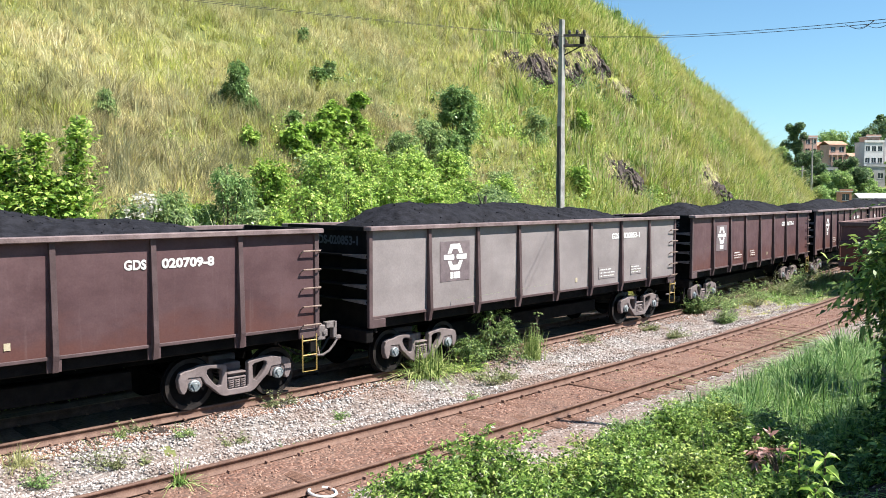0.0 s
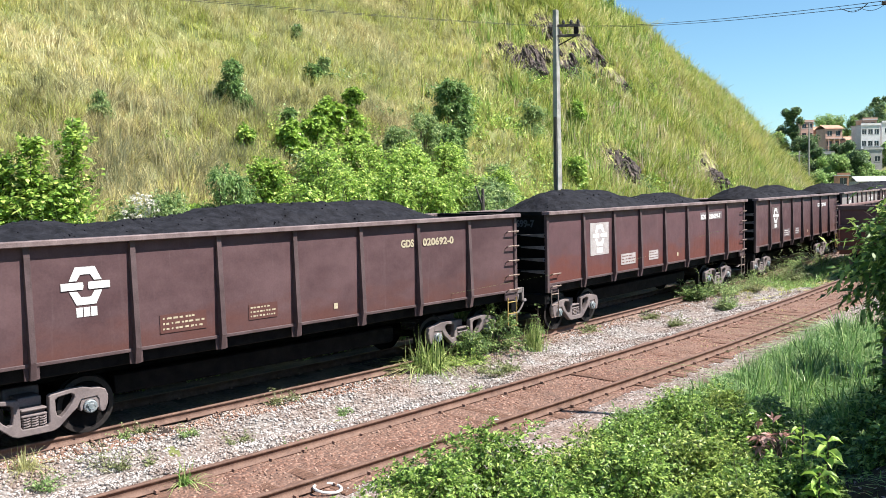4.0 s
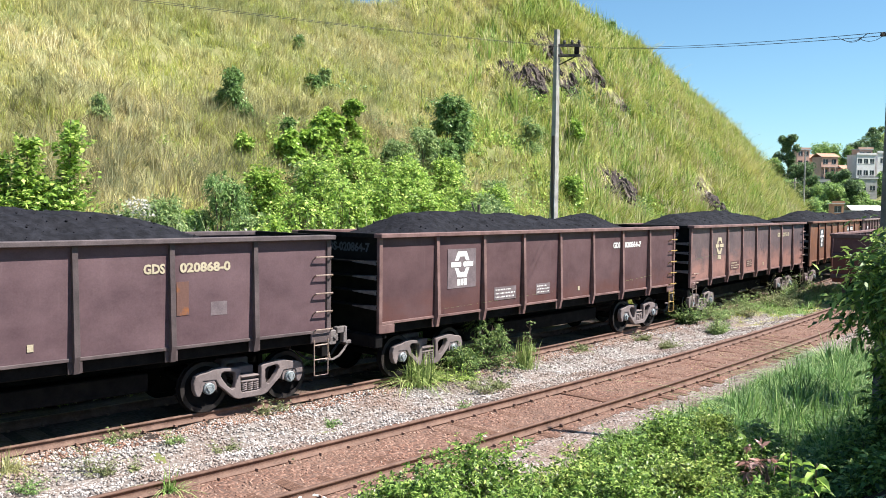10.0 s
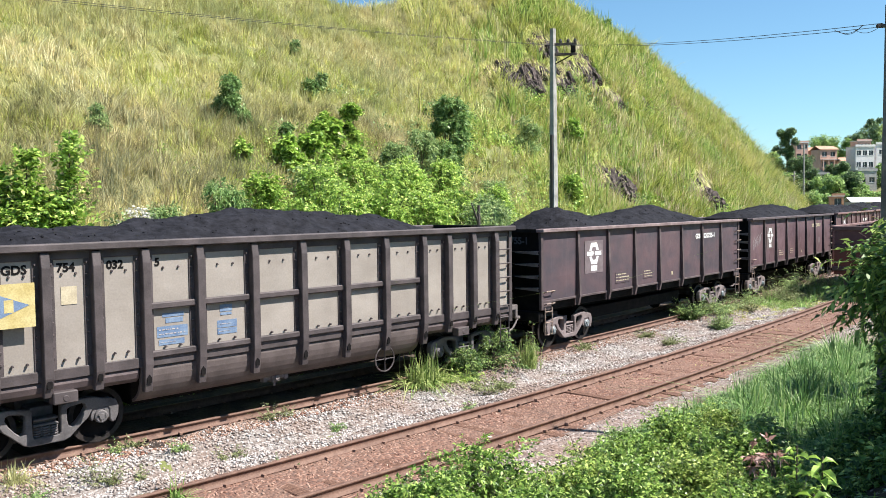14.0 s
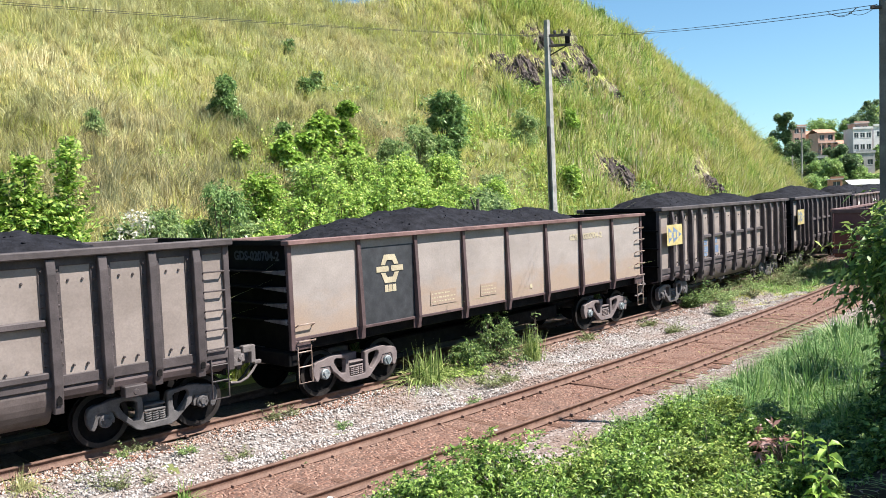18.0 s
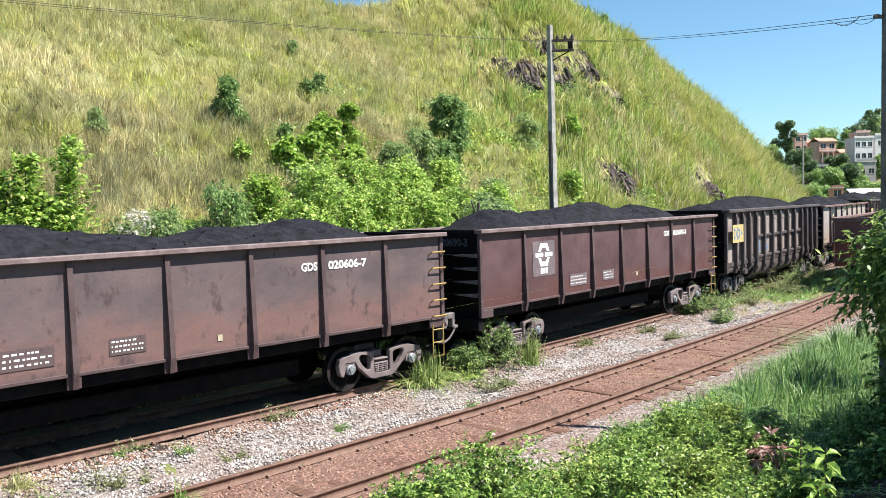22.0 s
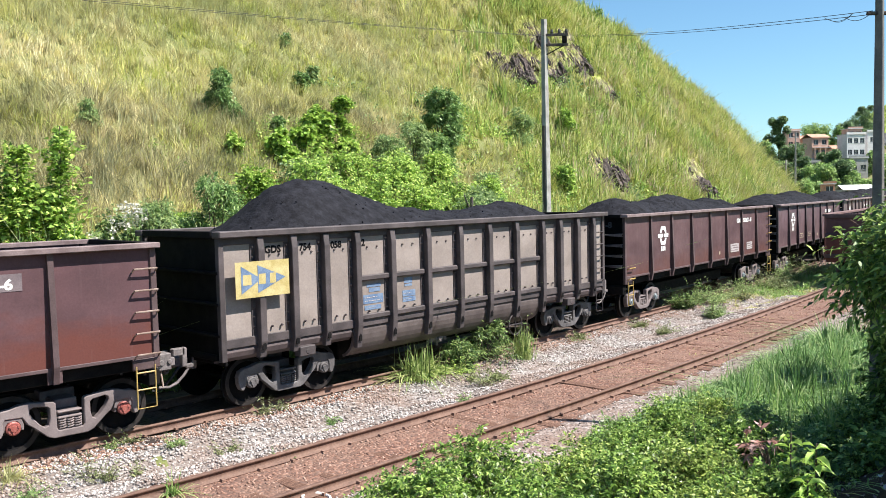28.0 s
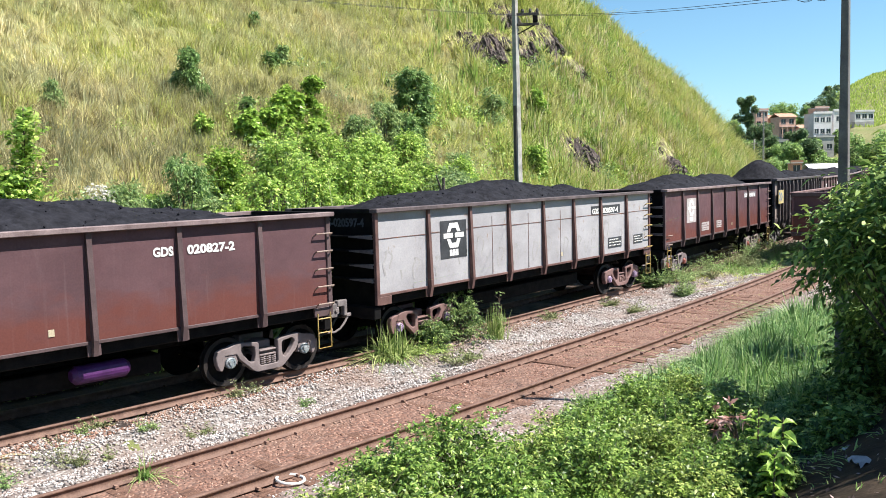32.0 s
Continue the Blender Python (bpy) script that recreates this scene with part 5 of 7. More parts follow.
TRAIN[16]["ink"] = P_PURPLE
TRAIN[15]["numink"] = WHITE
for _n in (4,):
    TRAIN[_n]["bracket"] = True
TRAIN[20]["tank"] = plain("purple paint", (0.05, 0.010, 0.075), (0.09, 0.02, 0.12), 5, 0.5, 0, 0.1)
GAP_PLAIN, GAP_RIVET = 15.2392, 14.5442
# small surges of the train about its even run, second by second
EASE_T = (0, 1, 2, 3, 6, 7, 8, 9, 10, 11, 12, 13, 14, 17, 18, 19, 20, 21, 22, 23, 24, 25, 28, 29, 30, 31, 32)
EASE_S = (0.03, -0.03, -0.07, -0.08, 0.03, -0.03, -0.01, 0.01, 0.03, 0.06, 0.11, 0.17, 0.1, 0.03, 0.06, -0.02, -0.21, -0.14, -0.12, -0.1, -0.06, 0.07, 0.01, 0.04, 0.02, 0.02, 0.07)


def lead(t):
    """Plan s of wagon 0's leading end."""
    return 24.889 + 9.2785 * t - 0.00861 * t * t + float(np.interp(t, EASE_T, EASE_S))


CARS = []
_off = 4 * GAP_PLAIN
for n in sorted(TRAIN):
    sp = TRAIN[n]
    ob, sets, length = (riveted_gondola if sp.get("riveted") else gondola)(sp)
    load = part("coal_load", coal_shape(length - 0.6, 2.78, 3.44 if sp.get("riveted") else 3.34, n + 20, 0.45 if n == 17 else 0.0), COAL)
    tagged(load, "heaped black coal filling the wagon to its rim", "coal", "coal loads")
    coal_lumps(load, 3.44 if sp.get("riveted") else 3.34, n + 20)
    CARS.append((n, ob, load, sets, length, _off))
    _off -= GAP_RIVET if sp.get("riveted") else GAP_PLAIN


def car_pose(front, length):
    c = front - length / 2
    a, b = place(c - length / 2 + 2, 0), place(c + length / 2 - 2, 0)
    return pose((a[0] + b[0]) / 2, (a[1] + b[1]) / 2, BODY_LIFT, 0, 0, math.degrees(math.atan2(b[1] - a[1], b[0] - a[0])))


def motions():
    """The train rolls past at about nine metres a second; its wheels turn while it is near."""
    for n, ob, load, sets, length, off in CARS:
        rows = [(t, car_pose(lead(t) + off, length)) for t in np.linspace(0, 32, 65)]
        walk(ob, rows)
        walk(load, rows)
        near = [t for t in np.arange(0, 32.01, 0.0667) if -4 < lead(t) + off - length / 2 < 34]
        if len(near) < 2:
            continue
        times = sorted({0.0, 32.0, *[round(float(t), 3) for t in near]})
        for w in sets:
            base = w.matrix_basis.copy()
            t0, t1 = near[0], near[-1]
            walk(w, [(t, base @ pose(0, 0, 0, 0, math.degrees((lead(min(max(t, t0), t1)) - lead(t0)) / AXLE_Z), 0)) for t in times])

# ---------------------------------------------------------------- vegetation
def leaves(centres, size, rng, droop=0.25, slim=0.42, up=1.3):
    """Arrays of pointed leaves (four corners each, folded along the rib) about the given centres."""
    n = len(centres)
    a = rng.uniform(0, 6.28319, n)
    tilt = rng.normal(-droop, 0.5, n)
    d = np.stack([np.cos(a) * np.cos(tilt), np.sin(a) * np.cos(tilt), np.sin(tilt)], -1)
    nrm = rng.normal(0, 0.6, (n, 3)) + np.array([0, 0, up])
    side = np.cross(d, nrm)
    side /= np.linalg.norm(side, axis=1, keepdims=True) + 1e-9
    L = size * rng.uniform(0.6, 1.35, (n, 1))
    w = side * L * slim
    q = np.stack([centres - d * L * 0.5, centres + w - d * L * 0.05, centres + d * L * 0.5, centres - w - d * L * 0.05], 1)
    return q.reshape(-1, 3), np.arange(4 * n).reshape(n, 4)


def blades(x, y, z, height, width, rng, lean=0.35, bend=0.5, clump=1, sway=0.0, droop=0.28, levels=(0.0, 0.55, 1.0)):
    """Arrays of tapering grass blades that bend over."""
    n, k = len(x), len(levels)
    a = rng.uniform(0, 6.28319, n)
    face = rng.uniform(0, 6.28319, n)
    h = height * rng.uniform(0.55, 1.25, n)
    ln = np.minimum(np.abs(rng.normal(0, lean, n)), 1.1)
    ca, cl = np.repeat(rng.uniform(0, 6.28319, n // clump + 1), clump)[:n], np.repeat(np.abs(rng.normal(0, sway, n // clump + 1)), clump)[:n] if sway else 0.0
    dx, dy = (np.cos(a) * ln + np.cos(ca) * cl) * h, (np.sin(a) * ln + np.sin(ca) * cl) * h
    wx, wy = np.cos(face) * width * 0.5, np.sin(face) * width * 0.5
    p = np.empty((n, 2 * k, 3))
    for j, u in enumerate(levels):
        ww = 1.0 - 0.88 * u ** 2.2
        cx, cy = x + dx * u * (0.5 + bend * u), y + dy * u * (0.5 + bend * u)
        cz = z + h * (u - droop * bend * u * u * np.minimum((ln + cl) * 2, 1.3))
        p[:, 2 * j] = np.stack([cx - wx * ww, cy - wy * ww, cz], -1)
        p[:, 2 * j + 1] = np.stack([cx + wx * ww, cy + wy * ww, cz], -1)
    i = 2 * k * np.arange(n)[:, None]
    f = np.concatenate([i + np.array([[2 * j, 2 * j + 1, 2 * j + 3, 2 * j + 2]]) for j in range(k - 1)], 1).reshape(-1, 4)
    return p.reshape(-1, 3), f


def shoots(base, way, length, per, leaf, rng, slim=0.3, droop=0.3, open_=0.9):
    """Leaves set alternately along arching shoots."""
    n = len(base)
    u = np.linspace(0.25, 1.0, per)[None, :, None] + rng.uniform(-0.04, 0.04, (n, per, 1))
    L = np.asarray(length).reshape(n, 1, 1)
    down = np.array([0, 0, -1.0])
    p = base[:, None] + way[:, None] * L * u + down * droop * L * u * u
    ax = way[:, None] + down * 2 * droop * u
    ax = ax / (np.linalg.norm(ax, axis=2, keepdims=True) + 1e-9)
    sd = np.cross(ax, rng.normal(0, 0.5, (n, per, 3)) + np.array([0, 0, 1.0]))
    sd /= np.linalg.norm(sd, axis=2, keepdims=True) + 1e-9
    flip = np.where(np.arange(per) % 2 == 0, 1.0, -1.0)[None, :, None]
    d = ax * 0.75 + sd * flip * open_ + rng.normal(0, 0.25, (n, per, 3)) + down * 0.25
    d /= np.linalg.norm(d, axis=2, keepdims=True)
    nrm = np.cross(d, np.cross(np.array([0, 0, 1.0]) + rng.normal(0, 0.45, (n, per, 3)), d))
    w = np.cross(d, nrm)
    w /= np.linalg.norm(w, axis=2, keepdims=True) + 1e-9
    l = leaf * rng.uniform(0.6, 1.3, (n, per, 1))
    fold = down * l * 0.07
    q = np.stack([p, p + d * l * 0.42 + w * l * slim - fold, p + d * l + fold, p + d * l * 0.42 - w * l * slim - fold], 2)
    q = q.reshape(-1, 4, 3)
    q = q[q[:, :, 2].min(1) > 0.02]
    return q.reshape(-1, 3), np.arange(4 * len(q)).reshape(-1, 4)


def shrub(name, label, s, v, width, height, material, count, leaf, seed, lobes=9, bare=0.12, slim=0.42, z=None, group="", lean=0.0, spread=1.0, category="shrub", depth=None, per=8, rise=0.35, droop=0.35, clump=1.0):
    """Several stems from one root, with a crown of leaf clumps of uneven size and gaps between them."""
    rng = np.random.default_rng(seed)
    x, y = place(s, v)
    z = float(ground_z(s, v)) - 0.05 if z is None else z
    g = thing(name, label, category, group, at=pose(float(x), float(y), z))
    r, dp = width / 2, (depth or width) / 2
    wood = Shape()
    cen, rad = [], []
    lobes = int(lobes * 1.8)
    for k in range(lobes):
        a, q = rng.uniform(0, 6.283), math.sqrt(rng.uniform(0.0, 1.0)) * spread
        u = rng.uniform(0.0, 1.0) ** 1.15
        hz = height * (0.08 + 0.80 * u) if bare <= 0.12 else height * (bare + (0.88 - bare) * u)
        wide = (1.0 - 0.62 * u ** 1.8) * min(1.0, 0.85 + u)
        c = Vector((math.cos(a) * q * r * wide * 0.74 + lean * hz, math.sin(a) * q * dp * wide * 0.74, hz))
        rr = (min(r, dp) * 0.75 + height * 0.07) * rng.uniform(0.26, 0.52) * clump
        cen.append(c)
        rad.append(rr)
        mid = Vector((c.x * 0.35, c.y * 0.35, c.z * 0.5))
        th = 0.007 + 0.006 * height
        wood.tube((rng.normal(0, 0.04 * r), rng.normal(0, 0.04 * r), 0), mid, th, 5, th * 0.7)
        wood.tube(mid, c, th * 0.7, 5, th * 0.25)
        for _ in range(2):
            tip = c + Vector(rng.normal(0, rr * 0.55, 3))
            wood.tube(c.lerp(mid, 0.2), tip, th * 0.3, 4, th * 0.12)
    part("stem", wood, BARK, g)
    share = np.array(rad) ** 2
    n = count // per
    pick = rng.choice(lobes, n, p=share / share.sum())
    d = rng.normal(0, 1, (n, 3))
    d /= np.linalg.norm(d, axis=1, keepdims=True)
    cc, rr = np.array(cen)[pick], np.array(rad)[pick]
    out = cc * np.array([1, 1, 0]) / (np.linalg.norm(cc[:, :2], axis=1, keepdims=True) + 0.3)
    way = d + out * 0.5 + np.array([0, 0, rise])
    way /= np.linalg.norm(way, axis=1, keepdims=True)
    base = cc + d * (rr * rng.uniform(0.0, 0.55, n))[:, None]
    vv, ff = shoots(base, way, rr * rng.uniform(0.5, 1.35, n) * (0.8 + 0.5 * fbm(d[:, 0] * 1.8 + pick * 3.1, d[:, 1] * 1.8 + d[:, 2], seed)), per, leaf, rng, slim, droop)
    part("crown", raw_mesh("crown", vv, ff), material, g)
    return g


ROCKS = ((49.0, 20.3, 2.4, 3.0), (51.2, 19.3, 2.6, 3.3), (53.2, 18.2, 2.0, 3.0), (56.4, 17.7, 2.5, 3.0), (57.9, 19.2, 1.9, 2.4), (55.0, 20.5, 2.0, 2.6), (47.0, 11.4, 2.9, 3.4), (58.1, 9.0, 2.8, 2.6), (61.4, 15.2, 1.5, 2.3), (57.4, 15.6, 1.4, 1.6))


# --- the hillside: dry grass above, greener and longer towards its end and foot
def hill_grass(name, label, material, count, s0, s1, v0, v1, height, width, seed, thin=0.0, keep=None):
    rng = np.random.default_rng(seed)
    m = count // 12
    s, v = rng.uniform(s0, s1, m * 3), rng.uniform(v0, v1, m * 3)
    ok = np.interp(s, (0, 35, 95, 200), (34, 34, 10, 6)) + 1.5 > v
    ok &= fbm(s * 0.35, v * 0.35, seed) > thin - 0.4 * rng.random(len(s))
    if keep is not None:
        ok &= keep(s, v, rng)
    for rs, rv, w, h in ROCKS:
        ok &= (((s - rs) / (w * 0.6)) ** 2 + ((v - rv + 0.35 * h) / (h * 0.7)) ** 2 > 1) | (rng.random(len(s)) < 0.06)
    s, v = s[ok][:m], v[ok][:m]
    tall = np.repeat(rng.uniform(0.55, 1.35, len(s)), 12)
    s = np.repeat(s, 12) + rng.normal(0, 0.11, 12 * len(s))
    v = np.repeat(v, 12) + rng.normal(0, 0.11, len(s))
    x, y = place(s, v)
    hh = height * tall * (0.85 + 0.5 * fbm(s * 0.25, v * 0.25, seed + 4))
    vv, ff = blades(x, y, ground_z(s, v) - 0.04, hh, width, rng, 0.30, 0.75, 12, 0.35)
    return tagged(part(name, raw_mesh(name, vv, ff), material), label, "grass", kind="stuff")


GRASS_DRY = foliage("dry straw grass", (0.31, 0.295, 0.12), (0.575, 0.575, 0.255), (0.80, 0.82, 0.46), 0.42, 0.6, 0.3, (0.42, 0.43, 0.17))
GRASS_OLIVE = foliage("olive-brown dead grass", (0.13, 0.125, 0.045), (0.37, 0.345, 0.14), (0.62, 0.60, 0.30), 0.34, 0.6, 0.5, (0.26, 0.27, 0.09))
GRASS_REED = foliage("pale reed grass", (0.20, 0.34, 0.09), (0.36, 0.52, 0.16), (0.62, 0.68, 0.34))
GRASS_LUSH = foliage("long green grass", (0.12, 0.18, 0.028), (0.45, 0.56, 0.08), (0.88, 0.85, 0.37), 0.42, 0.5, 0.28, (0.56, 0.54, 0.16))
hill_grass("hill_grass_dry", "tall pale straw-coloured grass on the hillside", GRASS_DRY, 100000, -2, 62, 7, 36, 0.95, 0.034, 21, -0.1,
           lambda s, v, r: (v + r.normal(0, 2.5, len(s)) > 10 + np.maximum(s - 30, 0) * 0.35) & (fbm(s * 0.07, v * 0.10, 71) + r.normal(0, 0.12, len(s)) > -0.12))
hill_grass("hill_grass_yellow", "yellow-green grass on the hillside", GRASS_HILL, 135000, -2, 80, 5.5, 36, 0.80, 0.036, 22, -0.6)
hill_grass("hill_grass_green", "long drooping green grass at the end of the hill", GRASS_LUSH, 115000, 30, 114, 5.2, 30, 1.45, 0.062, 23,
           keep=lambda s, v, r: s + r.normal(0, 5, len(s)) > 36 + np.maximum(v - 8, 0) * 0.9)
hill_grass("near_straw", "fine olive-brown grass low on the hillside", GRASS_OLIVE, 60000, -3, 30, 7.0, 17.5, 0.85, 0.022, 30, -0.8)
hill_grass("near_green", "fine yellow-green grass low on the hillside", GRASS_HILL, 30000, -3, 34, 5.5, 21, 0.7, 0.022, 31, -0.8)
hill_grass("foot_grass", "fresh green grass at the foot of the hill", GRASS_LUSH, 34000, -2, 60, 4.3, 10.5, 0.95, 0.03, 24)

hill_grass("reed_grass", "tall pale green reed grass behind the train", GRASS_REED, 26000, -3, 30, 3.3, 5.6, 3.1, 0.045, 25)

def hill_weeds(name, label, material, clumps, s0, s1, v0, v1, leaf, seed):
    """Low leafy plants mixed into the grass."""
    rng = np.random.default_rng(seed)
    s, v = rng.uniform(s0, s1, clumps * 3), rng.uniform(v0, v1, clumps * 3)
    ok = (np.interp(s, (0, 35, 95, 200), (34, 34, 10, 6)) > v) & (fbm(s * 0.3, v * 0.3, seed) > -0.05)
    s, v = s[ok][:clumps], v[ok][:clumps]
    size = rng.uniform(0.15, 0.6, len(s))
    k = 46
    x, y = place(s, v)
    c = np.stack([x, y, ground_z(s, v) + size * 0.55], -1)
    c = np.repeat(c, k, 0) + rng.normal(0, 1, (len(s) * k, 3)) * np.repeat(size, k)[:, None] * np.array([0.6, 0.6, 0.42])
    vv, ff = leaves(c, leaf, rng, slim=0.35)
    return tagged(part(name, raw_mesh(name, vv, ff), material), label, "weeds", kind="stuff")


LEAF_LIME = foliage("bright lime leaves", (0.08, 0.17, 0.012), (0.27, 0.47, 0.038), (0.54, 0.70, 0.12))
hill_weeds("hill_weeds", "low leafy weeds mixed into the hillside grass", LEAF_GREY, 700, 28, 100, 6, 20, 0.13, 26)
hill_weeds("hill_weeds_bright", "low bright green weeds mixed into the grass", LEAF_FRESH, 220, 14, 60, 5.5, 14, 0.09, 27)
hill_weeds("cluster_weeds", "leafy green weeds spreading between the bushes", LEAF_FRESH, 520, 20, 44, 8.5, 16, 0.14, 261)
hill_weeds("slope_weeds", "leafy green weeds mixed into the long grass", LEAF_FRESH, 1500, 34, 84, 6, 18, 0.16, 28)
hill_weeds("slope_weeds_dark", "dark leafy weeds mixed into the long grass", LEAF_DARK, 900, 36, 80, 6, 19, 0.16, 281)
GRASS_CANE = foliage("upright cane grass", (0.10, 0.15, 0.02), (0.44, 0.53, 0.09), (0.98, 0.93, 0.52), 0.40)
GRASS_STEM = foliage("fresh upright grass", (0.07, 0.14, 0.016), (0.30, 0.47, 0.06), (0.64, 0.74, 0.22), 0.38)
GRASS_STRAW = foliage("cream dead grass", (0.22, 0.17, 0.08), (0.52, 0.45, 0.25), (0.86, 0.80, 0.55), 0.34)


def cane_grass(name, label, material, clumps, s0, s1, v0, v1, height, width, seed):
    """Stools of stiff upright leaves whose tips bend over, with gaps of shade between them."""
    rng = np.random.default_rng(seed)
    s, v = rng.uniform(s0, s1, clumps * 4), rng.uniform(v0, v1, clumps * 4)
    ok = (np.interp(s, (0, 35, 95, 200), (34, 34, 10, 6)) + 0.5 > v) & (s + rng.normal(0, 4, len(s)) > 38 + np.maximum(v - 8, 0) * 0.9) & (fbm(s * 0.45, v * 0.45, seed) > -0.1)
    for rs, rv, w, h in ROCKS:
        ok &= ((s - rs) / (w * 0.6)) ** 2 + ((v - rv + 0.35 * h) / (h * 0.7)) ** 2 > 1
    s, v = s[ok][:clumps], v[ok][:clumps]
    k = 16
    tall = np.repeat(height * rng.uniform(0.6, 1.3, len(s)), k)
    s, v = np.repeat(s, k), np.repeat(v, k)
    s, v = s + rng.normal(0, 0.13, len(s)), v + rng.normal(0, 0.13, len(s))
    x, y = place(s, v)
    vv, ff = blades(x, y, ground_z(s, v) - 0.05, tall, width, rng, 0.22, 1.0, k, 0.10, 0.5, (0.0, 0.4, 0.75, 1.0))
    return tagged(part(name, raw_mesh(name, vv, ff), material), label, "grass", kind="stuff")


cane_grass("cane_grass", "tall upright yellow-green grass on the steep end of the hill", GRASS_CANE, 1900, 38, 112, 5.3, 26, 1.45, 0.07, 291)
cane_grass("cane_grass_green", "tall upright fresh green grass on the steep end of the hill", GRASS_STEM, 1700, 38, 112, 5.3, 24, 1.45, 0.07, 293)
cane_grass("cane_grass_dead", "tall dead cream-coloured grass on the steep end of the hill", GRASS_STRAW, 900, 42, 108, 5.3, 18, 1.35, 0.06, 297)
hill_grass("dead_strands", "dead straw-coloured stalks in the long grass", GRASS_DRY, 24000, 40, 108, 5.2, 16, 1.5, 0.04, 29)

# --- shrubs scattered over the hillside
HS = "shrubs on the hillside"
shrub("shrub", "dark narrow shrub alone on the dry hillside", 19.5, 16.2, 1.6, 2.5, LEAF_DARK, 9000, 0.15, 31, 12, slim=0.17, group=HS, droop=0.6)
shrub("shrub", "small dark shrub in straw grass", 12.7, 15.1, 0.9, 1.5, LEAF_GREY, 2600, 0.13, 32, 7, slim=0.16, group=HS, droop=0.7)
shrub("shrub", "low dark shrub in straw grass", 26.9, 18.9, 1.3, 1.2, LEAF_DARK, 2000, 0.12, 33, 6, group=HS)
shrub("shrub", "low dark shrub in straw grass", 28.4, 19.6, 1.2, 1.3, LEAF_GREY, 1700, 0.11, 34, 6, group=HS)
shrub("shrub", "low lime-green bush with broad leaves", 20.3, 13.0, 2.0, 1.7, LEAF_LIME, 4200, 0.17, 351, 8, group=HS, clump=0.85)
shrub("shrub", "low lime-green bush with broad leaves", 21.9, 13.5, 1.8, 1.8, LEAF_LIME, 4000, 0.17, 352, 8, group=HS, clump=0.85)
shrub("shrub", "spreading lime-green bush with broad leaves", 23.6, 14.5, 2.3, 2.3, LEAF_LIME, 5400, 0.17, 350, 9, group=HS, clump=0.8)
shrub("shrub", "upright yellow-green bush among the shrubs", 26.1, 15.2, 1.9, 2.2, LEAF_LIME, 3600, 0.15, 35, 8, bare=0.16, group=HS, clump=0.75)
shrub("shrub", "low fresh green bush in the grass", 24.8, 13.6, 1.8, 1.6, LEAF_FRESH, 3000, 0.15, 36, 7, group=HS, clump=0.8)
shrub("shrub", "small dark bush among lime-green ones", 21.6, 15.0, 1.0, 1.2, LEAF_DARK, 1500, 0.13, 353, 6, group=HS)
shrub("shrub", "grey-green feathery bush on the slope", 25.9, 12.3, 2.6, 2.5, LEAF_GREY, 9000, 0.14, 37, 13, slim=0.16, group=HS, droop=0.6, clump=0.8)
shrub("shrub", "grey-green feathery bush on the slope", 28.4, 12.8, 2.8, 3.0, LEAF_GREY, 9000, 0.14, 371, 13, slim=0.16, group=HS, droop=0.6, clump=0.8)
shrub("shrub", "tall dark green bushy tree on the slope", 32.8, 14.4, 3.4, 4.1, LEAF_DARK, 12000, 0.16, 38, 15, slim=0.24, group=HS, clump=0.72, spread=1.1)
shrub("shrub", "dark green bush beside the taller tree", 30.9, 13.4, 2.3, 2.6, LEAF_DARK, 6000, 0.15, 372, 10, slim=0.22, group=HS, clump=0.8)
shrub("shrub", "grey-green upright bush near the power pole", 41.3, 14.7, 2.3, 2.4, LEAF_GREY, 7000, 0.133, 39, 10, slim=0.25, group=HS)
shrub("shrub", "bright bush behind the power pole", 47.3, 14.4, 1.7, 2.2, LEAF_LIME, 4000, 0.140, 40, 8, group=HS)
shrub("shrub", "leafy bush low on the slope behind the pole", 38.6, 10.2, 1.6, 2.2, LEAF_FRESH, 4400, 0.140, 41, 8, group=HS)
shrub("shrub", "grey-green bush low on the slope", 31.0, 10.3, 2.2, 2.0, LEAF_GREY, 5000, 0.13, 47, 9, slim=0.25, group=HS)
shrub("shrub", "tiny dark shrub high on the hillside", 29.8, 23.2, 1.2, 0.9, LEAF_DARK, 1360, 0.109, 42, 6, group=HS)
shrub("shrub", "small yellow-green bush on the slope", 17.8, 13.2, 1.2, 1.0, LEAF_LIME, 1700, 0.117, 44, 6, group=HS)
shrub("shrub", "small shrub on the skyline", 68.3, 20.4, 1.7, 1.4, LEAF_DARK, 1700, 0.125, 45, 6, group=HS)
shrub("shrub", "small dark shrub high in dry grass", 17.5, 27.5, 1.6, 1.0, LEAF_GREY, 1530, 0.109, 46, 6, group=HS)

# --- thicket along the foot of the hill, behind the train
FT = "thicket at the foot of the hill"


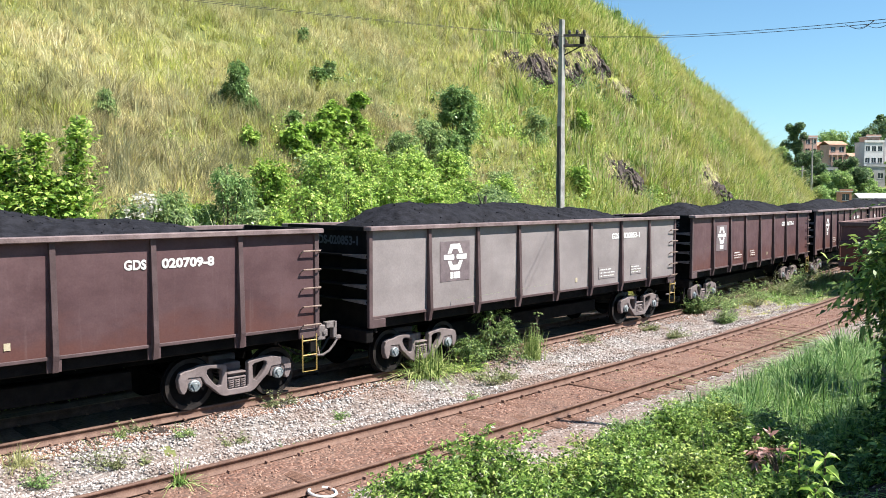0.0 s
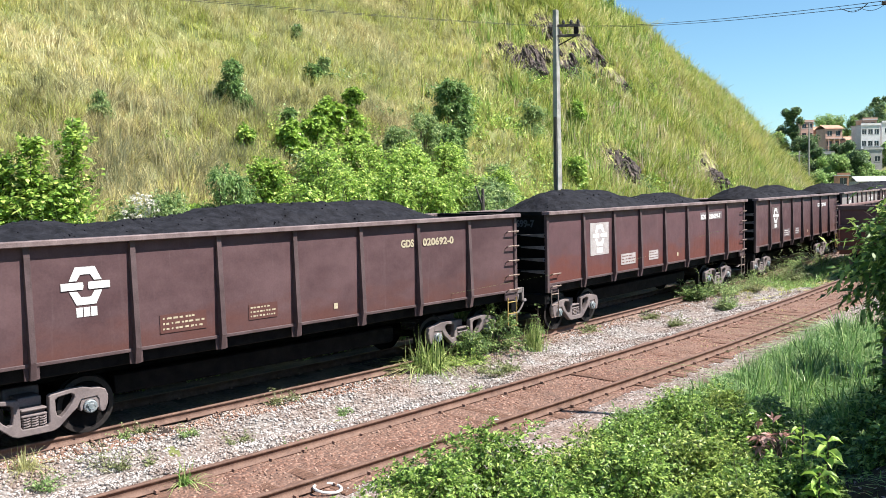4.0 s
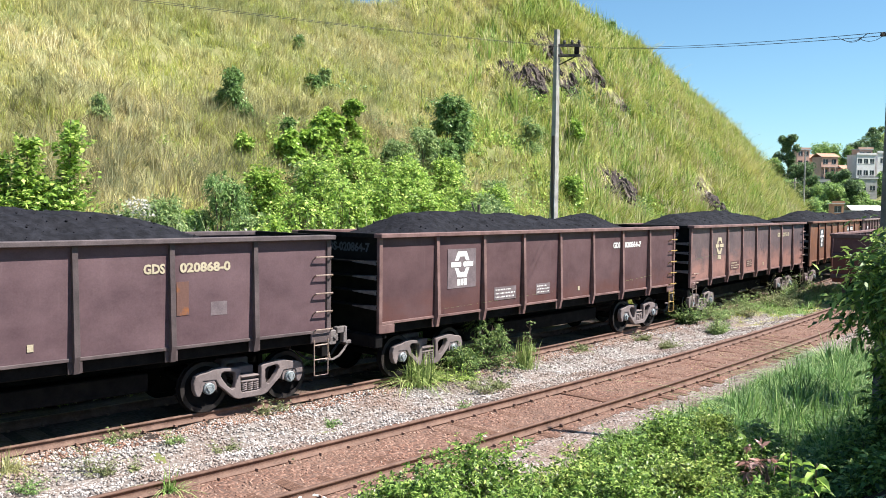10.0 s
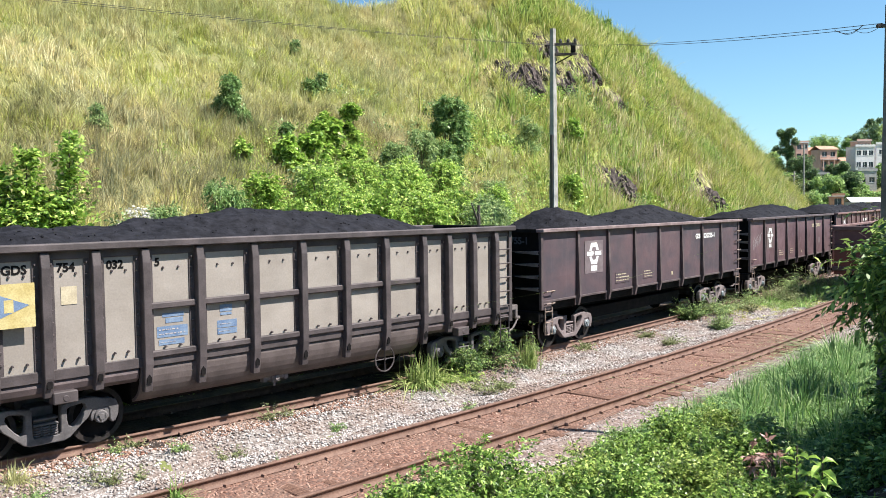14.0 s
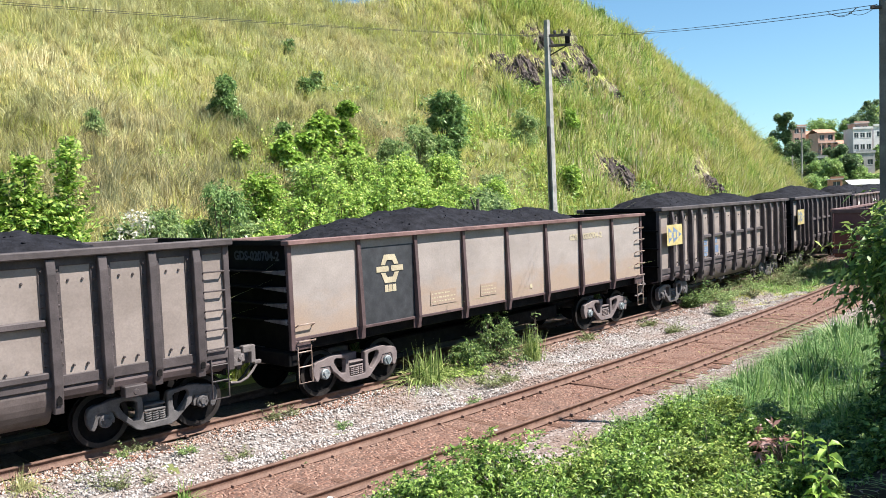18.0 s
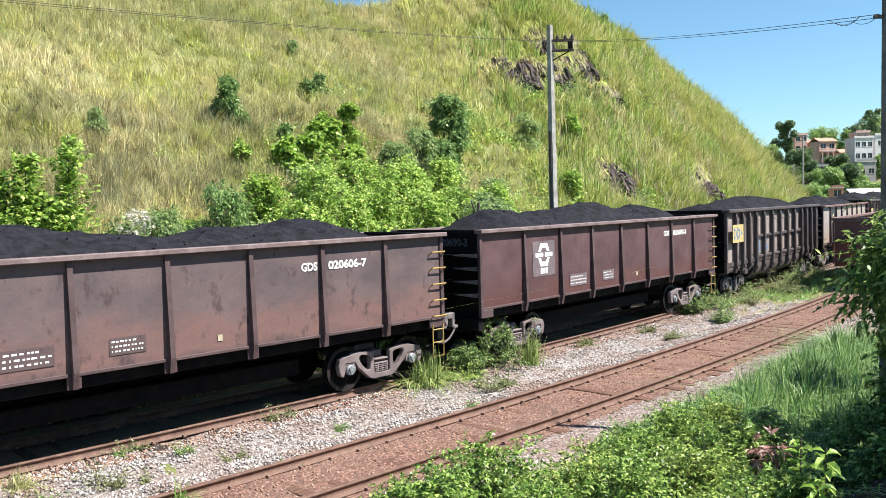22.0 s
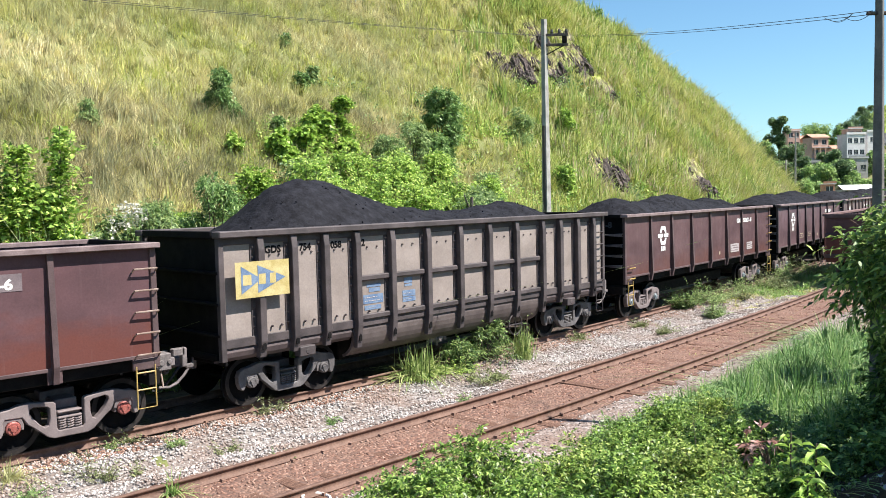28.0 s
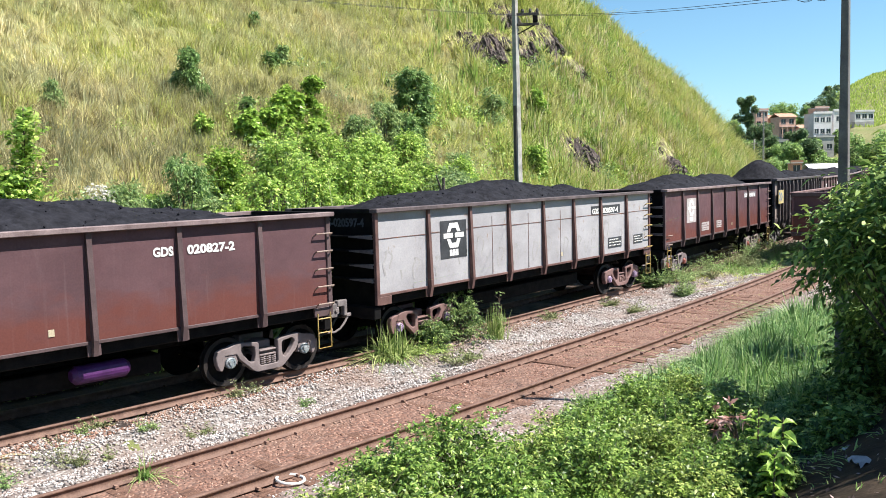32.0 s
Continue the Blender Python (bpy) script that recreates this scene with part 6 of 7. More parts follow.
def spire(s, v, h, width, seed):
    """A tall upright shrub: one leader set all round with rising leafy shoots."""
    rng = np.random.default_rng(seed)
    x, y = place(s, v)
    g = thing("shrub", "tall spiky dark green shrub behind the track", "shrub", FT, at=pose(float(x), float(y), float(ground_z(s, v)) - 0.05))
    bend = rng.normal(0, 0.12, 2)
    part("stem", Shape().tube((0, 0, 0), (bend[0], bend[1], h * 0.96), 0.035, 6, 0.012), BARK, g)
    n = 300
    lump = rng.uniform(0.35, 1.5, 26)
    u = rng.uniform(0.15, 1.0, n) ** 0.8
    a = rng.uniform(0, 6.283, n)
    way = np.stack([np.cos(a), np.sin(a), rng.uniform(0.6, 1.6, n)], -1)
    way /= np.linalg.norm(way, axis=1, keepdims=True)
    base = np.stack([bend[0] * u, bend[1] * u, h * u * 0.93], -1)
    far = lump[(u * 12.9).astype(int) + 13 * (np.cos(a + 9 * u) > 0)]
    vv, ff = shoots(base, way, width * (1.15 - 0.85 * u) * far * rng.uniform(0.3, 1.7, n), 9, 0.15, rng, 0.3, 0.1)
    part("crown", raw_mesh("crown", vv, ff), LEAF_FRESH, g)


spire(6.35, 5.7, 5.9, 0.95, 645)
spire(7.45, 5.8, 6.3, 0.85, 735)
spire(6.0, 6.0, 5.3, 0.7, 600)
shrub("shrub", "bushy shrub with dark glossy leaves", 6.9, 5.9, 2.5, 4.7, LEAF_FRESH, 14000, 0.12, 51, 20, group=FT, rise=0.9)
shrub("shrub", "tall shrub with glossy bright leaves", 7.5, 5.3, 2.3, 4.2, LEAF_LIME, 13000, 0.12, 52, 18, group=FT)
shrub("shrub", "tall shrub with glossy bright leaves", 6.2, 5.2, 1.8, 3.9, LEAF_LIME, 10000, 0.12, 57, 15, group=FT)
shrub("shrub", "bushy shrub with fresh leaves", 5.2, 6.2, 2.2, 4.6, LEAF_FRESH, 13000, 0.12, 53, 16, group=FT)
shrub("shrub", "conical grey-green shrub behind the track", 10.3, 6.0, 1.7, 4.5, LEAF_GREY, 12000, 0.15, 54, 15, slim=0.14, group=FT, droop=0.8)
shrub("shrub", "conical blue-green shrub with fine drooping leaves", 12.2, 6.2, 2.3, 5.0, LEAF_DARK, 15000, 0.15, 55, 17, slim=0.14, group=FT, droop=0.8)
for k, (s, v, w, h, m) in enumerate(((9.0, 6.4, 1.9, 3.7, LEAF_GREY), (13.7, 5.8, 2.2, 4.0, LEAF_FRESH), (15.4, 6.4, 3.0, 4.2, LEAF_FRESH), (17.3, 6.6, 3.2, 4.4, LEAF_FRESH), (19.6, 6.8, 3.2, 4.4, LEAF_FRESH),
                                     (21.8, 6.8, 3.0, 4.3, LEAF_FRESH), (18.5, 9.2, 3.4, 3.3, LEAF_FRESH), (23.3, 9.4, 3.2, 3.2, LEAF_FRESH), (24.2, 6.4, 2.6, 4.0, LEAF_GREY), (26.6, 7.2, 2.4, 3.6, LEAF_GREY), (16.0, 9.5, 2.8, 2.6, LEAF_LIME), (14.5, 8.0, 2.4, 2.4, LEAF_GREY), (20.5, 8.6, 3.2, 3.2, LEAF_LIME), (25.2, 8.2, 2.8, 3.0, LEAF_FRESH), (28.0, 8.4, 2.8, 2.6, LEAF_GREY), (12.0, 7.6, 2.0, 2.6, LEAF_LIME), (22.3, 11.0, 3.0, 2.5, LEAF_FRESH), (27.8, 11.0, 3.0, 2.5, LEAF_FRESH), (10.9, 5.0, 1.5, 3.2, LEAF_FRESH),
                                     (30.2, 9.6, 3.0, 2.2, LEAF_FRESH), (25.4, 11.2, 3.0, 2.2, LEAF_FRESH), (19.8, 10.8, 2.6, 1.9, LEAF_GREY))):
    shrub("shrub", "dense leafy bush in a thicket behind the track", s, v, w, h, m, 9000, 0.115, 60 + k, 20, 0.0, group=FT, slim=0.32, clump=0.85)
for k, (s, v, h, w) in enumerate(((8.1, 5.2, 3.75, 1.2), (9.3, 5.6, 4.1, 0.9), (11.5, 5.0, 3.75, 1.2))):
    shrub("flowering_bush", "bush topped with clusters of white blossom", s, v, w, h, LEAF_GREY, 4000, 0.11, 80 + k, 8, 0.1, group=FT)
    rng = np.random.default_rng(90 + k)
    x, y = place(s, v)
    c = np.repeat(np.stack([x + rng.normal(0, w * 0.36, 20), y + rng.normal(0, w * 0.3, 20), float(ground_z(s, v)) + h * 0.95 + rng.normal(0, 0.16, 20)], -1), 22, 0)
    vv, ff = leaves(c + rng.normal(0, 0.06, c.shape), 0.06, rng, slim=0.6)
    tagged(part("blossom_cluster", raw_mesh("blossom_cluster", vv, ff), FLOWER), "clusters of small white blossom", "blossom", FT, "stuff")
part("dead_stump", Shape().tube((0, 0, 0), (0.05, 0, 2.6), 0.11, 7, 0.06).tube((0.03, 0, 1.9), (-0.25, 0.1, 2.7), 0.05, 6, 0.02), WOOD_DARK, None, at=pose(*[float(q) for q in place(23.4, 5.6)], 1.5))
tagged(bpy.data.objects["dead_stump"], "dark dead tree stump in the grass", "stump")


# --- rock faces that break through the grass
def outcrop(s, v, w, h, seed, label="dark weathered rock showing through the grass"):
    """A steep broken face let into the slope: layered slabs that lean back with the hill."""
    rng = np.random.default_rng(seed)
    g = thing("rock_outcrop", label, "rock", "rock faces on the hill", at=on_line(s, v, float(ground_z(s, v))))
    for k in range(11):
        bm = bmesh.new()
        bmesh.ops.create_icosphere(bm, subdivisions=4, radius=1)
        for p in bm.verts:
            q = p.co * 1.6 + Vector((seed * 3.1, k * 1.7, 0))
            step = math.floor(noise.noise(q * 1.9) * 6) / 6
            p.co *= 1 + 0.4 * noise.noise(q) + 0.34 * step + 0.16 * noise.noise(q * 5.5) + 0.09 * noise.noise(q * 12)
        me = bpy.data.meshes.new("rock")
        bm.to_mesh(me)
        bm.free()
        u, up = rng.uniform(-0.5, 0.5), rng.uniform(-0.45, 0.35)
        sc = Matrix.Diagonal((w * rng.uniform(0.11, 0.20), w * 0.15, h * rng.uniform(0.16, 0.30), 1))
        du, dv = u * w, up * h * 0.72
        dz = float(ground_z(s + du, v + dv) - ground_z(s, v))
        part("rock", me, ROCK, g, at=pose(du, dv - 0.05 * w, dz + 0.10, rng.uniform(-40, -10), rng.uniform(-20, 20), rng.uniform(-25, 25)) @ sc)


def brow_grass(spots):
    """Long grass and dead roots hanging down over the bare rock from above."""
    rng = np.random.default_rng(77)
    for name, mat, label, n, u0, u1, wid in (("brow_grass", GRASS_LUSH, "long grass hanging over bare rock", 320, 0.10, 0.75, 0.045), ("brow_straw", GRASS_DEAD, "dead brown grass hanging down the rock face", 220, 0.05, 0.55, 0.04)):
        verts, faces, o = [], [], 0
        for s, v, w, h in spots:
            ss, up = s + rng.uniform(-0.62, 0.62, n) * w, rng.uniform(u0, u1, n)
            vv = v + 0.10 * w + up * h * 0.75
            L = rng.uniform(0.35, 1.0, n) * min(h, 2.4) * 0.55
            a = rng.normal(0, 0.30, n)
            z = ground_z(ss, vv) + 0.14
            pts = []
            for f, drop, out in ((0.0, 0.0, 0.0), (0.4, -0.16, 0.30), (0.75, 0.15, 0.52), (1.0, 0.62, 0.66)):
                x, y = place(ss + a * L * f, vv - out * L - 0.12)
                ww = wid * (1 - 0.85 * f * f) * 0.5
                pts += [np.stack([x - ww, y + ww * 0.5, z - drop * L], -1), np.stack([x + ww, y - ww * 0.5, z - drop * L], -1)]
            verts.append(np.stack(pts, 1).reshape(-1, 3))
            i = o + 8 * np.arange(n)[:, None]
            faces.append(np.concatenate([i + np.array([[2 * j, 2 * j + 1, 2 * j + 3, 2 * j + 2]]) for j in range(3)], 1).reshape(-1, 4))
            o += 8 * n
        tagged(part(name, raw_mesh(name, np.concatenate(verts), np.concatenate(faces)), mat), label, "grass", kind="stuff")


GRASS_DEAD = foliage("dead hanging grass", (0.05, 0.035, 0.02), (0.17, 0.12, 0.07), (0.42, 0.34, 0.20), 0.15)
for k, spot in enumerate(ROCKS):
    outcrop(*spot, k + 1)
brow_grass(ROCKS)


GRASS_TUFT = foliage("arching tuft grass", (0.08, 0.14, 0.025), (0.25, 0.38, 0.07), (0.58, 0.66, 0.24))


# --- weeds on the ballast
def tuft(s, v, w, h, count, material, label, seed, width=0.018, lean=0.75):
    rng = np.random.default_rng(seed)
    x, y = place(s + rng.normal(0, w * 0.18, count), v + rng.normal(0, w * 0.18, count))
    vv, ff = blades(x, y, ground_z(s, v) - 0.01 + np.zeros(count), h, width, rng, lean, 1.0, droop=0.75, levels=(0.0, 0.35, 0.7, 1.0))
    ob = part("grass_tuft", raw_mesh("grass_tuft", vv, ff), material)
    return tagged(ob, label, "grass tuft", "weeds along the track")


LEAF_PINNATE = foliage("dark feathery weed leaves", (0.03, 0.07, 0.015), (0.115, 0.215, 0.042), (0.36, 0.48, 0.13), 0.22)
LEAF_WEED = foliage("olive weed leaves", (0.12, 0.16, 0.05), (0.21, 0.27, 0.09), (0.36, 0.40, 0.18), 0.3)
WD = "weeds along the track"
tuft(13.0, -1.25, 1.1, 0.95, 330, GRASS_TUFT, "arching tuft of tall green grass beside the rail", 101, 0.034)
tuft(13.7, -1.0, 0.8, 0.65, 220, GRASS_TUFT, "tuft of green grass beside the rail", 102, 0.02)
tuft(16.5, -1.7, 0.6, 0.85, 260, GRASS_TUFT, "tuft of upright grass on the ballast", 103, 0.016, 0.25)
tuft(5.2, -4.2, 0.35, 0.4, 90, GRASS_NEAR, "small grass tuft beside the empty track", 104)
tuft(3.8, -1.6, 0.5, 0.5, 120, GRASS_DRY, "dry grass tuft on the ballast", 105)


def weed(s, v, w, h, material, label, seed, leaf=0.05, slim=0.2):
    """A straggling weed: leafy stems of very uneven length leaning out from a few roots."""
    rng = np.random.default_rng(seed)
    x, y = place(s, v)
    g = thing("weed", label, "weed", WD, at=pose(float(x), float(y), float(ground_z(s, v)) - 0.03))
    n = int(36 + 110 * w * h)
    leaf = leaf if s < 12 else leaf * 1.5
    roots = rng.normal(0, w * 0.22, (4, 2)) * np.array([1.3, 0.8])
    pick = rng.integers(0, 4, n)
    base = np.concatenate([roots[pick] + rng.normal(0, 0.04, (n, 2)), np.zeros((n, 1))], 1)
    a = rng.uniform(0, 6.283, n)
    out = rng.uniform(0.1, 1.1, n)
    way = np.stack([np.cos(a) * out * w / (w + h), np.sin(a) * out * w / (w + h), 0.35 + rng.uniform(0.2, 0.9, n) * h / (w + h)], -1)
    way /= np.linalg.norm(way, axis=1, keepdims=True)
    length = (0.25 + 0.75 * rng.uniform(0, 1, n) ** 1.8) * (0.55 * w + 0.75 * h) * np.array([1.15, 0.8, 0.55, 0.7])[pick]
    stems = Shape()
    for i in range(0, n, 3):
        stems.tube(tuple(base[i]), tuple(base[i] + way[i] * length[i] * 0.8 - np.array([0, 0, 0.12 * length[i]])), 0.006, 4, 0.003)
    tagged(part("stem", stems, BARK, g), kind="stuff")
    vv, ff = shoots(base, way, length, 14, leaf * (0.8 + 0.4 * h), rng, slim, 0.3)
    part("leaves", raw_mesh("leaves", vv, ff), material, g)


for k, (s, v, w, h, m, lab) in enumerate(((5.0, -2.3, 0.9, 0.5, LEAF_WEED, "low bushy weed on pale stones"), (6.4, -1.75, 0.4, 0.4, LEAF_GREY, "small broad-leaved weed on the stones"), (7.2, -2.5, 0.5, 0.28, LEAF_WEED, "low weed on pale stones"),
                                     (8.9, -1.2, 0.7, 0.4, LEAF_WEED, "low weed beside the rail"), (9.6, -2.3, 0.35, 0.3, LEAF_DARK, "small dark weed on the stones"), (19.9, -1.25, 0.6, 0.4, LEAF_WEED, "low weed beside the rail"),
                                     (13.9, -1.5, 0.9, 0.45, LEAF_FRESH, "low bright weed beside the rail"), (14.3, -2.3, 0.9, 0.55, LEAF_WEED, "low feathery weed on the ballast"), (29.0, -1.3, 1.4, 1.0, LEAF_GREY, "leafy weed beside the rail"),
                                     (27.4, -0.95, 1.4, 1.1, LEAF_PINNATE, "dark feathery weed beside the rail"), (22.6, -2.8, 0.8, 0.4, LEAF_WEED, "low weed patch on the ballast"), (26.8, -2.6, 0.9, 1.0, LEAF_GREY, "upright weed on the ballast"),
                                     (22.9, -1.6, 0.5, 0.35, LEAF_WEED, "low weed on the ballast"), (36.0, -1.6, 2.2, 0.9, LEAF_WEED, "spreading weeds across the ballast"), (38.5, -1.4, 2.6, 0.9, LEAF_GREY, "spreading weeds across the ballast"),
                                     (42.5, -1.9, 2.4, 0.9, LEAF_WEED, "spreading weeds across the ballast"), (34.0, -2.6, 1.8, 0.5, LEAF_WEED, "low weeds across the ballast"), (6.0, -0.95, 0.4, 0.35, LEAF_WEED, "low weed against the rail"), (5.75, -1.05, 0.35, 0.3, LEAF_GREY, "low weed against the rail"), (3.9, -2.2, 0.7, 0.3, LEAF_DARK, "flat dark weed on the stones"),
                                     (12.0, -3.9, 0.35, 0.25, LEAF_DARK, "small weed beside the empty rail"), (7.4, -4.0, 0.4, 0.22, LEAF_DARK, "small weed beside the empty rail"), (31.5, -1.5, 1.4, 0.8, LEAF_WEED, "leafy weed beside the rail"), (33.6, -1.3, 1.6, 0.8, LEAF_GREY, "leafy weed beside the rail"))):
    weed(s, v, w, h, m, lab, 120 + k)
shrub("weed", "bushy feathery dark weed beside the rail", 15.5, -1.15, 1.7, 1.75, LEAF_PINNATE, 7500, 0.075, 158, 14, 0.03, 0.17, group=WD, category="weed", rise=0.5, droop=0.4, per=11)
shrub("weed", "low spreading dark weed beside the rail", 14.4, -1.3, 1.2, 0.9, LEAF_PINNATE, 3600, 0.075, 159, 12, 0.03, 0.17, group=WD, category="weed", rise=0.4, droop=0.4, per=11)
shrub("weed", "thin tall weed with bare stalks beside the rail", 17.2, -1.3, 0.5, 1.45, LEAF_GREY, 320, 0.06, 160, 7, 0.1, 0.25, group=WD, category="weed")

# --- near bank: bushes, tall grass and the tree that shades its end
NB = "bushes on the near bank"
LEAF_TREE = foliage("glossy tree leaves", (0.035, 0.085, 0.012), (0.135, 0.265, 0.035), (0.46, 0.62, 0.13), 0.26, 0.5)
LEAF_BANK = foliage("small bright leaves", (0.035, 0.08, 0.01), (0.17, 0.315, 0.032), (0.44, 0.60, 0.115), 0.3, 0.35)
LEAF_OLIVE = foliage("small yellow-green leaves", (0.05, 0.10, 0.012), (0.21, 0.34, 0.038), (0.52, 0.63, 0.14), 0.3, 0.35)
for k, (s, v, w, h, top) in enumerate(((4.2, -10.2, 1.7, 1.3, 1.35), (5.0, -9.8, 1.8, 1.35, 1.4), (6.0, -9.7, 1.9, 1.45, 1.5), (7.2, -9.8, 1.9, 1.3, 1.1), (8.4, -9.9, 1.9, 1.25, 1.05), (9.6, -9.9, 1.9, 1.25, 1.1),
                                       (4.4, -11.0, 1.7, 1.3, 1.3), (5.4, -11.0, 1.8, 1.35, 1.35), (6.5, -11.0, 1.9, 1.4, 1.4), (7.7, -11.1, 1.9, 1.35, 1.25), (8.9, -11.1, 1.9, 1.3, 1.25), (5.0, -12.2, 1.6, 1.1, 1.3), (6.2, -12.2, 1.7, 1.1, 1.3), (7.3, -12.1, 1.6, 1.05, 1.3), (7.2, -12.55, 0.9, 0.7, 1.35), (10.6, -9.9, 1.7, 1.0, 0.9))):
    shrub("shrub", "dense low bush with small bright leaves on the bank", s, v, w, h, LEAF_BANK if k % 3 else LEAF_OLIVE, 20000, 0.053, 200 + k, 36, 0.0, 0.24, z=top - h + 0.10, group=NB, per=11, rise=0.7, droop=0.45)


def bank_grass(name, label, material, count, s0, s1, v0, v1, height, width, seed, lean=0.35, edge=None):
    """Drooping clumps of long blades, lower towards the track."""
    rng = np.random.default_rng(seed)
    m = count // 14
    s, v = rng.uniform(s0, s1, m), rng.uniform(v0, v1, m)
    tall = np.repeat(rng.uniform(0.6, 1.25, m), 14)
    s, v = np.repeat(s, 14), np.repeat(v, 14)
    s, v = s + rng.normal(0, 0.09, len(s)), v + rng.normal(0, 0.09, len(s))
    x, y = place(s, v)
    hh = height * tall * (0.75 + 0.8 * fbm(s * 0.8, v * 0.8, seed)) * smooth01(v1 + 0.25, v1 - 0.7, v)
    vv, ff = blades(x, y, ground_z(s, v) - 0.02, np.maximum(hh, 0.12), width, rng, lean, 1.0, 14, 0.55, 0.7, (0.0, 0.35, 0.7, 1.0))
    return tagged(part(name, raw_mesh(name, vv, ff), material), label, "grass", kind="stuff")


GRASS_BLUE = foliage("blue-green tall grass", (0.04, 0.10, 0.02), (0.18, 0.36, 0.08), (0.50, 0.66, 0.26), 0.32)
bank_grass("bank_grass", "tall lush green grass on the near bank", GRASS_NEAR, 18000, 9.5, 16.5, -10.8, -7.7, 1.0, 0.03, 301, 0.45)
bank_grass("bank_grass_tall", "tall blue-green grass beside the empty track", GRASS_BLUE, 64000, 11.4, 24, -11.2, -6.9, 1.05, 0.026, 302, 0.6)
bank_grass("verge_grass", "short green grass along the empty track", GRASS_NEAR, 9000, 6.5, 44, -8.6, -7.1, 0.34, 0.018, 303, 0.6)
bank_grass("verge_straw", "thin dry grass along the empty track", GRASS_DRY, 3500, 5.5, 44, -8.2, -6.5, 0.36, 0.012, 306, 0.6)
bank_grass("track_weeds", "thin grass growing through the empty track", GRASS_HILL, 3500, 17, 60, -6.6, -3.6, 0.22, 0.016, 307, 0.6)
bank_grass("ballast_weeds", "thin grass spreading over the ballast", GRASS_HILL, 9000, 29, 62, -3.6, -0.9, 0.42, 0.022, 308, 0.6)
bank_grass("ballast_green", "patch of leafy green grass spreading over the ballast", GRASS_NEAR, 6000, 33, 46, -3.7, -0.8, 0.75, 0.03, 309, 0.6)
bank_grass("bank_undergrowth", "dark undergrowth on the near bank", GRASS_NEAR, 3000, 6, 24, -14, -9.8, 0.28, 0.02, 304)
bank_grass("far_verge_grass", "green grass beside the empty track", GRASS_LUSH, 9000, 22, 60, -13, -7.2, 0.7, 0.035, 305)

TR = "trees shading the bank"
shrub("tree", "leafy tree with long glossy leaves shading the bank", 10.8, -13.0, 3.3, 3.5, LEAF_TREE, 15000, 0.135, 320, 24, 0.50, 0.18, z=0.9, category="tree", group=TR, per=9, rise=0.2, droop=0.3)
shrub("tree", "leafy young tree low on the shaded bank", 11.6, -13.2, 2.8, 2.6, LEAF_TREE, 11000, 0.13, 321, 22, 0.15, 0.18, z=0.5, category="tree", group=TR, per=9, rise=0.2, droop=0.3)
shrub("tree", "leafy tree with long glossy leaves shading the bank", 13.5, -12.3, 3.2, 3.45, LEAF_TREE, 13000, 0.125, 325, 22, 0.48, 0.18, z=0.35, category="tree", group=TR, per=9, rise=0.2)
shrub("tree", "leafy tree with long glossy leaves shading the bank", 18.4, -11.3, 3.4, 4.2, LEAF_TREE, 12000, 0.15, 326, 18, 0.58, 0.2, z=0.1, category="tree", group=TR, per=9, rise=0.2)
# the next six trees stand out of view, added to shade the bank
shrub("tree", "leafy tree that casts shade over the bank", 11.3, -15.0, 3.6, 3.8, LEAF_TREE, 12000, 0.16, 327, 22, 0.30, 0.2, z=1.7, category="tree", group=TR, per=9)
shrub("tree", "leafy tree that casts shade over the bank", 8.4, -16.3, 3.0, 3.9, LEAF_TREE, 10000, 0.16, 324, 20, 0.35, 0.2, z=1.9, category="tree", group=TR, per=9)
shrub("tree", "leafy tree that casts shade over the bank", 12.6, -17.2, 5.0, 5.6, LEAF_TREE, 15000, 0.17, 341, 26, 0.28, 0.22, z=1.9, category="tree", group=TR, per=9)
shrub("tree", "leafy tree that casts shade over the bank", 15.8, -15.2, 4.6, 5.2, LEAF_TREE, 15000, 0.17, 342, 26, 0.28, 0.22, z=1.0, category="tree", group=TR, per=9)
shrub("tree", "leafy tree that casts shade over the bank", 9.4, -18.6, 4.6, 5.6, LEAF_TREE, 14000, 0.17, 343, 26, 0.30, 0.22, z=2.1, category="tree", group=TR, per=9)
shrub("tree", "leafy tree that casts shade over the bank", 10.0, -15.9, 4.2, 4.6, LEAF_TREE, 20000, 0.17, 344, 30, 0.30, 0.22, z=1.9, category="tree", group=TR, per=9)
shrub("shrub", "dark leafy shrub before the power pole", 11.9, -12.0, 1.25, 2.2, LEAF_TREE, 7000, 0.12, 362, 14, 0.05, 0.2, z=0.25, group=NB)
shrub("shrub", "low dark undergrowth on shaded soil", 9.2, -12.55, 1.5, 0.8, LEAF_TREE, 5000, 0.08, 360, 14, 0.0, 0.25, z=0.55, group=NB)
shrub("shrub", "low dark undergrowth on shaded soil", 10.6, -12.0, 1.8, 0.9, LEAF_TREE, 6000, 0.08, 361, 14, 0.0, 0.25, z=0.3, group=NB)
shrub("shrub", "dense dark undergrowth below the trees", 17.6, -11.9, 2.4, 2.0, LEAF_TREE, 10000, 0.12, 329, 20, 0.05, 0.2, z=-0.2, group=NB)
shrub("shrub", "dark leafy shrub at the end of the bank", 22.5, -11.4, 2.8, 2.6, LEAF_DARK, 9000, 0.14, 323, 16, 0.05, 0.3, z=-0.3, group=NB)
shrub("shrub", "dense dark undergrowth below the trees", 14.6, -12.3, 2.2, 2.0, LEAF_TREE, 14000, 0.11, 328, 24, 0.05, 0.2, z=0.0, group=NB)

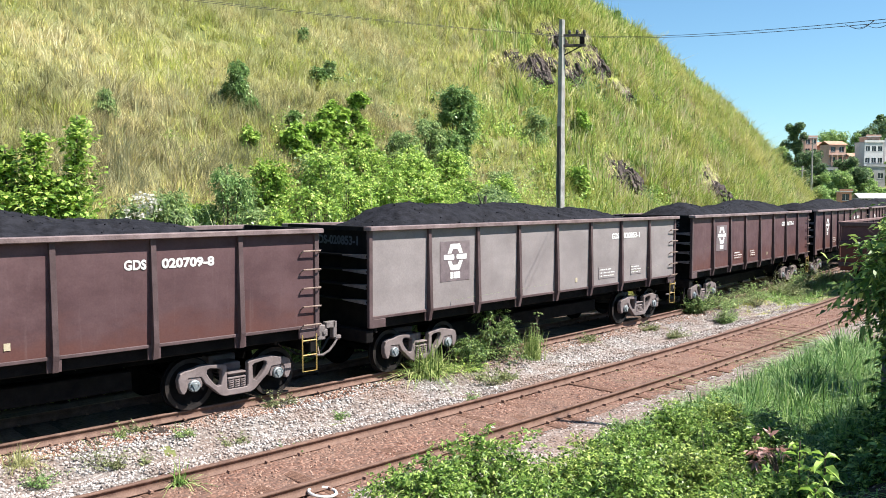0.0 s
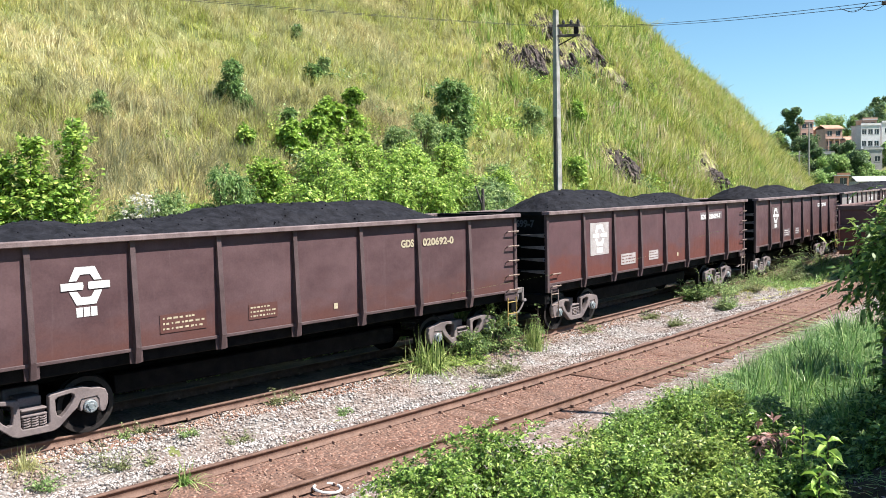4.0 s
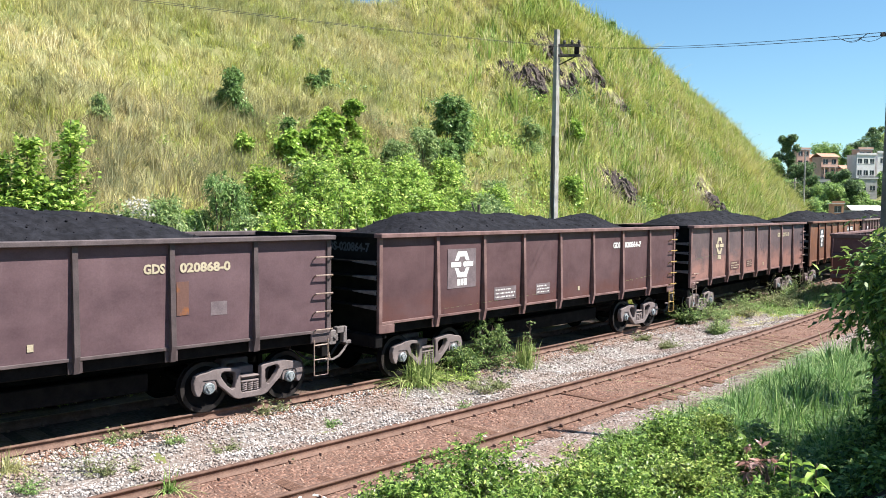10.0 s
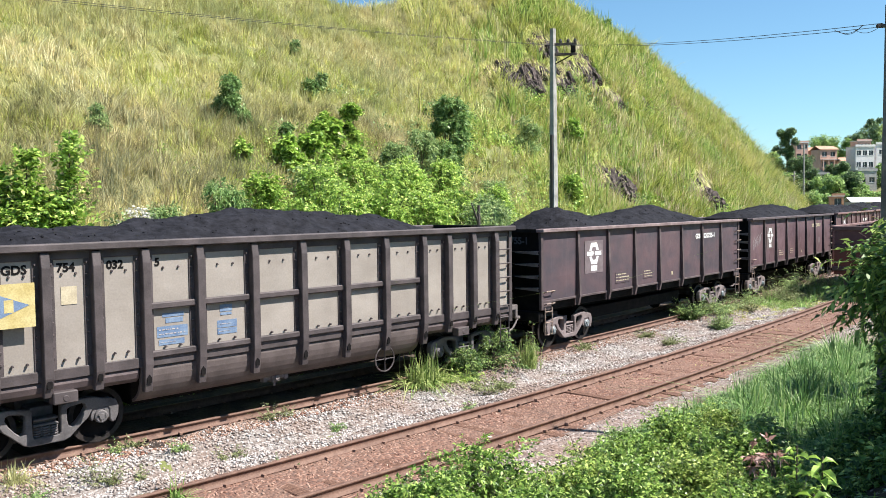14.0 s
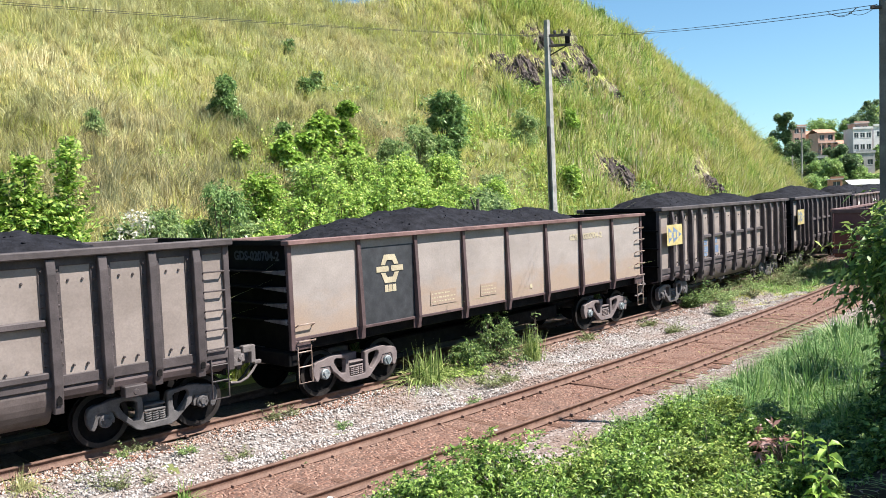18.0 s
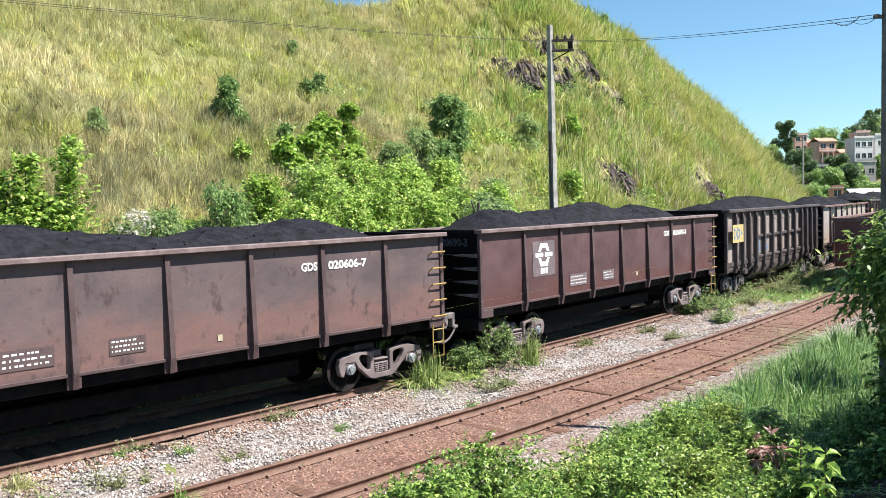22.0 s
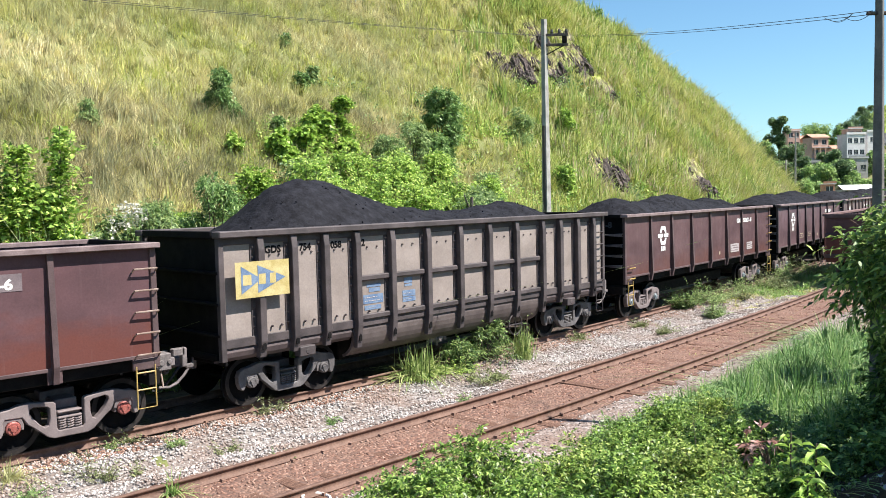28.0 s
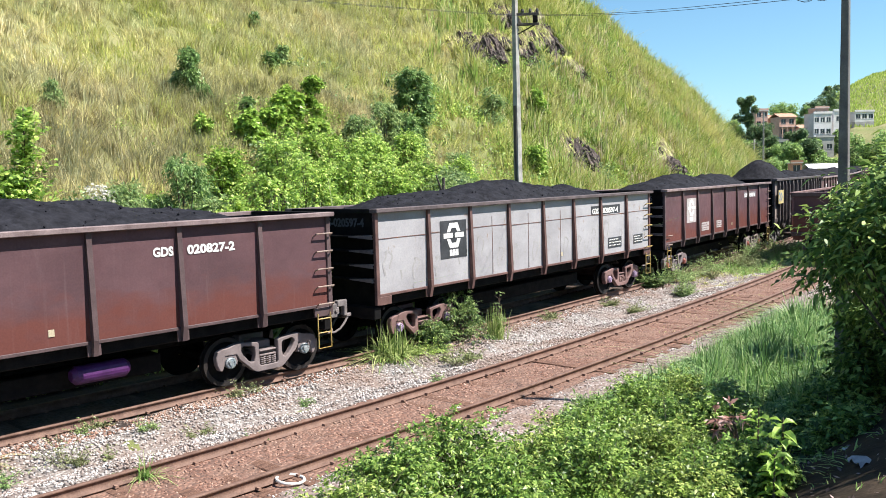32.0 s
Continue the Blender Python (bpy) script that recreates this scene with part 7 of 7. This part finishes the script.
for k in range(6):
    s, v, h = 9.4 + 0.62 * k, -9.1 + 0.8 * math.sin(k * 2.3), 0.75 + 0.25 * math.sin(k * 1.7)
    shrub("weed", "feathery green weed among tall grass on the bank", s, v, 1.1, h, (LEAF_FRESH, LEAF_GREY)[k % 2], 2400, 0.11, 700 + k, 9, 0.0, 0.13, group=NB, category="weed", rise=0.9, droop=0.5)



def broad_plant(s, v, z, h, n, leaf, material, label, seed):
    """A sapling with whorls of large pointed leaves."""
    rng = np.random.default_rng(seed)
    x, y = place(s, v)
    g = thing("broadleaf_sapling", label, "plant", NB, at=pose(float(x), float(y), z))
    part("stem", Shape().tube((0, 0, 0), (0.03, 0.0, h), 0.016, 6, 0.007), BARK, g)
    for k in range(n):
        a, u = 2.4 * k + rng.uniform(-0.3, 0.3), 0.45 + 0.55 * k / n
        L = leaf * rng.uniform(0.8, 1.2)
        d = Vector((math.cos(a), math.sin(a), rng.uniform(-0.1, 0.5)))
        sd = Vector((-math.sin(a), math.cos(a), 0.25)) * L * 0.2
        b = Vector((0, 0, h * u))
        up = Vector((0, 0, 0.03))
        vs = [b, b + d * L * 0.35 + sd + up, b + d * L * 0.7 + sd * 0.8, b + d * L - up * 2, b + d * L * 0.7 - sd * 0.8, b + d * L * 0.35 - sd + up, b + d * L * 0.35, b + d * L * 0.7 - up * 0.6]
        part("leaf", Shape().add(vs, [(0, 6, 1), (1, 6, 7, 2), (2, 7, 3), (0, 5, 6), (6, 5, 4, 7), (7, 4, 3)]), material, g)


broad_plant(7.05, -12.75, 0.85, 0.95, 20, 0.17, LEAF_FRESH, "sapling with large pointed bright leaves", 330)
broad_plant(6.75, -12.8, 0.85, 0.70, 20, 0.15, LEAF_LIME, "sapling with yellow-green pointed leaves", 331)
broad_plant(7.55, -12.3, 0.55, 1.15, 18, 0.17, LEAF_FRESH, "sapling with large pointed bright leaves", 332)
LEAF_DEAD = foliage("dead brown leaves", (0.26, 0.14, 0.10), (0.44, 0.27, 0.20), (0.60, 0.43, 0.35), 0.3)
shrub("dead_branch", "withered branch with reddish brown leaves", 8.0, -11.9, 0.8, 0.45, LEAF_DEAD, 130, 0.11, 334, 7, 0.1, 0.16, z=1.12, category="branch")


def litter(s, v, z, w, material, label, seed):
    rng = np.random.default_rng(seed)
    x, y = place(s, v)
    n = 7
    X, Y = np.meshgrid(np.linspace(-w, w, n), np.linspace(-w * 0.6, w * 0.6, n), indexing="ij")
    Z = rng.uniform(0, w * 0.5, X.shape) + 0.02
    i = np.arange(n * n).reshape(n, n)
    f = np.stack([i[:-1, :-1], i[1:, :-1], i[1:, 1:], i[:-1, 1:]], -1).reshape(-1, 4)
    ob = part("plastic_scrap", raw_mesh("plastic_scrap", np.stack([X, Y, Z], -1).reshape(-1, 3), f), material, at=pose(float(x), float(y), z, 0, 0, rng.uniform(0, 180)))
    tagged(ob, label, "litter", "litter under the tree")


litter(7.2, -13.45, 1.45, 0.15, SQ_LIGHT, "crumpled pale plastic scrap on dark soil", 1)
litter(7.7, -13.2, 1.28, 0.07, DULL, "crumpled bluish plastic scrap on dark soil", 2)
litter(8.4, -12.9, 1.12, 0.07, WHITE, "crumpled pale plastic scrap on dark soil", 3)

ring = Shape().path([(0.2 * math.cos(a), 0.2 * math.sin(a), 0) for a in np.linspace(0, 6.28319, 25)], 0.022, 8)
tagged(part("white_ring", ring, WHITE, at=pose(*[float(q) for q in place(6.45, -6.0)], -0.14, 4, 6, 0)), "white plastic ring lying on the ballast", "ring")


def leaf_litter():
    """Fallen leaves and twigs strewn over the shaded soil."""
    rng = np.random.default_rng(350)
    n = 1500
    s, v = rng.uniform(5.5, 20, n), rng.uniform(-15, -9.6, n)
    x, y = place(s, v)
    c = np.stack([x, y, ground_z(s, v) + 0.05 + rng.uniform(0, 0.03, n)], -1)
    vv, ff = leaves(c, 0.05, rng, droop=0.0, slim=0.28, up=3.0)
    tagged(part("leaf_litter", raw_mesh("leaf_litter", vv, ff), LITTER), "dry fallen leaves strewn on dark soil", "leaf litter", kind="stuff")


LITTER = foliage("dry fallen leaves", (0.03, 0.022, 0.016), (0.11, 0.08, 0.06), (0.32, 0.26, 0.22), 0.1)
leaf_litter()

# ---------------------------------------------------------------- parked wagon on the second track
def parked_wagon():
    g = thing("parked_wagon", "empty rust-brown open wagon standing on the second track", "freight wagon", at=on_line(43.4, SIDING))
    L, W = 13.0, 2.9
    x0 = -L / 2
    part("floor", Shape().box(x0, -x0, -1.3, 1.3, 0.95, 1.1).mesh("floor", 0.02), STEEL_DARK, g)
    for y in (-1, 1):
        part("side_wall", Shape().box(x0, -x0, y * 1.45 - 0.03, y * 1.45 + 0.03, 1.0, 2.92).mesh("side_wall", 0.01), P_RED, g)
        part("top_rim", Shape().box(x0 - 0.05, -x0 + 0.05, y * 1.45 - 0.1, y * 1.45 + 0.1, 2.9, 3.02).mesh("top_rim", 0.02), T_PINK, g)
        for k in range(8):
            part("side_rib", cached("prib", lambda: Shape().box(-0.06, 0.06, -0.1, 0.1, 0.85, 2.9).mesh("side_rib", 0.01)), P_RED, g, at=pose(x0 + 0.9 + 1.6 * k, y * 1.45, 0))
    for sx in (-1, 1):
        part("end_wall", Shape().box(sx * L / 2 - 0.03, sx * L / 2 + 0.03, -1.4, 1.4, 0.9, 2.92).mesh("end_wall", 0.01), P_RED, g)
        for z in (1.15, 2.05, 2.9):
            part("end_beam", Shape().box(sx * (L / 2 + 0.05) - 0.07, sx * (L / 2 + 0.05) + 0.07, -1.45, 1.45, z - 0.08, z + 0.1).mesh("end_beam", 0.015), T_BROWN, g)
        part("coupler", cached("coup", coupler_mesh), BOGIE, g, at=pose(sx * (L / 2 + 0.2), 0, 0, 0, 0, 0 if sx > 0 else 180))
        bogie(g, sx * (L / 2 - 1.9), BOGIE, [BEARING, BEARING], 0.0)


parked_wagon()


# ---------------------------------------------------------------- far hillside with houses
def polar(az, r):
    a = np.radians(az)
    return np.sin(a) * r, np.cos(a) * r


def far_k(r):
    """How much further off the settled slope lies than the plan's own rings."""
    return 1.0 + smooth01(114, 134, np.asarray(r, float))


def far_place(az, r, z):
    k = far_k(r)
    x, y = polar(az, np.asarray(r, float) * k)
    return x, y, EYE[2] + (z - EYE[2]) * k


def far_z(az, r):
    """Ground of the settled slope beyond the hill, by bearing and distance."""
    az, r = np.asarray(az, float), np.asarray(r, float)
    crest = np.interp(az, (60, 68.6, 69.2, 69.8, 70.7, 72.4, 74, 78, 90), (7, 12, 20, 24, 25.9, 28.9, 32, 36, 30))
    z = -0.4 + 6.5 * smooth01(118, 152, r) * smooth01(62, 65.5, az) + (crest - 6.0) * smooth01(158, 262, r) * smooth01(62, 65.5, az)
    z = z + 4.6 * smooth01(142, 160, r) * smooth01(69.6, 70.6, az) * smooth01(262, 190, r)
    return z + fbm(az * 1.2, r * 0.06, 31) * 0.8 * smooth01(120, 150, r) * smooth01(62, 65.5, az)


def far_slope():
    az, r = np.meshgrid(np.arange(60, 96, 0.4), np.concatenate([np.arange(112, 300, 4.0), [340, 420]]), indexing="ij")
    x, y, z = far_place(az, r, far_z(az, r) - 0.5 * (r > 330) * (r - 300) * 0.15)
    n, k = az.shape
    i = np.arange(n * k).reshape(n, k)
    f = np.stack([i[:-1, :-1], i[:-1, 1:], i[1:, 1:], i[1:, :-1]], -1).reshape(-1, 4)
    tagged(part("hillside_far", raw_mesh("hillside_far", np.stack([x, y, z], -1).reshape(-1, 3), f, True), GROUND), "distant green hillside above the houses", "hillside", kind="structure")
    rng = np.random.default_rng(400)
    m = 34000
    a, q = rng.uniform(69.2, 80, m), rng.uniform(160, 275, m)
    x, y, z = far_place(a, q, far_z(a, q))
    vv, ff = blades(x, y, z - 0.2, 1.4, 0.26, rng, 0.4)
    tagged(part("hillside_grass", raw_mesh("hillside_grass", vv, ff), GRASS_FAR), "bright grass on the distant hillside", "grass", kind="stuff")


GRASS_FAR = foliage("bright distant grass", (0.20, 0.31, 0.03), (0.40, 0.55, 0.06), (0.62, 0.74, 0.14), 0.35)
far_slope()
WALL_PINK = plain("pink render", (0.55, 0.33, 0.26), (0.66, 0.43, 0.35), 0.5, 0.9, 0, 0.1)
WALL_BRICK = plain("bare orange block wall", (0.42, 0.20, 0.13), (0.55, 0.30, 0.20), 0.8, 0.9, 0, 0.1)
WALL_WHITE = plain("white render", (0.62, 0.60, 0.60), (0.76, 0.75, 0.74), 0.5, 0.9, 0, 0.1)
WALL_GREY = plain("grey concrete wall", (0.30, 0.29, 0.29), (0.44, 0.43, 0.42), 0.5, 0.9, 0, 0.1)
TILE_ROOF = plain("clay roof tiles", (0.40, 0.22, 0.15), (0.55, 0.33, 0.24), 0.8, 0.9, 0, 0.2)
SHEET_ROOF = plain("grey sheet roof", (0.45, 0.44, 0.44), (0.62, 0.61, 0.60), 0.5, 0.7, 0, 0.1)
PANE = plain("dark window glass", (0.03, 0.04, 0.05), (0.06, 0.07, 0.08), 2, 0.15, 0, 0)


def house(az, r, z, w, d, h, wall, roof, label, turn=0.0, storeys=2, cols=3, pitched=True, veranda=False):
    """A house front towards the railway: storeys with real openings filled by panes, and its roof."""
    k = float(far_k(r))
    x, y, z = (float(q) for q in far_place(az, r, z))
    w, d, h = w * k, d * k, h * k
    g = thing("house", label, "house", "houses on the far slope", at=pose(x, y, z, 0, 0, -az + turn))
    # local -y looks at the railway
    sh_h, half = h / storeys, min(0.85, 0.36 * w / cols)
    sh = Shape().box(-w / 2, w / 2, 0.3, d, 0, h)
    xs = [-w / 2]
    for c in range(cols):
        cx = -w / 2 + w * (c + 0.5) / cols
        xs += [cx - half, cx + half]
    xs.append(w / 2)
    for st in range(storeys):
        a, b = st * sh_h, (st + 1) * sh_h
        lo, hi = a + 0.95, a + min(2.55, sh_h - 0.3)
        sh.box(-w / 2, w / 2, 0, 0.3, a, lo).box(-w / 2, w / 2, 0, 0.3, hi, b)
        for i in range(0, len(xs), 2):
            sh.box(xs[i], xs[i + 1], 0, 0.3, lo, hi)
        for c in range(cols):
            cx = -w / 2 + w * (c + 0.5) / cols
            win = part("window", Shape().box(cx - half, cx + half, 0.14, 0.20, lo, hi), PANE, g)
            part("window_frame", Shape().box(cx - 0.03, cx + 0.03, 0.10, 0.135, lo, hi).box(cx - half, cx + half, 0.08, 0.13, lo, lo + 0.07), WALL_WHITE, win)
            part("window_sill", Shape().box(cx - half - 0.1, cx + half + 0.1, -0.08, 0.0, lo - 0.08, lo), WALL_GREY, win)
    part("wall", sh, wall, g)
    if pitched:
        rf = Shape().prism([(-0.5, h), (d / 2, h + 1.3), (d + 0.4, h), (d + 0.4, h - 0.12), (d / 2, h + 1.16), (-0.5, h - 0.12)], -w / 2 - 0.4, w / 2 + 0.4, "x")
    else:
        rf = Shape().box(-w / 2 - 0.25, w / 2 + 0.25, -0.25, d + 0.25, h, h + 0.22)
        part("parapet", Shape().box(-w / 2 - 0.2, w / 2 + 0.2, -0.2, -0.05, h + 0.22, h + 0.75), wall, g)
    part("roof", rf, roof, g)
    if veranda:
        part("veranda_slab", Shape().box(-w / 2, w / 2, -1.6, 0.0, sh_h - 0.15, sh_h), WALL_GREY, g)
        for i in range(4):
            part("veranda_post", cached("vpost%d" % int(sh_h * 10), lambda: Shape().box(-0.12, 0.12, -1.6, -1.36, -0.5, sh_h - 0.15)), WALL_PINK, g, at=pose(-w / 2 + 0.15 + (w - 0.3) * i / 3, 0, 0))
    part("plinth", Shape().box(-w / 2 - 0.05, w / 2 + 0.05, -0.05, d, -5.0, 0.0), WALL_GREY, g)
    return g


house(65.45, 158, 11.0, 2.2, 1.8, 3.1, WALL_PINK, SHEET_ROOF, "pink two-storey house with a flat roof", 30, 2, 2, False)
house(66.05, 160, 10.6, 1.7, 1.8, 2.2, WALL_BRICK, TILE_ROOF, "bare brick house behind a tiled one", 24, 1, 1, True)
house(66.95, 152, 9.2, 3.0, 2.5, 3.3, WALL_PINK, TILE_ROOF, "orange house with clay tile roof and veranda", 34, 2, 2, True, True)
house(68.0, 156, 9.2, 2.0, 2.4, 1.5, WALL_PINK, TILE_ROOF, "low pink house with clay tile roof", 28, 1, 1, True)
house(68.95, 152, 9.0, 3.2, 2.6, 3.7, WALL_WHITE, SHEET_ROOF, "white two-storey house with rows of windows", 34, 2, 3, False)
house(68.9, 160, 12.4, 2.4, 2.2, 1.7, WALL_PINK, SHEET_ROOF, "pink upper storey behind the white house", 30, 1, 2, False)
house(69.85, 156, 9.0, 1.8, 2.2, 4.2, WALL_WHITE, SHEET_ROOF, "narrow white house with balcony openings", 30, 2, 1, False)
house(71.25, 162, 11.6, 3.4, 2.4, 1.6, WALL_WHITE, SHEET_ROOF, "long low white house on the slope", 32, 1, 3, False)
house(69.1, 146, 6.4, 2.9, 2.4, 2.3, WALL_GREY, SHEET_ROOF, "low grey block with a pale sheet roof", 30, 1, 2, False)
house(66.5, 146, 6.9, 2.6, 2.0, 1.4, WALL_GREY, SHEET_ROOF, "low grey outbuilding below the houses", 24, 1, 2, False)
house(67.5, 128, 3.0, 1.5, 1.4, 1.7, WALL_BRICK, SHEET_ROOF, "small brown brick shed beside the railway", 20, 1, 1, False)
house(69.1, 130, 2.6, 4.2, 2.4, 1.3, WALL_GREY, SHEET_ROOF, "grey shed with a sloping sheet roof", 26, 1, 3, True)
house(64.95, 130, 2.4, 1.5, 1.6, 1.7, WALL_BRICK, SHEET_ROOF, "small brown hut at the end of the hill", 20, 1, 1, False)


LEAF_FARDARK = foliage("dark distant leaves", (0.05, 0.09, 0.035), (0.125, 0.22, 0.075), (0.28, 0.41, 0.15), 0.3)
LEAF_FARGREEN = foliage("distant leaves", (0.11, 0.20, 0.05), (0.26, 0.43, 0.10), (0.48, 0.64, 0.19), 0.35)


def far_tree(az, r, w, h, material, seed, label, base):
    k = float(far_k(r))
    x, y, z = (float(q) for q in far_place(az, r, base))
    w, h = w * k, h * k
    rng = np.random.default_rng(seed)
    g = thing("tree", label, "tree", "trees on the far slope", at=pose(x, y, z))
    wood = Shape().tube((0, 0, 0), (0, 0, h * 0.55), 0.05 * h * 0.5, 7, 0.02 * h * 0.5)
    n = 14
    cen = []
    for _ in range(n):
        c = Vector((rng.normal(0, w * 0.24), rng.normal(0, w * 0.24), h * rng.uniform(0.25, 0.88)))
        cen.append(c)
        wood.tube((0, 0, c.z * 0.55), c, 0.012 * h, 5, 0.005 * h)
    part("trunk", wood, BARK, g)
    m = 7000
    d = rng.normal(0, 1, (m, 3))
    d /= np.linalg.norm(d, axis=1, keepdims=True)
    pos = np.array(cen)[rng.integers(0, n, m)] + d * rng.uniform(0.3, 1, (m, 1)) * w * 0.24
    vv, ff = leaves(pos, 0.26 * k, rng, slim=0.42)
    part("crown", raw_mesh("crown", vv, ff), material, g)


for k, (az, r, w, h, m, lab, top) in enumerate((
        (64.6, 145, 3.0, 6.6, LEAF_FARDARK, "tall narrow dark tree beside the houses", 15.9), (64.05, 146, 3.4, 8.0, LEAF_FARDARK, "dark tree at the end of the hill", 13.6), (63.6, 144, 4.0, 7.0, LEAF_FARGREEN, "leafy tree at the end of the hill", 12.0),
        (65.0, 142, 4.2, 6.5, LEAF_FARDARK, "dark leafy tree below the houses", 11.2), (65.5, 139, 4.0, 5.5, LEAF_FARDARK, "dark leafy tree below the houses", 9.4), (64.4, 138, 4.0, 5.5, LEAF_FARGREEN, "leafy tree below the houses", 8.6),
        (66.75, 172, 5.4, 7.5, LEAF_FARGREEN, "round dark green tree behind the roofs", 17.1), (67.15, 174, 3.6, 6.5, LEAF_FARGREEN, "round dark green tree behind the roofs", 15.9),
        (69.0, 178, 5.4, 8.5, LEAF_FARDARK, "dark tree on the crest", 18.6), (68.5, 176, 4.0, 7.5, LEAF_FARDARK, "dark tree on the crest", 17.0), (69.35, 182, 3.0, 9.0, LEAF_FARDARK, "thin sparse tree on the crest", 20.6),
        (67.6, 147, 3.6, 4.6, LEAF_FARDARK, "round green tree before the houses", 10.4), (68.1, 144, 3.2, 4.0, LEAF_FARGREEN, "leafy tree before the white house", 8.4), (66.2, 139, 4.0, 4.4, LEAF_FARGREEN, "leafy green tree below the houses", 7.8), (66.9, 137, 4.4, 4.4, LEAF_FARGREEN, "leafy green tree below the houses", 7.8),
        (67.6, 136, 3.6, 4.0, LEAF_FARGREEN, "leafy green tree by the railway", 7.4), (68.4, 138, 3.6, 4.4, LEAF_FARDARK, "sparse grey tree below the houses", 8.2), (69.0, 137, 3.4, 3.6, LEAF_FARGREEN, "leafy tree by the sheds", 6.6), (65.9, 133, 3.4, 3.2, LEAF_FARGREEN, "low bushy tree by the railway", 5.4), (66.6, 131, 3.6, 3.0, LEAF_FARGREEN, "low bushy tree by the railway", 5.0),
        (71.2, 140, 5.0, 6.0, LEAF_FARGREEN, "leafy green tree below the white house", 8.6), (72.6, 138, 6.0, 7.0, LEAF_FARGREEN, "leafy green tree by the railway", 9.0), (74.2, 136, 7.0, 8.0, LEAF_FARDARK, "dark tree by the railway", 9.5), (70.2, 150, 3.4, 5.0, LEAF_FARGREEN, "leafy tree beside the white house", 10.2))):
    far_tree(az, r, w, h, m, 420 + k, lab, top - h)
for az, r, h in ((65.55, 128, 11.6), (65.0, 134, 6.5)):
    x, y = polar(az, r)
    p = thing("utility_pole", "distant grey power pole", "pole", "power poles", at=pose(float(x), float(y), float(far_z(az, r)) - 0.5))
    part("shaft", Shape().tube((0, 0, 0), (0, 0, h), 0.16, 8, 0.10), CONCRETE, p)
    part("crossarm", Shape().box(-0.9, 0.9, -0.05, 0.05, h - 0.7, h - 0.58), WOOD_DARK, p)

# ---------------------------------------------------------------- sleepers and rail fastenings
def sleeper_mesh():
    sh = Shape()
    sh.box(-0.12, 0.12, -1.32, 1.32, -0.40, -0.168)
    return sh.mesh("sleeper", 0.012)


CLIP_RUST = plain("rusty rail clip", (0.20, 0.115, 0.085), (0.32, 0.20, 0.15), 6, 0.85, 0, 0)
_sl = sleeper_mesh()
_clip = Shape().prism([(-0.032, -0.165), (0.032, -0.165), (0.02, -0.135), (-0.02, -0.13)], -0.04, 0.04, "y").mesh("rail_anchor")
for nm, v, s0, s1 in (("main_track", 0.0, -3, 66), ("side_track", SIDING, 1, 66)):
    rng = random.Random(nm)
    s = s0
    while s < s1:
        tilt = rng.uniform(-1.2, 1.2)
        sink = rng.uniform(-0.035, 0.0) if v else rng.uniform(-0.05, -0.01)
        m = on_line(s, v, sink, tilt)
        part("sleeper", _sl, SLEEPER if v else SLEEPER_SHADED, TRACKS[nm], at=m)
        if s < 42:
            for side in (-0.835, 0.835):
                part("rail_anchor", _clip, CLIP_RUST, TRACKS[nm], at=on_line(s + rng.uniform(-0.02, 0.02), v + side - 0.10, 0.0))
        s += 0.62 + rng.uniform(-0.03, 0.03)

motions()
